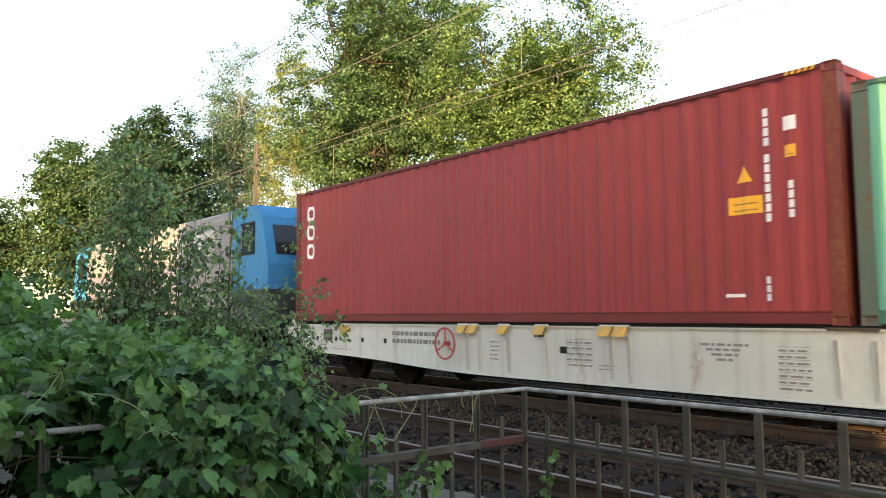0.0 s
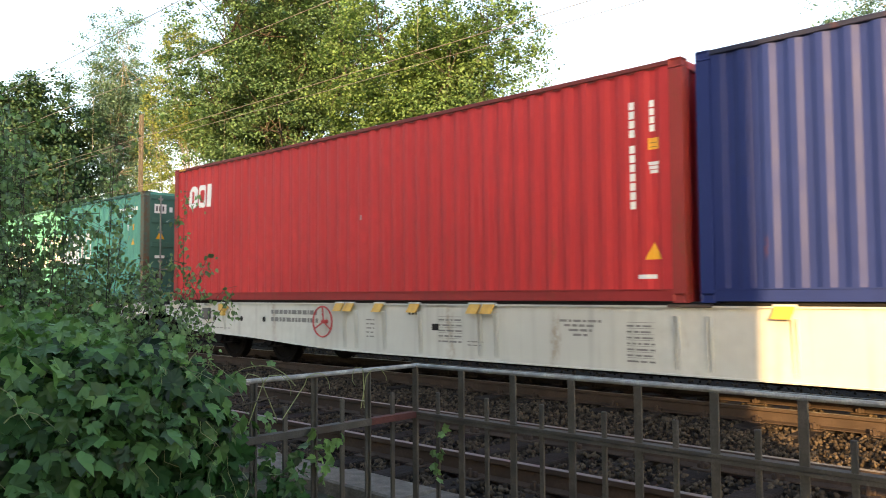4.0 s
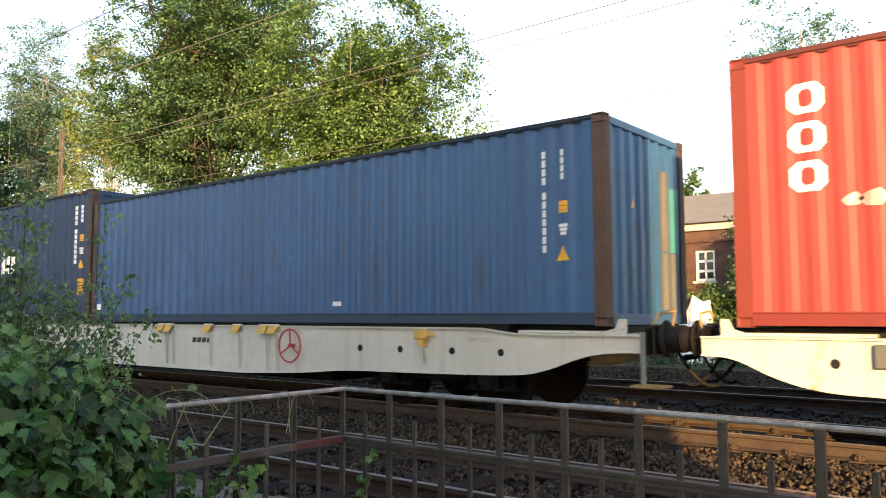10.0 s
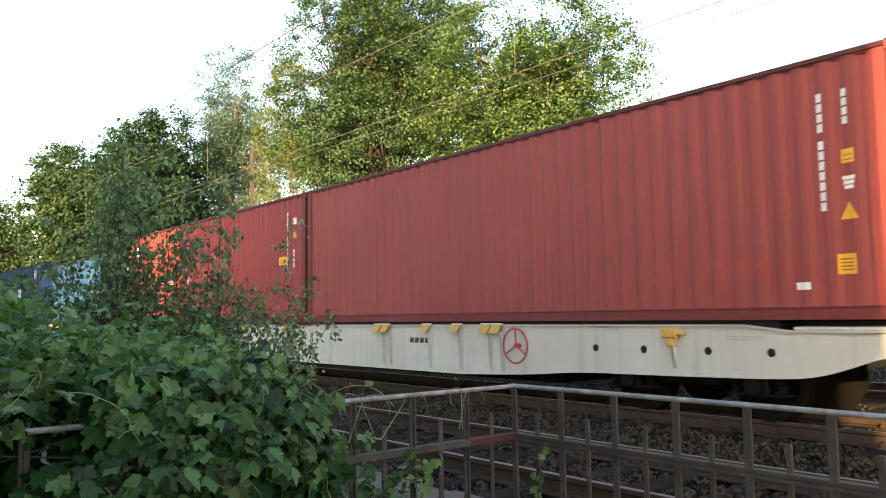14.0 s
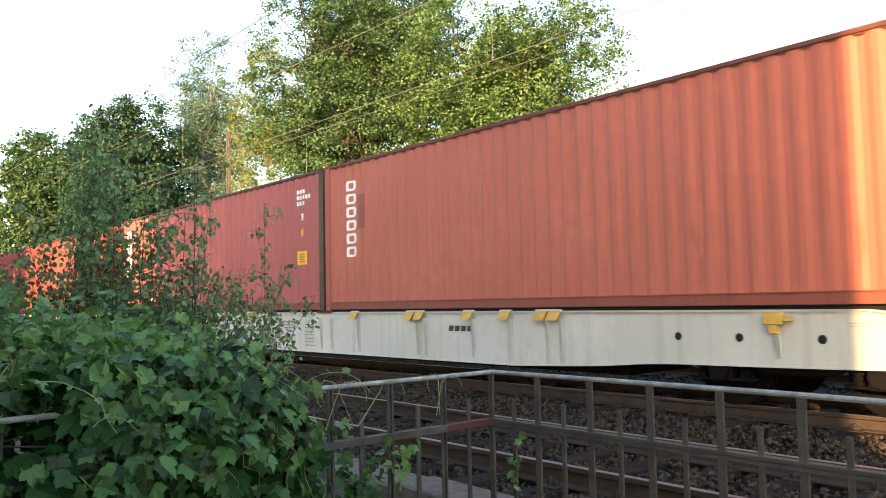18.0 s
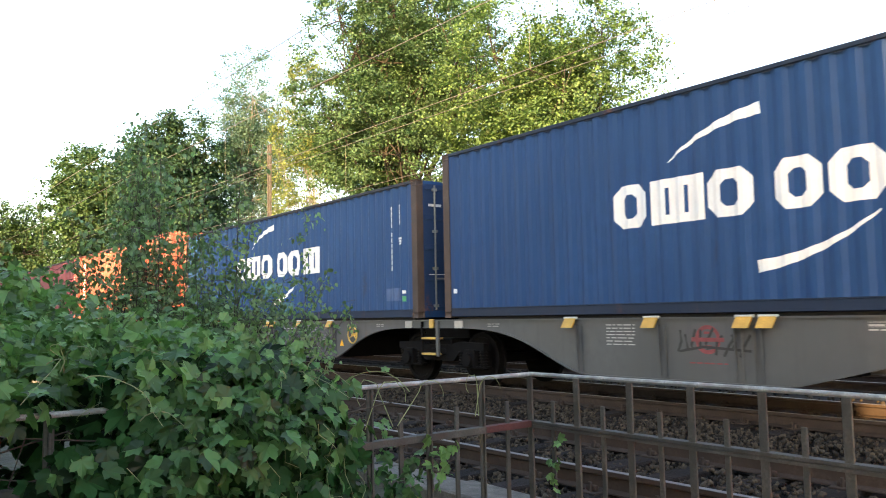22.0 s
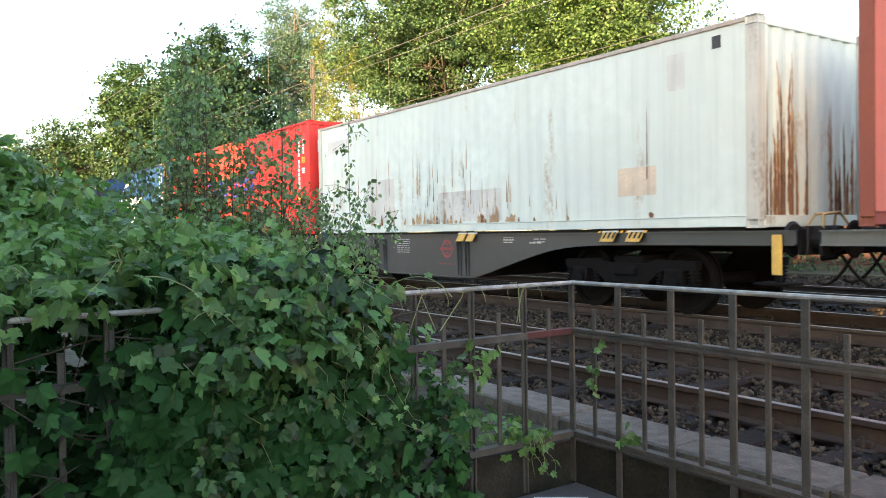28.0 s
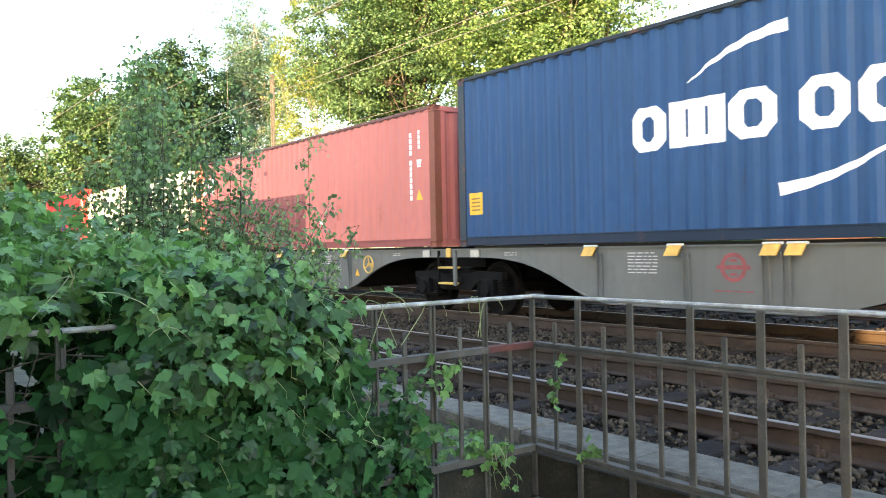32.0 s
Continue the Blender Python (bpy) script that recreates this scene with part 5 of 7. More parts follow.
    sticker(b, 11.12, 0.97, 0.36, 0.29, 4)
    patch(b, 2.5, 0.2, 2.62, 0.48, M_WHITE, "white_label")
    rnd = random.Random(9)
    bm = bmesh.new()
    for k in range(26):
        x = rnd.uniform(2.5, 10.5)
        rect(bm, x, 0.17, rnd.uniform(0.04, 0.09), rnd.uniform(0.08, 0.30))
    side_mark(b, "rust_run", bm, mat("dark_rust", (0.085, 0.03, 0.025), 0.85, 0, 0.3, 5), "dark rust runs along the foot")

    b = BOX[9]
    upright_blocks(b, 0.74, 0.36, 1.0, 2.54, 6)
    patch(b, 1.13, 1.56, 1.38, 2.22, mat("darker_orange_patch", (0.24, 0.055, 0.045), 0.5, 0, 0.1, 1))
    usual(b, 2.49, HIGH, "bars", 11.25, False)
    end_rect(b, 0.9, 1.35, 1.5, 1.85, M_RUSTPOST)
    bm = bmesh.new()
    tri(bm, 1.45, 2.0, 0.2, 0.18)
    end_mark(b, "warning_triangle", bm, M_STICKER)

    b = BOX[10]
    line_mark(b, 0.14)
    patch(b, 5.55, 0.58, 6.55, 0.90, M_GREENPATCH)
    patch(b, 6.60, 0.18, 7.13, 0.42, M_GREENPATCH)
    upright_code(b, 11.28, 2.19, 11, 0.108)
    upright_code(b, 11.56, 2.20, 4, 0.10, ())
    shield(b, 11.53, 1.41)
    patch(b, 11.66, 0.47, 11.75, 0.53, M_WHITE, "white_label")
    patch(b, 11.66, 0.32, 11.75, 0.42, mat("green_label", (0.05, 0.35, 0.14), 0.5), "green_label")
    patch(b, 11.12, 0.34, 11.58, 0.58, mat("pale_blue_wear", (0.045, 0.10, 0.22), 0.5))
    for y0, z0, w, h in ((0.30, 2.10, 0.30, 0.05), (0.75, 1.55, 0.16, 0.08), (0.78, 1.05, 0.12, 0.16), (0.3, 0.78, 0.7, 0.04)):
        part("door_label", box(bmesh.new(), LONG - 0.0315, LONG - 0.027, y0, y0 + w, z0, z0 + h), M_WHITE, b)

    b = BOX[11]
    line_mark(b)
    usual(b, 2.53, HIGH, "bars", 11.35)
    patch(b, 11.44, 0.35, 11.54, 0.42, M_WHITE, "white_label")
    patch(b, 8.2, 1.75, 8.38, 2.0, mat("dull_blue_patch", (0.03, 0.045, 0.08), 0.6))
    bm = bmesh.new()
    tri(bm, 1.15, 1.86, 0.2, 0.19)
    end_mark(b, "warning_triangle", bm, M_STICKER)
    end_rect(b, 1.12, 0.55, 1.42, 0.90, M_STICKER, "yellow_sticker")
    corner_hazard(b, 11.5, HIGH, 5)
    patch(b, 0.24, 0.42, 0.32, 0.50, M_WHITE, "white_label")

    b = BOX[12]
    letter_blocks(b, ((3.75, 4.62), (5.0, 5.94), (6.21, 7.12)), 1.12, 1.78, M_NAVYMARK, 0.24, 0.30, (1, 2, 2))
    for k in range(4):
        bm = bmesh.new()
        z = 1.13 + k * 0.225
        arc_mark(bm, 7.32 + k * 0.05, z, 8.20 + k * 0.1, z + 0.16, -0.05 if k % 2 else 0.05, 0.12, 0.17, 10)
        side_mark(b, "flag_stripe", bm, M_NAVYMARK)
    upright_code(b, 11.43, 2.47, 11, 0.11)
    upright_code(b, 11.71, 2.48, 4, 0.10, ())
    sticker(b, 11.68, 1.85, 0.14, 0.15, 2)
    shield(b, 11.67, 1.58)
    warning(b, 11.35, 0.86, 0.21)
    sticker(b, 11.35, 0.43, 0.22, 0.20, 3)
    end_rect(b, 0.25, 2.10, 0.95, 2.40, M_WHITE, "white_label")
    corner_hazard(b, 0.2, HIGH, 4)

    b = BOX[13]
    patch(b, 0.5, 1.92, 1.58, 2.2, M_GREYPATCH)
    patch(b, 10.80, 1.85, 11.1, 2.33, M_GREYPATCH)
    patch(b, 2.4, 0.23, 3.6, 1.15, M_GREYPATCH)
    patch(b, 5.25, 0.2, 7.2, 0.76, M_GREYPATCH)
    patch(b, 9.9, 0.48, 10.6, 0.88, mat("tan_stain", (0.62, 0.52, 0.40), 0.7, 0, 0.2, 3))
    patch(b, 11.52, 2.28, 11.66, 2.44, M_INK, "vent")
    rnd = random.Random(21)
    halo = mat("orange_rust_bloom", (0.42, 0.29, 0.17), 0.85, 0, 0.4, 5)
    core = mat("dark_brown_rust", (0.20, 0.095, 0.050), 0.9, 0, 0.4, 7)

    def run(bm, x, top, foot, w):
        """A ragged rust run, thin at the top and wide at its foot."""
        n = max(5, int((top - foot) / 0.06))
        le, ri, c = [], [], x
        for i in range(n + 1):
            f = i / n
            c += rnd.uniform(-0.12, 0.12) * w
            ww = w * (1 - f ** 2.5) * rnd.uniform(0.35, 1.1) + 0.004
            le.append((c - ww / 2, foot + (top - foot) * f))
            ri.append((c + ww / 2, foot + (top - foot) * f))
        for (p, q), (d, e) in zip(zip(le, ri), zip(le[1:], ri[1:])):
            bm.faces.new([bm.verts.new((v[0], 0, v[1])) for v in (p, q, e, d)])
    for k in range(115):
        x = rnd.choice((rnd.uniform(4.3, 7.7), rnd.uniform(4.3, 7.7), rnd.uniform(2.3, 8.4), rnd.uniform(0.3, 11.6)))
        top = rnd.choice((rnd.uniform(0.22, 0.34), rnd.uniform(0.24, 0.62), rnd.uniform(0.5, 1.7)))
        foot = 0.16 if top < 0.5 else top - rnd.uniform(0.15, 0.7) * (top - 0.2)
        w = rnd.uniform(0.03, 0.14) if top < 0.5 else rnd.uniform(0.014, 0.030)
        bm = bmesh.new()
        run(bm, x, top, foot, w)
        ob = side_mark(b, "rust_run", bm, core if k % 5 == 0 else halo)
        ob.location.y = -0.002 - 0.00015 * k
    for k in range(34):
        y = rnd.uniform(0.2, 2.25)
        top = rnd.choice((rnd.uniform(0.4, 0.9), rnd.uniform(0.7, 1.5), rnd.uniform(1.2, 2.1)))
        w = rnd.uniform(0.02, 0.055)
        bm = bmesh.new()
        run(bm, y, top * 1.1, 0.16, w * 1.8)
        ob = end_mark(b, "rust_run", bm, halo)
        bm = bmesh.new()
        run(bm, y, top, 0.16, w)
        for v in bm.verts:
            v.co.y = 0
        ob = end_mark(b, "rust_run", bm, core)
        ob.matrix_basis = pose(LONG + 0.002, 0, 0, 0, 0, 90)

    b = BOX[14]
    letter_blocks(b, ((0.52, 0.88), (0.94, 1.22), (1.30, 1.43)), 1.67, 2.13, M_WHITE, 0.04, 0.3, (1, 1, 0))
    patch(b, 1.34, 0.18, 7.07, 1.31, M_DARKREDPATCH, "painted_patch", "large dark red repainted patch")
    patch(b, 4.84, 1.90, 5.03, 2.0, M_DARKREDPATCH)
    patch(b, 7.79, 0.56, 7.92, 0.65, M_WHITE, "white_label")
    patch(b, 0.30, 0.2, 0.38, 0.28, M_WHITE, "white_label")
    patch(b, 9.09, 0.20, 9.20, 0.36, M_RUSTPOST, "rust_run")
    patch(b, 8.55, 0.62, 8.70, 0.95, mat("worn_coral", (0.40, 0.10, 0.08), 0.6), "worn_patch")
    upright_code(b, 11.37, 2.18, 11, 0.11)
    upright_code(b, 11.65, 2.20, 4, 0.09, ())
    shield(b, 11.60, 1.50)
    warning(b, 11.56, 0.89, 0.21)
    end_rect(b, 1.2, 0.75, 1.5, 1.25, M_REDPAINT)

    b = BOX[15]
    line_mark(b, -0.04, -0.1)
    sticker(b, 0.26, 0.54, 0.33, 0.37, 4)
    usual(b, 2.53, HIGH, "bars", 11.35)


markings()


# ---- ground and tracks ----
def slab(name, x0, x1, y0, y1, z0, z1, material, label, category):
    ob = part(name, box(bmesh.new(), x0, x1, y0, y1, z0, z1), material)
    return tagged(ob, label, category, kind="structure")


def ground():
    bm = bmesh.new()
    n = 24
    vs = [[bm.verts.new((-1500 + 3000 * i / n, -1500 + 3000 * j / n, -0.62)) for j in range(n + 1)] for i in range(n + 1)]
    for i in range(n):
        for j in range(n):
            bm.faces.new((vs[i][j], vs[i + 1][j], vs[i + 1][j + 1], vs[i][j + 1]))
    tagged(part("ground", bm, M_SOIL), "weedy bare ground", "ground", kind="structure")
    slab("yard_floor", -3.66, 14, -9, 3.53, -0.60, -0.42, M_YARD, "grey concrete yard floor", "floor")
    slab("verge", -160, -3.74, -30, 3.9, -0.6, -0.22, M_SOIL, "weedy soil bank beside the track", "verge")
    slab("verge", -3.74, 60, 3.62, 3.9, -0.6, -0.22, M_SOIL, "strip of soil behind the fence", "verge")
    slab("far_verge", -300, 200, 21.0, 60, -0.6, -0.15, M_SOIL, "grassy verge beyond the tracks", "verge")
    bm = bmesh.new()
    prism(bm, [(-160, -0.6), (100, -0.6), (100, -0.21), (-160, -0.21)], 4.24, 21.0)
    tagged(part("track_bed", bm, M_BALLAST), "dark ballast track bed", "track bed", kind="structure")


ground()
TRACKS = (5.63, 9.764, 14.2)


def rail_section(y):
    return [(y - 0.036, 0.0), (y + 0.036, 0.0), (y + 0.036, -0.032), (y + 0.009, -0.045), (y + 0.009, -0.135), (y + 0.07, -0.152), (y + 0.07, -0.163),
            (y - 0.07, -0.163), (y - 0.07, -0.152), (y - 0.009, -0.135), (y - 0.009, -0.045), (y - 0.036, -0.032)]


def tracks():
    for yc in TRACKS:
        root = empty("railway_track", pose(0, yc, 0), "ballasted railway track with rusty rails and old sleepers", "railway track", "tracks", "structure")
        for s in (-1, 1):
            bm = bmesh.new()
            sec = rail_section(s * 0.7535)
            ends = [[bm.verts.new((x, y, z)) for y, z in sec] for x in (-160, 90)]
            for k in range(len(sec)):
                bm.faces.new((ends[0][k], ends[0][(k + 1) % len(sec)], ends[1][(k + 1) % len(sec)], ends[1][k]))
            bmesh.ops.recalc_face_normals(bm, faces=bm.faces[:])
            rl = part("rail", bm, M_RAIL, root)
            bm = box(bmesh.new(), -160, 90, s * 0.7535 - 0.026, s * 0.7535 + 0.026, 0.0005, 0.003)
            part("running_surface", bm, M_RAILTOP, rl, "worn bright running surface")


tracks()


def sleepers():
    bm = box(bmesh.new(), -0.13, 0.13, -1.3, 1.3, -0.3, -0.165, 0.015)
    me = bpy.data.meshes.new("sleeper")
    bm.to_mesh(me)
    bm.free()
    me.materials.append(M_SLEEPER)
    b2 = bmesh.new()
    for s in (-1, 1):
        y = s * 0.7535
        box(b2, -0.09, 0.09, y - 0.17, y + 0.17, -0.165, -0.15, 0.003)
        for d in (-1, 1):
            box(b2, -0.05, 0.05, y + d * 0.075, y + d * 0.12, -0.150, -0.105, 0.008)
            cyl(b2, (0, y + d * 0.12, -0.15), (0, y + d * 0.12, -0.08), 0.017, seg=6)
    mc = bpy.data.meshes.new("rail_fixing")
    b2.to_mesh(mc)
    b2.free()
    mc.materials.append(M_RAIL)
    rnd = random.Random(4)
    roots = [o for o in bpy.data.objects if o.name.startswith("railway_track")]
    roots.sort(key=lambda o: o.location.y)
    for k, root in enumerate(roots):
        far = bmesh.new()
        for i in range(-230, 120):
            x = i * 0.62 + rnd.uniform(-0.02, 0.02)
            if -19 < x < 5 and k < 2:
                m = pose(x, rnd.uniform(-0.03, 0.03), rnd.uniform(-0.012, 0.008), 0, 0, rnd.uniform(-1, 1))
                sl = shared("sleeper", me, root, m)
                shared("rail_fixing", mc, sl, pose(0, 0, 0))
            elif -100 < x < 40:
                box(far, x - 0.13, x + 0.13, -1.3, 1.3, -0.3, -0.165)
        part("far_sleepers", far, M_SLEEPER, root, kind="stuff")


def stones():
    """Loose ballast, thickest near the camera."""
    rng = np.random.default_rng(5)
    base = np.array([(1, 0, 0), (-1, 0, 0), (0, 1, 0), (0, -1, 0), (0, 0, 1), (0, 0, -1)], float)
    fac = np.array([(0, 2, 4), (2, 1, 4), (1, 3, 4), (3, 0, 4), (2, 0, 5), (1, 2, 5), (3, 1, 5), (0, 3, 5)])

    def strew(n, x0, x1, y0, y1, s0, s1):
        x, y = rng.uniform(x0, x1, n), rng.uniform(y0, y1, n)
        z = np.full(n, -0.188)
        # heaped a little between the sleepers and outside the rails
        z += 0.03 * np.sin(x * 3.1 + y) * np.cos(y * 2.3) + rng.uniform(-0.01, 0.02, n)
        return np.stack([x, y, z], 1), rng.uniform(s0, s1, n)
    sets = [strew(30000, -14, 3, 4.25, 9.0, 0.015, 0.035), strew(9000, -30, -14, 4.25, 9.0, 0.025, 0.042), strew(9000, -18, 4, 9.0, 21, 0.025, 0.045),
            strew(2500, -60, -30, 4.25, 12, 0.03, 0.05)]
    P = np.concatenate([a for a, _ in sets])
    s = np.concatenate([b for _, b in sets])
    off = np.zeros(len(P), bool)
    for yc in TRACKS:
        for sg in (-1, 1):
            off |= np.abs(P[:, 1] - yc - sg * 0.7535) < 0.10
    P, s = P[~off], s[~off]
    n = len(P)
    A = rng.normal(size=(n, 3, 3))
    Q = np.linalg.qr(A)[0]
    sc = s[:, None, None] * rng.uniform(0.65, 1.25, (n, 1, 3)) * rng.uniform(0.8, 1.2, (n, 6, 1))
    V = np.einsum("nij,nkj->nki", Q, base[None] * sc) + P[:, None]
    F = fac[None] + (np.arange(n) * 6)[:, None, None]
    ob = cloud("ballast_stones", V.reshape(-1, 3), F.reshape(-1, 3), M_STONE)
    tagged(ob, "loose dark grey-brown ballast stones", "ballast", kind="stuff")


def kerb():
    root = empty("kerb", pose(0, 0, 0), "line of worn concrete kerb slabs along the ballast", "kerb", kind="structure")
    rnd = random.Random(8)
    bm = box(bmesh.new(), -0.497, 0.497, -0.21, 0.21, -0.4, 0.0, 0.015)
    me = bpy.data.meshes.new("kerb_slab")
    bm.to_mesh(me)
    bm.free()
    me.materials.append(M_CONCRETE)
    for k in range(-26, 14):
        shared("kerb_slab", me, root, pose(k + 0.35, 4.03 + rnd.uniform(-0.01, 0.01), -0.12 + rnd.uniform(-0.012, 0.008), rnd.uniform(-1, 1), rnd.uniform(-0.6, 0.6), rnd.uniform(-0.5, 0.5)))


# ---- fence ----
FX, FY, FTOP, FMID, FLOW = -3.695, 3.55, 0.86, 0.545, -0.115
STEP = 0.40


def fence_run(root, length, m, skip_first=False, rusty=()):
    """A run of upright bars along +x between three rails."""
    made = []
    bm = bmesh.new()
    tube(bm, [(-0.02, 0, FTOP), (length * 0.33, 0, FTOP + 0.004), (length * 0.66, 0, FTOP - 0.003), (length, 0, FTOP)], 0.0135, 8)
    made.append(part("top_rail", bm, M_FENCETOP, root, "worn pale handrail"))
    for z, name in ((FMID, "middle_rail"), (FLOW, "bottom_rail")):
        segs = [(0.0, STEP - 0.001), (STEP + 0.001, length)] if z == FMID and rusty else [(0.0, length)]
        for n, (a, b) in enumerate(segs):
            bm = bmesh.new()
            pr = [(-0.028, -0.014), (-0.028, 0.003), (-0.0185, 0.003), (-0.0185, 0.008), (-0.028, 0.008), (-0.028, 0.026), (0.028, 0.026), (0.028, -0.012),
                  (0.0205, -0.012), (0.0205, 0.005), (-0.0165, 0.005), (-0.0165, -0.014)]
            e0, e1 = ([bm.verts.new((x, y, z + h)) for y, h in pr] for x in (a, b))
            for k in range(12):
                bm.faces.new((e0[k], e1[k], e1[(k + 1) % 12], e0[(k + 1) % 12]))
            for e in (e0, e1[::-1]):
                bm.faces.new(e)
            bmesh.ops.recalc_face_normals(bm, faces=bm.faces[:])
            made.append(part(name, bm, M_FENCERUST if z == FMID and rusty and n == 0 else M_FENCE, root))
    n = int(length / STEP)
    for k in range(n + 1):
        if not (skip_first and k == 0):
            bm = box(bmesh.new(), k * STEP - 0.022, k * STEP + 0.022, -0.017, -0.003, -0.42, FTOP - 0.008, 0.003)
            box(bm, k * STEP - 0.005, k * STEP + 0.005, -0.0025, 0.016, -0.42, FTOP - 0.012, 0.002)
            made.append(part("post", bm, M_FENCE, root))
        if k < n:
            x = (k + 0.5) * STEP
            bm = box(bmesh.new(), x - 0.0145, x + 0.0145, -0.016, 0.0, FLOW - 0.02, 0.705, 0.003)
            made.append(part("short_bar", bm, M_FENCE, root))
    for o in made:
        o.matrix_basis = m


def fence():
    root = empty("steel_fence", pose(0, 0, 0), "old weathered steel bar fence round the yard corner", "fence")
    fence_run(root, 5.6, pose(FX, FY, 0))
    fence_run(root, 5.2, pose(FX, FY, 0, 0, 0, -90), True, (1,))
    w = part("wall_low", box(bmesh.new(), FX - 0.04, 14, FY + 0.012, FY + 0.09, -0.6, -0.16, 0.006), M_WALL)
    tagged(w, "low dark mossy concrete wall under the fence", "wall", kind="structure")
    w = part("wall_low", box(bmesh.new(), FX - 0.09, FX - 0.02, -6, FY + 0.010, -0.6, -0.16, 0.006), M_WALL)
    tagged(w, "low dark mossy concrete wall under the fence", "wall", kind="structure")
    b = part("broken_slab", box(bmesh.new(), -0.17, 0.17, -0.06, 0.06, 0, 0.05, 0.012), M_WHITE)
    b.matrix_basis = pose(-3.36, 3.12, -0.42, 3, -4, 40)
    tagged(b, "broken piece of white-painted slab on the yard floor", "slab")


fence()


# ---- plants ----
def leaf_cloud(P, size, rng, up=0.35, ratio=0.62, droop=0.0, out=None):
    """Folded four-cornered leaves at the points P."""
    n = len(P)
    d = rng.normal(size=(n, 3))
    d[:, 2] = d[:, 2] * 0.6 - droop
    d /= np.linalg.norm(d, axis=1, keepdims=True)
    nr = rng.normal(size=(n, 3))
    nr[:, 2] += up * 3
    if out is not None:
        nr = nr * 0.55 + out * 1.6
    w = np.cross(d, nr)
    w /= np.linalg.norm(w, axis=1, keepdims=True) + 1e-9
    nn = np.cross(w, d)
    s = size * rng.uniform(0.6, 1.25, n)[:, None]
    a, b = P, P + d * s
    mid = P + d * s * 0.45
    l = mid + w * s * ratio / 2 + nn * s * 0.10
    r = mid - w * s * ratio / 2 + nn * s * 0.10
    V = np.stack([a, l, b, r], 1).reshape(-1, 3)
    k = np.arange(n) * 4
    F = np.concatenate([np.stack([k, k + 1, k + 2], 1), np.stack([k, k + 2, k + 3], 1)], 0)
    F = F.reshape(2, n, 3).transpose(1, 0, 2).reshape(-1, 3)
    return V, F


def ripple(P, s, seed):
    """A smooth uneven value from about -1 to 1 at the points P."""
    x, y, z = (P * s + seed * 1.7).T
    return (np.sin(x * 1.3 + 1.7 * np.sin(y * 0.9)) + np.sin(y * 1.1 + 1.9 * np.sin(z * 1.2 + 1)) + np.sin(z * 1.4 + 1.6 * np.sin(x * 0.8 + 2))) / 2.2


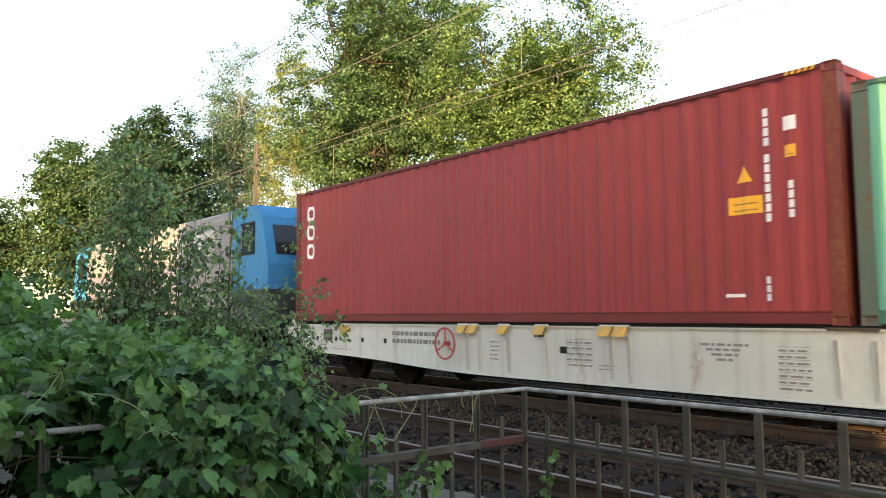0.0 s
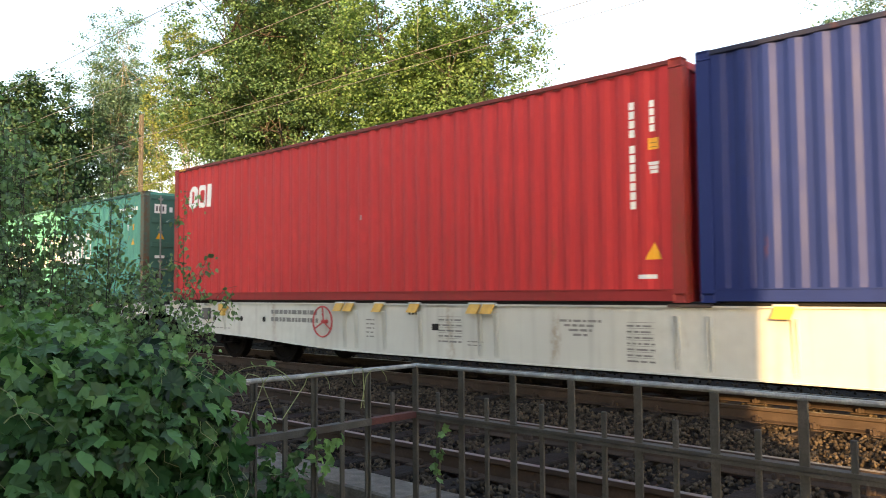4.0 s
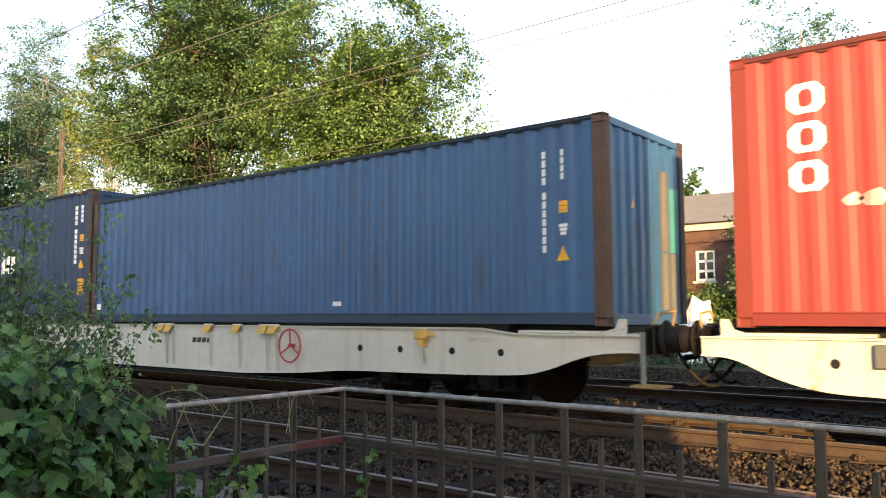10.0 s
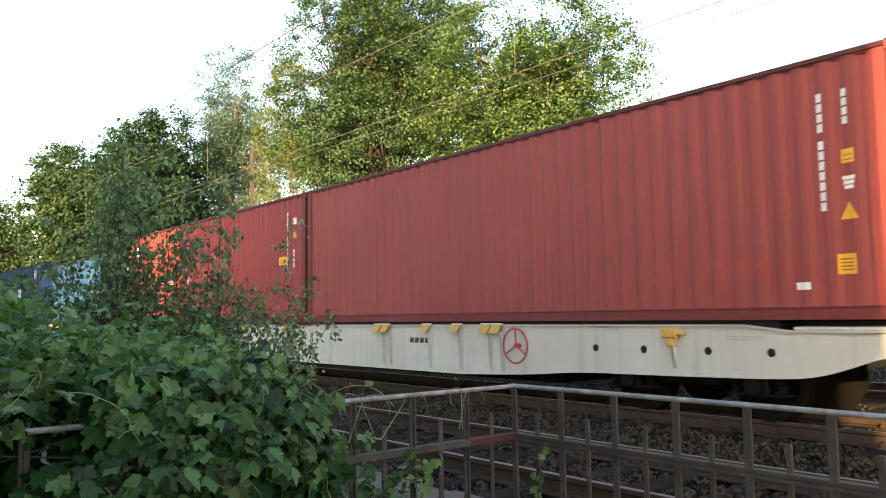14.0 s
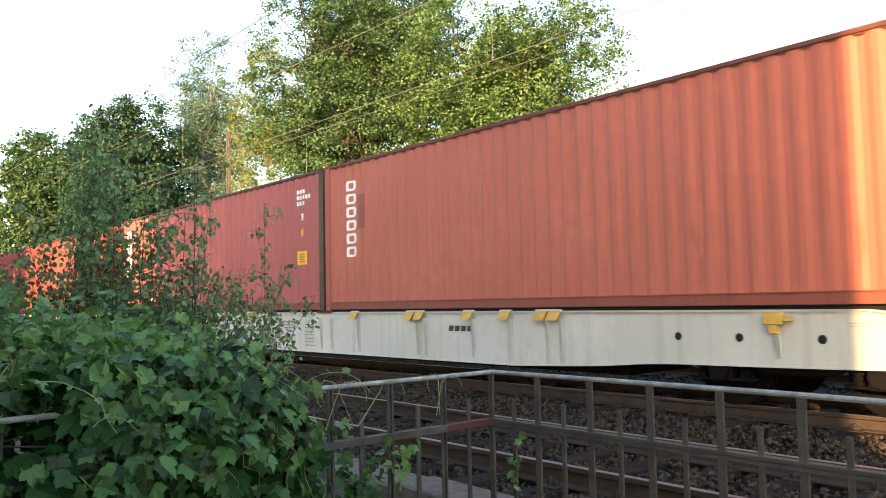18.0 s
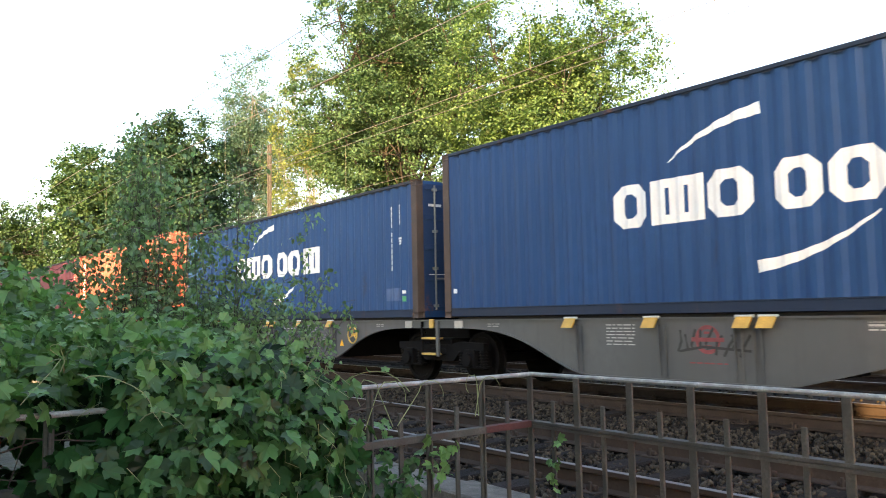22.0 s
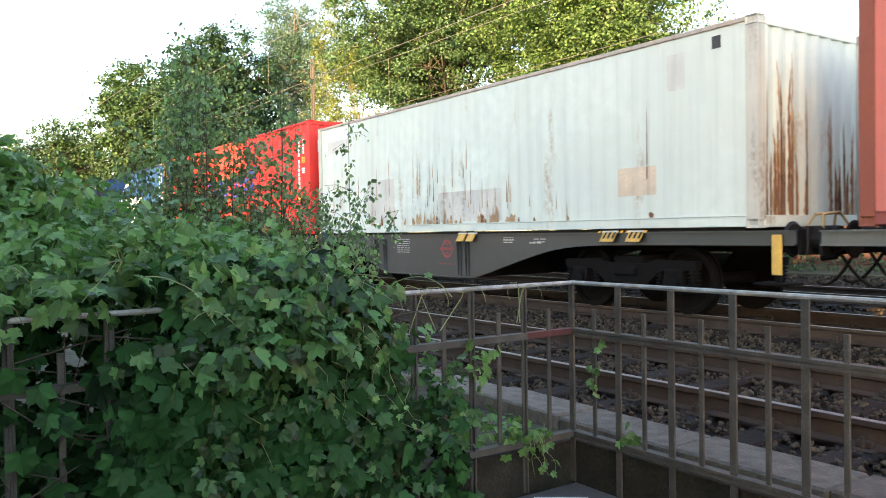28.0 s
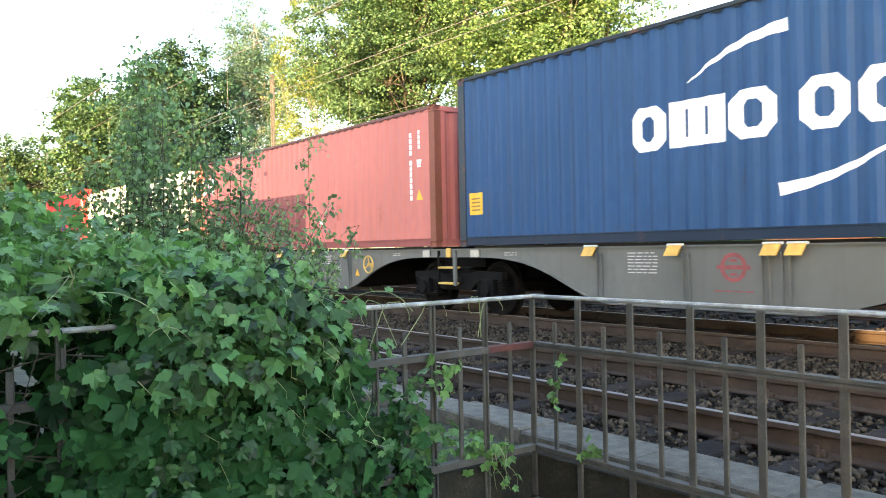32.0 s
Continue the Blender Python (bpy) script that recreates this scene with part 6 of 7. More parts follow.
def tree(x, y, z, height, spread, base, leaf, bark, seed, clumps=260, per=90, size=0.13, clump=0.75, name_label="", ragged=0.35, gaps=-0.6, trunk_r=0.25, cat="tree", lobes=14):
    """A tapered trunk with limbs, and a crown of many small leaves in flat sprays with gaps between them."""
    rng = np.random.default_rng(seed)
    root = empty("tree", pose(x, y, z), name_label, cat, "trees beyond the railway")
    ch = height - base
    half = np.array([spread, spread, ch / 2])
    mid = np.array([0, 0, base + ch / 2])
    # boughs: rounded masses spread through the crown
    B = []
    for k in range(lobes):
        zz, th = 1 - 2 * (k + 0.5) / lobes, k * 2.39996 + seed
        u = np.array([math.sqrt(1 - zz * zz) * math.cos(th), math.sqrt(1 - zz * zz) * math.sin(th), zz]) + rng.normal(size=3) * 0.18
        r = 0.36 + 0.32 * rng.random() if k % 5 else 0.15
        p = u * r * half * (1 + ragged * rng.normal() * 0.3)
        if p[2] < 0:
            p[:2] *= 0.85
        B.append((*p, rng.uniform(0.30, 0.50)))
    B = np.array(B)
    pick = rng.integers(0, lobes, clumps)
    u = rng.normal(size=(clumps, 3))
    u[:, 2] += 0.25
    u /= np.linalg.norm(u, axis=1, keepdims=True)
    C = B[pick, :3] + u * B[pick, 3:4] * half * (0.5 + 0.6 * rng.random((clumps, 1)) ** 0.5)
    far = np.linalg.norm(C / half, axis=1, keepdims=True)
    C = np.where(far > 0.96, C / far * rng.uniform(0.88, 0.98, (clumps, 1)), C) + mid
    C[:, 2] = np.maximum(C[:, 2], base * 0.6 + 0.1)
    keep = ripple(C, 0.95, seed) > gaps
    C, u, pick = C[keep], u[keep], pick[keep]
    n = len(C)
    P = (C[:, None] + rng.normal(size=(n, per, 3)) * clump * np.array([0.45, 0.45, 0.26]) * rng.uniform(0.45, 1.3, (n, 1, 1))).reshape(-1, 3)
    off = (P.reshape(n, per, 3) - C[:, None]).reshape(-1, 3)
    off /= np.linalg.norm(off, axis=1, keepdims=True) + 1e-6
    rad = np.repeat(u, per, axis=0)
    V, F = leaf_cloud(P, size, rng, ratio=0.85, droop=0.25, out=off * 0.35 + rad * 0.5 + np.array([0, 0, 0.45]))
    cloud("crown", V, F, leaf, root, "stuff")
    bm = bmesh.new()
    pts = [(0, 0, 0)]
    for k in range(1, 7):
        f = k / 6
        pts.append((rng.normal() * 0.12 * f * spread * 0.4, rng.normal() * 0.12 * f * spread * 0.4, (base + ch * 0.72) * f))
    tube(bm, pts, trunk_r, 9, trunk_r * 0.18)
    part("trunk", bm, bark, root, smooth=True)
    bm = bmesh.new()
    for k in range(lobes):
        c = Vector(B[k, :3] + mid)
        t0 = max(0.22, min(0.9, (c[2] - base * 0.2) / (base + ch) * 0.7))
        i = t0 * 6
        a = Vector(pts[int(i)]).lerp(Vector(pts[min(6, int(i) + 1)]), i - int(i))
        m = a.lerp(c, 0.5) + Vector((rng.normal() * 0.25, rng.normal() * 0.25, 0.3))
        tube(bm, [a, m, c], trunk_r * 0.36, 6, trunk_r * 0.10)
        for j in np.nonzero(pick == k)[0][:10]:
            e = Vector(C[j])
            tube(bm, [c, c.lerp(e, 0.5) + Vector((rng.normal() * 0.12, rng.normal() * 0.12, 0.1)), e], trunk_r * 0.10, 4, 0.008)
    part("limb_work", bm, bark, root, kind="stuff", smooth=True)
    return root


def trees():
    tree(-30.2, 20.9, -0.2, 19.2, 5.6, 1.6, M_LEAF_BIG, M_BARK, 11, 3500, 74, 0.122, 0.58, "large broadleaf tree with a dense green crown", 0.28, -0.7, 0.34, "tree", 38)
    tree(-21.2, 21.6, -0.2, 14.4, 5.1, 1.4, M_LEAF_SUN, M_BARK, 12, 2350, 70, 0.12, 0.58, "broadleaf tree with sunlit yellow-green crown", 0.22, -0.95, 0.2, "tree", 30)
    tree(-37.3, 20.2, -0.2, 16.2, 2.5, 2.0, M_LEAF_YEL, M_PALEBARK, 13, 1000, 55, 0.12, 0.55, "slender yellowing tree with pale thin trunks", 0.35, -0.4, 0.10, "tree", 20)
    tree(-36.5, 19.0, -0.2, 9.0, 2.1, 1.0, M_LEAF_YEL, M_PALEBARK, 23, 330, 50, 0.11, 0.5, "slender yellowing young tree", 0.4, -0.5, 0.07)
    tree(-56.2, 24.9, -0.2, 22.6, 4.9, 4.0, M_LEAF_BIRCH, M_PALEBARK, 14, 1350, 52, 0.15, 0.75, "tall airy birch with grey-green leaves", 0.25, -0.75, 0.16, "tree", 34)
    tree(-55.2, 18.7, -0.2, 16.9, 4.5, 1.5, M_LEAF_DARK, M_BARK, 57, 1700, 65, 0.23, 0.85, "dark green rounded broadleaf tree", 0.03, -1.4, 0.25, "tree", 40)
    tree(-64.0, 20.0, -0.2, 15.8, 4.6, 1.0, M_LEAF_DARK, M_BARK, 27, 520, 60, 0.25, 0.95, "dark green leafy tree behind the others", 0.3, -1.2, 0.25)
    tree(-72.5, 20.4, -0.2, 18.4, 7.6, 1.0, M_LEAF_DEEP, M_BARK, 16, 1700, 58, 0.28, 1.0, "mid-green broadleaf tree with a rounded crown", 0.08, -1.2, 0.25, "tree", 34)
    tree(-79.8, 13.0, -0.2, 14.0, 5.6, 0.8, M_LEAF_DEEP, M_BARK, 17, 480, 58, 0.25, 1.0, "broad green leafy tree beside the line", 0.3, -0.8, 0.25)
    tree(-80.0, 6.5, -0.2, 11.2, 5.2, 0.6, M_LEAF_MID, M_BARK, 18, 400, 55, 0.25, 1.0, "mid-green leafy tree beside the line", 0.3, -0.8, 0.25)
    tree(-76.0, -2.0, -0.2, 9.5, 5.2, 0.6, M_LEAF_MID, M_BARK, 19, 350, 55, 0.25, 1.0, "green leafy tree behind the hedge", 0.3, -0.8, 0.25)
    tree(-12.0, 48.0, -0.2, 21.6, 4.2, 9.0, M_LEAF_BIRCH, M_PALEBARK, 20, 300, 45, 0.17, 0.8, "airy pale tree behind the house", 0.4, -0.3, 0.16)
    for k, (x, y) in enumerate(((-38.6, 83), (-36.3, 83), (-33.8, 84), (-31.5, 83))):
        tree(x, y, -0.2, 19.0 + (k % 2), 1.3, 3.0, M_LEAF_MID, M_BARK, 30 + k, 150, 40, 0.4, 0.6, "slim upright poplar far behind the house", 0.2, -0.8, 0.16)
    tree(-30.5, 21.6, -0.2, 5.0, 3.4, 0.2, M_LEAF_MID, M_BARK, 41, 190, 85, 0.12, 0.7, "low green shrub beside the track", 0.3, -0.9, 0.08, "shrub")
    tree(-39.0, 21.4, -0.2, 6.4, 3.2, 0.2, M_LEAF_YEL, M_BARK, 42, 170, 85, 0.13, 0.7, "low yellow-green shrub beside the track", 0.3, -0.9, 0.08, "shrub")
    tree(-47.0, 20.6, -0.2, 7.0, 4.0, 0.2, M_LEAF_MID, M_BARK, 45, 190, 85, 0.15, 0.8, "dense green shrub beside the track", 0.3, -0.9, 0.08, "shrub")
    tree(-23.0, 21.8, -0.2, 4.6, 3.2, 0.2, M_LEAF_BIG, M_BARK, 43, 170, 85, 0.12, 0.7, "low green shrub under the large tree", 0.3, -0.9, 0.08, "shrub")
    tree(-15.4, 22.6, -0.2, 2.6, 2.4, 0.1, M_LEAF_BIG, M_BARK, 44, 110, 120, 0.10, 0.6, "low green shrub before the house", 0.3, -0.9, 0.06, "shrub")
    tree(-10.8, 25.55, -0.2, 4.5, 0.42, 0.1, M_LEAF_SUN, M_BARK, 47, 110, 80, 0.10, 0.35, "slim leafy climber against the house wall", 0.3, -1.5, 0.05, "shrub", 12)
    tree(-8.7, 24.4, -0.2, 2.8, 0.9, 0.1, M_LEAF_SUN, M_BARK, 46, 90, 90, 0.09, 0.4, "small green bush before the house", 0.3, -0.9, 0.05, "shrub")
    tree(-7.0, 23.6, -0.2, 5.2, 1.35, 0.2, M_LEAF_BIG, M_BARK, 48, 420, 85, 0.10, 0.45, "tall dense green bush beside the house", 0.15, -1.3, 0.08, "shrub", 20)


def hanging_leaves(P, size, rng):
    """Small pointed oval leaves that hang from the points P on short stalks."""
    n = len(P)
    d = rng.normal(size=(n, 3)) * np.array([0.55, 0.55, 0.45]) + np.array([0, 0, -0.75])
    d /= np.linalg.norm(d, axis=1, keepdims=True)
    w = np.cross(d, rng.normal(size=(n, 3)))
    w /= np.linalg.norm(w, axis=1, keepdims=True) + 1e-9
    nn = np.cross(w, d)
    s = size * rng.uniform(0.55, 1.25, n)[:, None]
    rim = [(0.0, 0.0), (0.16, 0.30), (0.42, 0.36), (0.72, 0.20), (1.0, 0.0), (0.72, -0.20), (0.42, -0.36), (0.16, -0.30)]
    V = np.stack([P + d * s * (0.25 + a) + w * s * b + nn * s * (0.28 * abs(b) - 0.12 * a * a) for a, b in rim], 1).reshape(-1, 3)
    k = np.arange(n) * 8
    F = np.stack([np.stack([k + i for i in q], 1) for q in ((0, 1, 2, 3), (0, 3, 4, 5), (0, 5, 6, 7))], 1).reshape(-1, 4)
    return V, F


def thin_shrub():
    """Many arching stems with small hanging leaves, open enough to see through."""
    rng = np.random.default_rng(50)
    root = empty("young_birch_shrub", pose(-6.2, 2.14, -0.22), "open shrub of thin arching stems with small grey-green leaves", "shrub")
    bm = bmesh.new()
    P = []
    for k in range(136):
        a = rng.uniform(0, 2 * math.pi)
        b = Vector((rng.normal() * 0.24, rng.normal() * 0.30, 0))
        h = rng.uniform(1.5, 2.95)
        out = rng.uniform(0.1, 0.95) * (1.0 - 0.40 * (h - 1.5))
        tip = b + Vector((math.cos(a) * out * 0.8, math.sin(a) * out * 0.95 - 0.06, h * (1 - 0.12 * out)))
        if k % 3 == 1:      # long low branches that lean out over the track side
            a, out = rng.uniform(0.8, 2.3), rng.uniform(0.3, 0.85)
            tip = b + Vector((math.cos(a) * out * 0.7, math.sin(a) * out, rng.uniform(1.2, 2.0) - 0.15 * out))
        elif k % 6 == 2:    # and others that lean over the hedge
            out = rng.uniform(0.35, 1.05)
            tip = b + Vector((-0.55 * out, -0.85 * out, rng.uniform(1.3, 2.35) - 0.2 * out))
        if k < 2:
            tip = Vector((0.0, -0.26 - 0.05 * k, 3.05 - 0.2 * k))
        elif h > 2.4 and k % 6 != 2:
            tip.y = max(tip.y, -0.30)
        mid = b.lerp(tip, 0.55) + Vector((0, 0, 0.22))
        pts = [(b * (1 - t) ** 2 + mid * 2 * t * (1 - t) + tip * t * t) for t in np.linspace(0, 1, 9)]
        tube(bm, pts, 0.0055, 5, 0.0015)
        for t in np.linspace(0.30, 1, 12):
            p = b * (1 - t) ** 2 + mid * 2 * t * (1 - t) + tip * t * t
            thin = k < 2 and t > 0.75
            tw = Vector((rng.normal(), rng.normal(), rng.normal() * 0.35)).normalized() * rng.uniform(0.1, 0.32) * (0.35 if thin else 1)
            q = p + tw + Vector((0, 0, -0.04))
            tube(bm, [p, p.lerp(q, 0.5) + Vector((0, 0, 0.03)), q], 0.0022, 4, 0.001)
            for j in range(3 if thin else 13):
                P.append(tuple(p.lerp(q, rng.random()) + Vector((rng.normal() * 0.028, rng.normal() * 0.028, rng.normal() * 0.028))))
    part("stem_tangle", bm, M_TWIG, root, kind="stuff", smooth=True)
    V, F = hanging_leaves(np.array(P), 0.043, rng)
    cloud("leaves", V, F, M_LEAF_BUSH, root, "stuff")


def lobed_leaf():
    """A five-lobed toothed hop leaf with a folded midrib, about one unit long."""
    half = [(0, .84), (8, .68), (12, .70), (20, .56), (27, .49), (35, .57), (42, .61), (50, .71), (58, .60), (63, .62), (76, .48), (84, .43), (96, .47), (108, .50), (120, .36), (145, .27), (174, .16)]
    V, F = [], []
    for s in (1, -1):
        mid = len(V)
        V.append((0.0, 0.24, 0.0))
        for a, r in half:
            x, y = r * math.sin(math.radians(a)), r * math.cos(math.radians(a))
            rib = min(abs(a - c) for c in (0, 50, 108)) / 28
            V.append((s * x, y + 0.24, 0.10 * x - 0.30 * r * r * (0.4 + y * y) + 0.06 * rib))
        for i in range(len(half) - 1):
            F.append((mid, mid + 1 + i, mid + 2 + i) if s < 0 else (mid, mid + 2 + i, mid + 1 + i))
    return np.array(V), np.array(F)


LEAF_V, LEAF_F = lobed_leaf()


def facing(rng, n, out, droop, stray=0.66):
    """Frames for n leaves that face about along out and hang down."""
    nr = np.broadcast_to(np.array(out, float), (n, 3)) + rng.normal(size=(n, 3)) * stray
    nr = nr / np.linalg.norm(nr, axis=1, keepdims=True)
    d = np.tile(np.array((0, 0, -1.0)) * droop, (n, 1)) + rng.normal(size=(n, 3)) * 0.5
    d -= nr * (d * nr).sum(1, keepdims=True)
    d /= np.linalg.norm(d, axis=1, keepdims=True)
    s = np.cross(d, nr)
    return np.stack([s, d, nr], 2)


def vine_cloud(name, P, sizes, rng, out, droop, material, parent, single=0, stray=0.66):
    R = facing(rng, len(P), out, droop, stray)
    if single:
        me = bpy.data.meshes.new("leaf")
        me.from_pydata([tuple(v) for v in LEAF_V], [], [tuple(f) for f in LEAF_F])
        me.materials.append(material)
        me.polygons.foreach_set("use_smooth", np.ones(len(me.polygons), dtype=bool))
        for k in range(single):
            m = Matrix([[*(R[k][r] * sizes[k]), P[k][r]] for r in range(3)] + [[0, 0, 0, 1]])
            shared("leaf", me, parent, m)
    a = single
    V = np.einsum("nij,kj->nki", R[a:], LEAF_V) * sizes[a:, None, None] + P[a:, None]
    F = LEAF_F[None] + (np.arange(len(P) - a) * len(LEAF_V))[:, None, None]
    ob = cloud(name, V.reshape(-1, 3), F.reshape(-1, 3), material, parent, "stuff")
    ob.data.polygons.foreach_set("use_smooth", np.ones(len(ob.data.polygons), dtype=bool))
    return ob


def tufts(rng, C, per, r):
    """Points in small tufts round C, with the direction from each tuft's heart."""
    o = rng.normal(size=(len(C), per, 3)) * r
    return (C[:, None] + o).reshape(-1, 3), (o / (np.linalg.norm(o, axis=2, keepdims=True) + 1e-6)).reshape(-1, 3)


def bare_rail(P, D):
    """Leaves out of those that would hide the bare stretch of the handrail."""
    keep = ~((P[:, 1] > 0.72) & (P[:, 1] < 1.02) & (P[:, 0] > FX - 0.06) & (P[:, 2] > FTOP + 0.22 - 0.10) & (P[:, 2] < FTOP + 0.22 + 0.15))
    return P[keep], D[keep]


def hedge():
    rng = np.random.default_rng(60)
    root = empty("vine_hedge", pose(0, 0, -0.22), "thick hop vine with lobed green leaves grown over the steel fence", "hedge")
    # the face towards the yard: hanging leaves with dark hollows between them
    n = 330
    y = np.where(rng.random(n) < 0.74, rng.uniform(0.85, 2.02, n), rng.uniform(-1.8, 0.85, n))
    thin = y < 0.85
    z = -0.42 + np.where(thin, 1.2, 1.36 + 0.10 * np.sin(y * 5.1 + 1)) * rng.random(n) ** 0.8
    bulge = 0.36 * np.sin(np.clip((z + 0.7) / 1.8, 0, 1) * math.pi) * np.clip((2.2 - y) / 0.5, 0.35, 1)
    x = FX + np.where(thin, rng.uniform(-0.35, 0.06, n), bulge * rng.uniform(0.3, 1.0, n)) + 0.02
    P, D = bare_rail(*tufts(rng, np.stack([x, y, z + 0.22], 1), 8, np.array([0.06, 0.10, 0.09])))
    order = np.argsort(-(P[:, 0] - FX) * (P[:, 1] > 0.4))
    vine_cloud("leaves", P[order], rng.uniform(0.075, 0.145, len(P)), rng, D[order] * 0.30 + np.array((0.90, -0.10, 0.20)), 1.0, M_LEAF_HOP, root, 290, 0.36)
    # the rounded shoulder that hangs over the top rail, coloured paler for sky light
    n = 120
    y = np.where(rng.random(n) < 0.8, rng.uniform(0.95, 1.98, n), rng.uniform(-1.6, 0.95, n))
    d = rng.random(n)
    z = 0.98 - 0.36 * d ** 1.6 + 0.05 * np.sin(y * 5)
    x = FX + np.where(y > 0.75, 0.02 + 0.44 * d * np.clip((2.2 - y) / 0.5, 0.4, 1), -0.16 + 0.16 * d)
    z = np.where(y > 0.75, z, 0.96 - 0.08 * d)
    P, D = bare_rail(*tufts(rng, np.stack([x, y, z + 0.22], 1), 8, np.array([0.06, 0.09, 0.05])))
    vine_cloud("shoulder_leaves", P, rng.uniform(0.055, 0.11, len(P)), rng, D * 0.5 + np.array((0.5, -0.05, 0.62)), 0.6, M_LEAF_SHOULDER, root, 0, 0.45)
    # paler leaves scattered over the face, their light put into the colour
    n = 230
    y = rng.uniform(1.0, 2.05, n)
    z = -0.35 + 1.3 * rng.random(n) ** 0.8
    x = FX + 0.06 + 0.40 * np.sin(np.clip((z + 0.7) / 1.8, 0, 1) * math.pi) * np.clip((2.25 - y) / 0.5, 0.35, 1) * np.clip((y - 0.3) / 0.6, 0.1, 1)
    vine_cloud("face_growth", np.stack([x, y, z + 0.22], 1), rng.uniform(0.04, 0.09, n), rng, (0.75, -0.1, 0.5), 0.8, M_LEAF_PART_LIT, root, 0, 0.5)
    # leaves deep inside, in the same shade-darkened green as the face
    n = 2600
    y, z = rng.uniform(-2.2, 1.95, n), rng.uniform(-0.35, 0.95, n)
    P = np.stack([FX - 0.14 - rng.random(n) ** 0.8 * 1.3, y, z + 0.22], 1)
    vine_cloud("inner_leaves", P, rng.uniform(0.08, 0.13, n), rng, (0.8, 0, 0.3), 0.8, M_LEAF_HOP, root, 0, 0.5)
    # the crest and the slope behind it, its sky light painted into a paler green
    n = 900
    y = rng.uniform(-3.0, 1.98, n)
    back = rng.random(n) ** 0.8
    x = FX + 0.22 - back * 2.7
    lift = 0.46 * np.clip(back * 1.25, 0, 1) * np.clip((1.75 - y) / 1.3, 0, 1) + 0.20 * np.clip(back * 1.6 - 0.5, 0, 1) * np.clip((1.15 - y) / 0.5, 0, 1)
    z = 0.93 + 0.10 * np.sin(y * 3 + x * 2) + 1.15 * lift - 0.10 * (back < 0.12) * (y < 1.0)
    P, D = bare_rail(*tufts(rng, np.stack([x, y, z + 0.22], 1), 8, np.array([0.10, 0.10, 0.05])))
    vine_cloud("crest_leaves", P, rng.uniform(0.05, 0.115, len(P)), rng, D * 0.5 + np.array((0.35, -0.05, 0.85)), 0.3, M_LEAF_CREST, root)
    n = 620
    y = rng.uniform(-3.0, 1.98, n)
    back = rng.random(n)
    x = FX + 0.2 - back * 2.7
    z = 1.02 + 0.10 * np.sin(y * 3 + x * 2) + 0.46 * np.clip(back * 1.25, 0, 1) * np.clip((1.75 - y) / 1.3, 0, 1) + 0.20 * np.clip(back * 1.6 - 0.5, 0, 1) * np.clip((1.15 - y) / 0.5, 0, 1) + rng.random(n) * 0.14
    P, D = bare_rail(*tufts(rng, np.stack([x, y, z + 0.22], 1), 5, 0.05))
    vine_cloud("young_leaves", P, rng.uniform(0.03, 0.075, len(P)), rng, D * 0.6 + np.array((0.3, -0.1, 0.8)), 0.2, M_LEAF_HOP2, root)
    # upright leafy stems behind the fence
    stems = []
    for k in range(26):
        x0, y0 = rng.uniform(-5.9, -4.6), rng.uniform(0.45, 1.1)
        for z0 in np.arange(1.0, rng.uniform(1.3, 1.66), 0.11):
            stems.append((x0 + rng.normal() * 0.05, y0 + rng.normal() * 0.05, z0 + 0.22))
    P, D = tufts(rng, np.array(stems), 6, np.array([0.09, 0.09, 0.03]))
    vine_cloud("stem_leaves", P, rng.uniform(0.05, 0.10, len(P)), rng, D * 0.4 + np.array((0.25, -0.05, 0.85)), 0.3, M_LEAF_CREST, root)
    # twining shoots that stand out of the crest and hang over the face
    bm = bmesh.new()
    tips = []
    for k in range(44):
        y0, x0 = rng.uniform(-0.6, 2.5), FX + rng.uniform(-0.6, 0.35)
        pts, p = [], Vector((x0, y0, 1.12 + rng.uniform(-0.15, 0.2)))
        d = Vector((rng.normal() * 0.5 + 0.3, rng.normal() * 0.6, rng.uniform(0.2, 1.1)))
        for j in range(10):
            pts.append(p.copy())
            p += d * 0.036
            d += Vector((rng.normal() * 0.3, rng.normal() * 0.3, -0.2))
        tube(bm, pts, 0.003, 4, 0.0012)
        tips += [tuple(q) for q in pts[4::2]]
    for k in range(6):
        y0 = rng.uniform(0.9, 2.2)
        pts, p = [], Vector((FX + 0.40, y0, 0.95 + rng.uniform(-0.25, 0.1)))
        for j in range(10):
            pts.append(p.copy())
            p += Vector((rng.normal() * 0.015 + 0.004, 0.03 + rng.normal() * 0.03, -0.045 + rng.normal() * 0.02))
        tube(bm, pts, 0.0018, 4, 0.001)
        tips += [tuple(q) for q in pts[5::2]]
    part("shoot_tangle", bm, M_BINE, root, kind="stuff")
    vine_cloud("shoot_growth", np.array(tips), rng.uniform(0.02, 0.045, len(tips)), rng, (0.4, 0, 0.8), 0.3, M_LEAF_HOP2, root)
    bm = bmesh.new()
    for k in range(26):
        y0 = rng.uniform(-2, 2.0)
        pts = [Vector((FX + rng.uniform(-0.1, 0.1), y0 + rng.normal() * 0.1 * j, -0.2 + j * 0.2)) for j in range(7)]
        tube(bm, pts, 0.004, 4)
    part("stem_tangle", bm, M_TWIG, root, kind="stuff")
    # vines round the corner posts
    def spray(name, n, xr, yr, zr, s0, s1, out, material, power=1.0):
        lo, hi = np.array([xr[0], yr[0], zr[0]]), np.array([xr[1], yr[1], zr[1]])
        u = rng.random((n, 3))
        u[:, 2] **= power
        vine_cloud(name, lo + u * (hi - lo) + np.array([0, 0, 0.22]), rng.uniform(s0, s1, n), rng, out, 0.6, material, root, 0, 0.5)
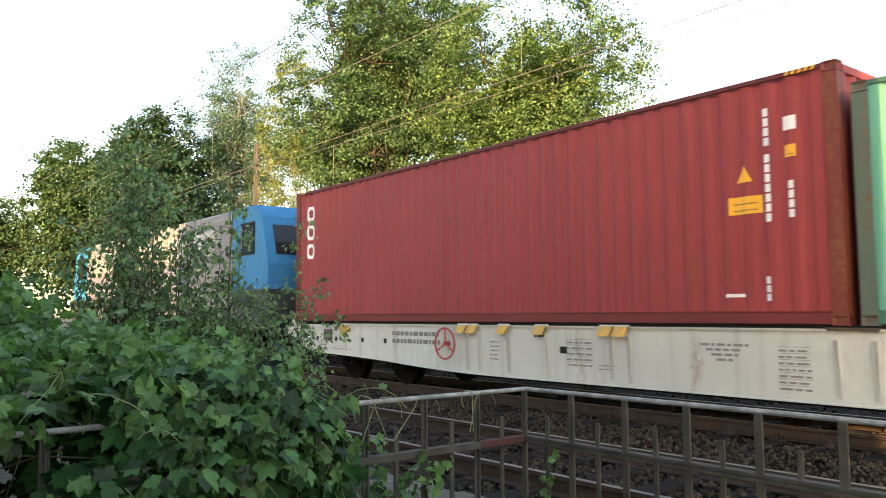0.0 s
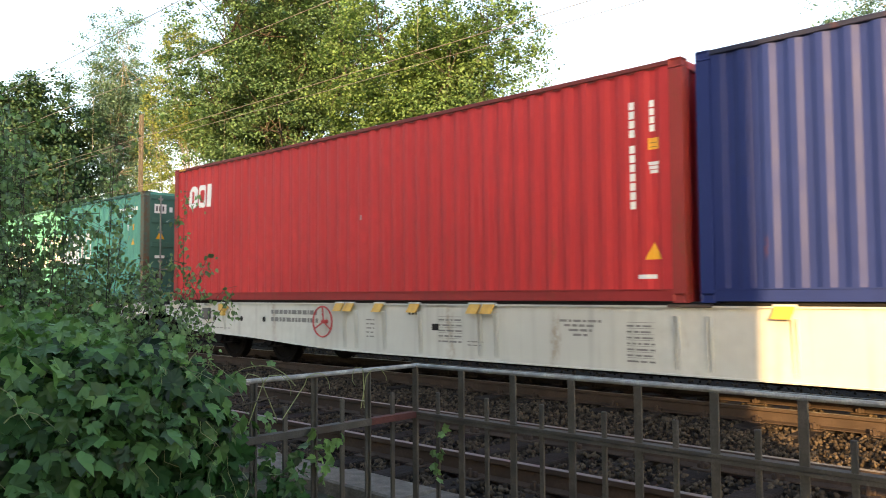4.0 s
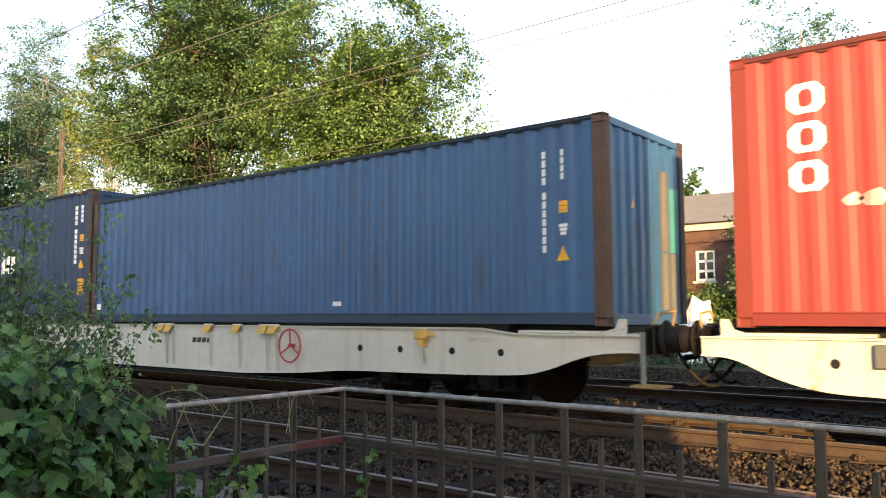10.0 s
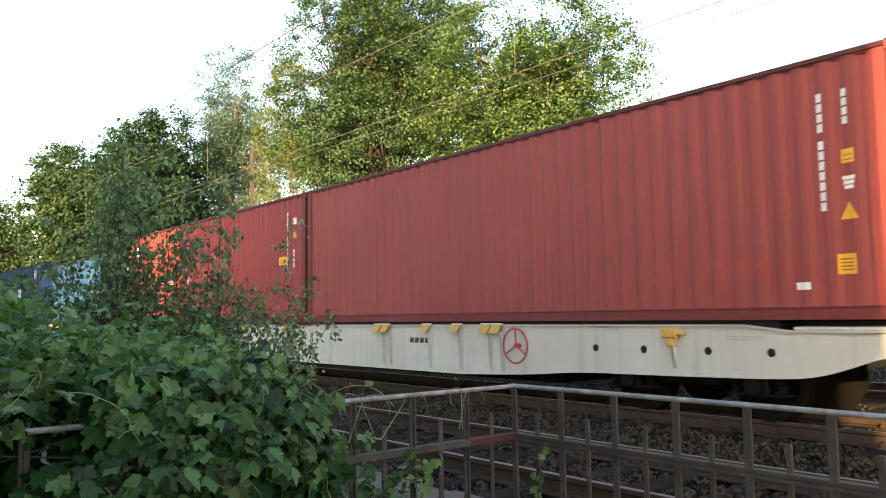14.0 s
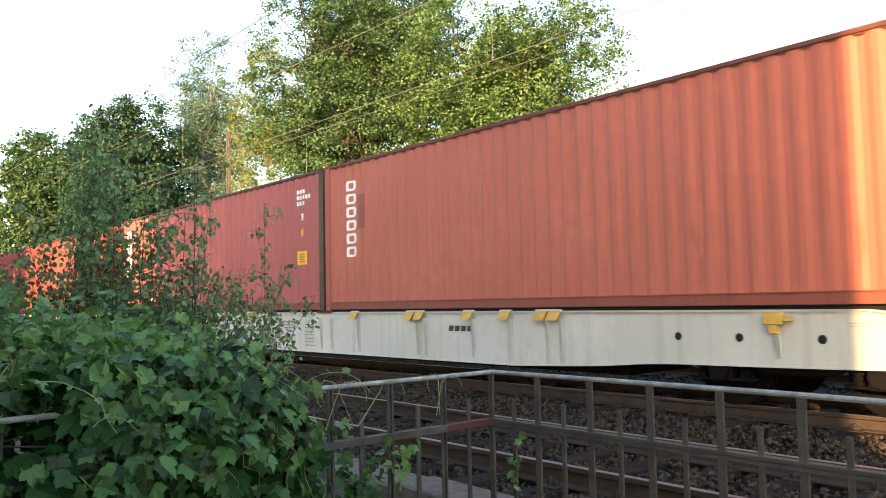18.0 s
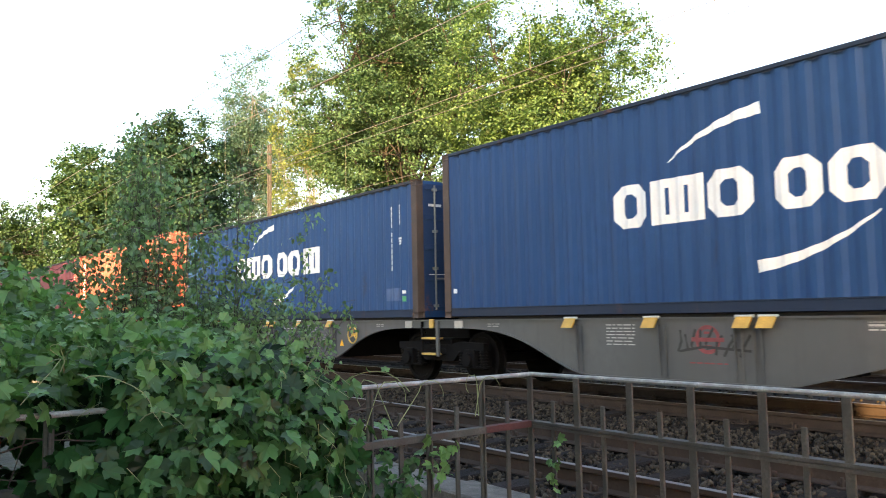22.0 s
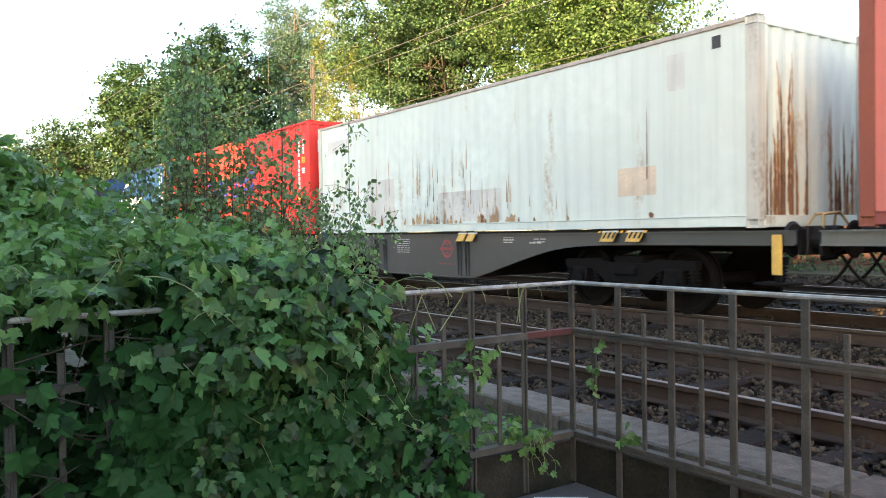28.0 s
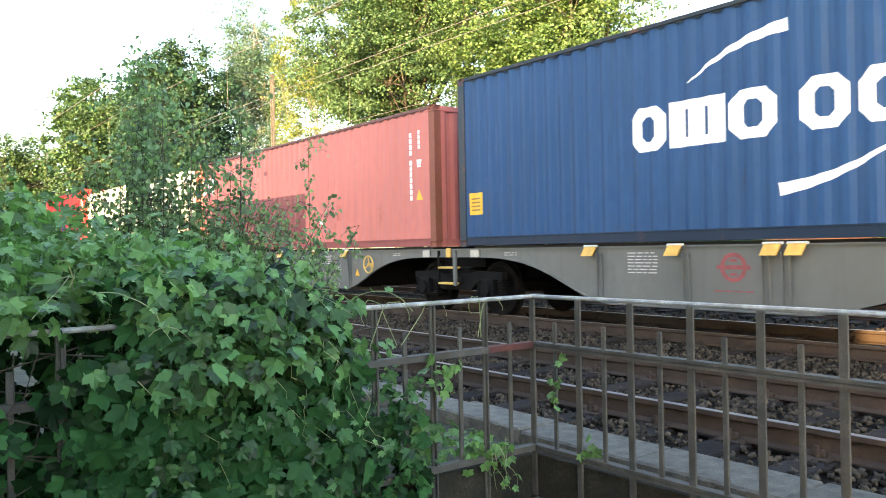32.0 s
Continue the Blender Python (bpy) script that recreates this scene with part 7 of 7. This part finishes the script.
    spray("corner_leaves", 290, (FX - 0.25, FX + 0.12), (2.12, 2.62), (-0.5, 0.30), 0.06, 0.11, (0.8, 0, 0.4), M_LEAF_HOP, 1.2)
    spray("corner_leaves", 190, (FX - 0.18, FX + 0.12), (2.15, 2.72), (-0.45, 0.48), 0.05, 0.09, (0.7, 0, 0.6), M_LEAF_PART_LIT, 1.2)
    spray("corner_growth", 70, (FX - 0.45, FX - 0.05), (2.30, 2.62), (0.35, 0.66), 0.03, 0.06, (0.5, 0, 0.8), M_LEAF_HOP2)
    spray("corner_growth", 34, (FX - 0.08, FX + 0.06), (2.62, 2.92), (0.05, 0.58), 0.045, 0.085, (0.7, 0, 0.5), M_LEAF_CREST)
    spray("creeping_growth", 75, (FX - 0.40, FX - 0.04), (2.65, 3.25), (-0.16, 0.06), 0.04, 0.08, (0.5, -0.2, 0.7), M_LEAF_CREST)
    spray("creeping_growth", 26, (FX - 0.02, FX + 0.06), (2.95, 3.30), (-0.14, 0.02), 0.05, 0.08, (0.6, -0.2, 0.6), M_LEAF_CREST)
    spray("climbing_growth", 13, (FX + 0.16, FX + 0.28), (FY - 0.05, FY), (0.12, 0.52), 0.035, 0.06, (0.1, -0.9, 0.4), M_LEAF_HOP2)
    spray("climbing_growth", 6, (FX + 0.40, FX + 0.52), (FY - 0.05, FY), (-0.08, 0.06), 0.05, 0.08, (0.1, -0.9, 0.4), M_LEAF_CREST)
    # dry curled shoots that reach over the top rail
    bm = bmesh.new()
    for y0, lean, r in ((2.45, 0.10, 0.07), (2.72, 0.14, 0.06), (3.02, -0.05, 0.07), (3.16, 0.06, 0.05), (2.30, -0.12, 0.09)):
        pts = [Vector((FX + 0.02, y0 - lean * 1.5, 0.86))]
        for j in range(9):
            a = math.pi * (0.95 - 0.14 * j)
            pts.append(Vector((FX + 0.02 + 0.01 * j, y0 + r * math.cos(a) * (1 if lean > 0 else -1), 1.04 + r * math.sin(a) + rng.normal() * 0.004)))
        tube(bm, pts, 0.0032, 4, 0.0016)
    part("curled_shoot_tangle", bm, M_BINE, root, kind="stuff")
    # thin strands that hang from the corner over the low wall
    bm = bmesh.new()
    ends = []
    for k in range(5):
        p = Vector((FX + 0.02 + rng.random() * 0.05, 3.12 + rng.random() * 0.16, 0.18 + rng.random() * 0.05))
        pts = []
        for j in range(9):
            pts.append(p.copy())
            p += Vector((0.010 + rng.normal() * 0.008, 0.004 + rng.normal() * 0.012, -0.036 + rng.normal() * 0.01))
        tube(bm, pts, 0.0025, 4, 0.0012)
        ends += [tuple(q + Vector((rng.normal() * 0.02, rng.normal() * 0.02, 0))) for q in pts[1::2]]
    part("strand_tangle", bm, M_BINE, root, kind="stuff")
    vine_cloud("strand_growth", np.array(ends), rng.uniform(0.025, 0.05, len(ends)), rng, (0.5, -0.4, 0.6), 0.5, M_LEAF_CREST, root)


trees()
thin_shrub()
hedge()


# ---- house, mast, wires ----
def house():
    root = empty("brick_house", pose(-26, 26, -0.15), "low red-brick house with grey slate roof and white windows", "house")
    W = 27.0
    bm = bmesh.new()
    wins = [1.88 + k * 1.56 for k in range(16)]
    xs = [0.0]
    for x in wins:
        xs += [x, x + 0.66]
    xs.append(W)
    for k in range(0, len(xs) - 1):
        if k % 2 == 0:
            box(bm, xs[k], xs[k + 1], 0, 0.35, 0, 4.45)
        else:
            box(bm, xs[k], xs[k + 1], 0, 0.35, 0, 2.57)
            box(bm, xs[k], xs[k + 1], 0, 0.35, 3.60, 4.45)
    part("wall", bm, M_BRICK, root)
    part("wall", box(bmesh.new(), 0, W, 6.65, 7.0, 0, 4.45), M_BRICK, root)
    for x in (0.0, W - 0.35):
        part("wall", box(bmesh.new(), x, x + 0.35, 0.351, 6.649, 0, 4.45), M_BRICK, root)
    part("cornice", box(bmesh.new(), -0.1, W + 0.1, -0.12, 0.0, 4.25, 4.5, 0.02), M_PLASTER, root, "pale stone cornice")
    part("cornice", box(bmesh.new(), -0.02, W + 0.02, -0.05, 0.0, 3.85, 3.95, 0.01), M_BRICK, root)
    bm = bmesh.new()
    v = [bm.verts.new(p) for p in ((-0.3, -0.3, 4.5), (W + 0.3, -0.3, 4.5), (W + 0.3, 3.5, 6.0), (-0.3, 3.5, 6.0), (W + 0.3, 7.3, 4.5), (-0.3, 7.3, 4.5))]
    bm.faces.new((v[0], v[1], v[2], v[3]))
    bm.faces.new((v[3], v[2], v[4], v[5]))
    bm.faces.new((v[1], v[4], v[2]))
    bm.faces.new((v[5], v[0], v[3]))
    bm.faces.new((v[0], v[5], v[4], v[1]))
    part("roof", bm, M_ROOF, root)
    for x in wins:
        w = part("window", box(bmesh.new(), x, x + 0.66, 0.14, 0.16, 2.57, 3.60), M_GLASS, root)
        bm = bmesh.new()
        for a, b in ((x, x + 0.08), (x + 0.58, x + 0.66), (x + 0.30, x + 0.36)):
            box(bm, a, b, 0.06, 0.13, 2.57, 3.60)
        for z in (2.57, 2.86, 3.19, 3.52):
            box(bm, x + 0.0905, x + 0.2995, 0.065, 0.125, z, z + 0.08)
            box(bm, x + 0.3605, x + 0.5795, 0.065, 0.125, z, z + 0.08)
        part("window_frame", bm, M_WHITE, w)
        part("window_sill", box(bmesh.new(), x - 0.08, x + 0.74, -0.08, 0.0, 2.48, 2.565, 0.01), M_PLASTER, w)
    # things before the house
    b = part("tarpaulin_cover", bmesh.new(), M_WHITE)
    bm = bmesh.new()
    bmesh.ops.create_icosphere(bm, subdivisions=3, radius=1.0)
    for vv in bm.verts:
        n = noise.noise(vv.co * 1.6) * 0.35
        vv.co = Vector((vv.co.x * 0.6, vv.co.y * 0.6, max(0, vv.co.z * 1.9))) * (1 + n)
    bm.to_mesh(b.data)
    bm.free()
    b.matrix_basis = pose(-9.1, 23.6, -0.15)
    tagged(b, "heap under a white tarpaulin", "tarpaulin")


def mast():
    root = empty("catenary_mast", pose(-35.1, 16.5, -0.15), "slim brown lattice mast for the overhead wires", "mast")
    for s in (-1, 1):
        part("upright", box(bmesh.new(), s * 0.12 - 0.025, s * 0.12 + 0.025, -0.05, 0.05, 0, 9.75, 0.004), M_MAST, root)
    bm = bmesh.new()
    for k in range(24):
        z = 0.2 + k * 0.4
        tube(bm, [(-0.1, 0, z), (0.1, 0, z + 0.2)], 0.012, 4)
        tube(bm, [(0.1, 0, z + 0.2), (-0.1, 0, z + 0.4)], 0.012, 4)
    part("lattice", bm, M_MAST, root)


def wires():
    for y, zc, zm in ((9.764, 5.6, 7.35), (5.63, 5.68, 0), (14.2, 5.6, 7.35)):
        root = empty("overhead_wire", pose(0, y, 0), "thin overhead contact line above the track", "overhead wire", "overhead wires")
        part("contact_wire", tube(bmesh.new(), [(-140, 0, zc), (60, 0, zc)], 0.007, 5), M_WIRE, root)
        if not zm:
            continue
        pts = []
        for k in range(0, 101):
            x = -140 + 2.0 * k
            u = ((x + 35.1) % 64) / 64
            pts.append((x, 0, zm - 0.15 * 4 * u * (1 - u)))
        part("messenger_wire", tube(bmesh.new(), pts, 0.008, 5), M_WIRE, root)
        for k in range(2, 100, 7):
            part("dropper", tube(bmesh.new(), [pts[k], (pts[k][0], 0, zc)], 0.003, 4), M_WIRE, root)


house()
mast()
wires()


# ---- the houses behind the yard, whose shadows fall across the tracks, with a sunlit gap between ----
def rear_house(x, wide, deep, label):
    root = empty("rear_house", pose(x, -3.6, -0.6), label, "house", "houses behind the yard")
    part("wall", box(bmesh.new(), 0, wide, -deep, 0, 0, 8.6), M_PLASTER, root)
    bm = bmesh.new()
    v = [bm.verts.new(p) for p in ((0, 0.02, 8.6), (wide, 0.02, 8.6), (wide, -deep / 2, 9.6), (0, -deep / 2, 9.6), (wide, -deep, 8.6), (0, -deep, 8.6))]
    for q in ((0, 1, 2, 3), (3, 2, 4, 5), (1, 4, 2), (5, 0, 3), (0, 5, 4, 1)):
        bm.faces.new([v[i] for i in q])
    part("roof", bm, M_ROOF, root)


rear_house(-11.3, 16.65, 4.0, "plain plastered house along the back of the yard")
rear_house(-62.0, 32.3, 9.0, "plain plastered house beyond the hedge")


def sky_blocking_wall():
    """A plain wall added out of view on the east to block low sky light."""
    w = part("wall_east", box(bmesh.new(), 9.0, 9.35, -3.0, 3.4, -0.6, 2.4), M_PLASTER)
    tagged(w, "plain grey plastered wall out of view, added to keep low sky light off the yard", "wall", kind="structure")


sky_blocking_wall()


def weeds():
    """Rough grass and low weeds along the far edge of the ballast."""
    rng = np.random.default_rng(77)
    n = 9000
    x = rng.uniform(-60, 6, n)
    P = np.stack([x, 21.3 + rng.random(n) * 2.2, -0.15 + rng.random(n) ** 1.8 * (0.5 + 0.3 * np.sin(x * 0.9))], 1)
    V, F = leaf_cloud(P, 0.16, rng, 0.5, 0.4, -0.6)
    tagged(cloud("weeds", V, F, M_LEAF_DARK), "rough grass and low weeds beside the ballast", "weeds", kind="stuff")


weeds()


# ---- sleepers, stones and kerb slabs ----
sleepers()
stones()
kerb()


# ---- what moves ----
def gone(t):
    for (a, p), (b, q) in zip(RUN, RUN[1:]):
        if t <= b:
            return p + (q - p) * (t - a) / (b - a)
    return RUN[-1][1]


def motions():
    for ob, x, y, z in MOVERS:
        walk(ob, [(t, pose(x + s, y, z)) for t, s in RUN])
    for ob, x, y in WHEELS:
        walk(ob, [(k * 0.1, pose(x, y, RW, 0, math.degrees(gone(k * 0.1) / RW), 0)) for k in range(321)])


motions()
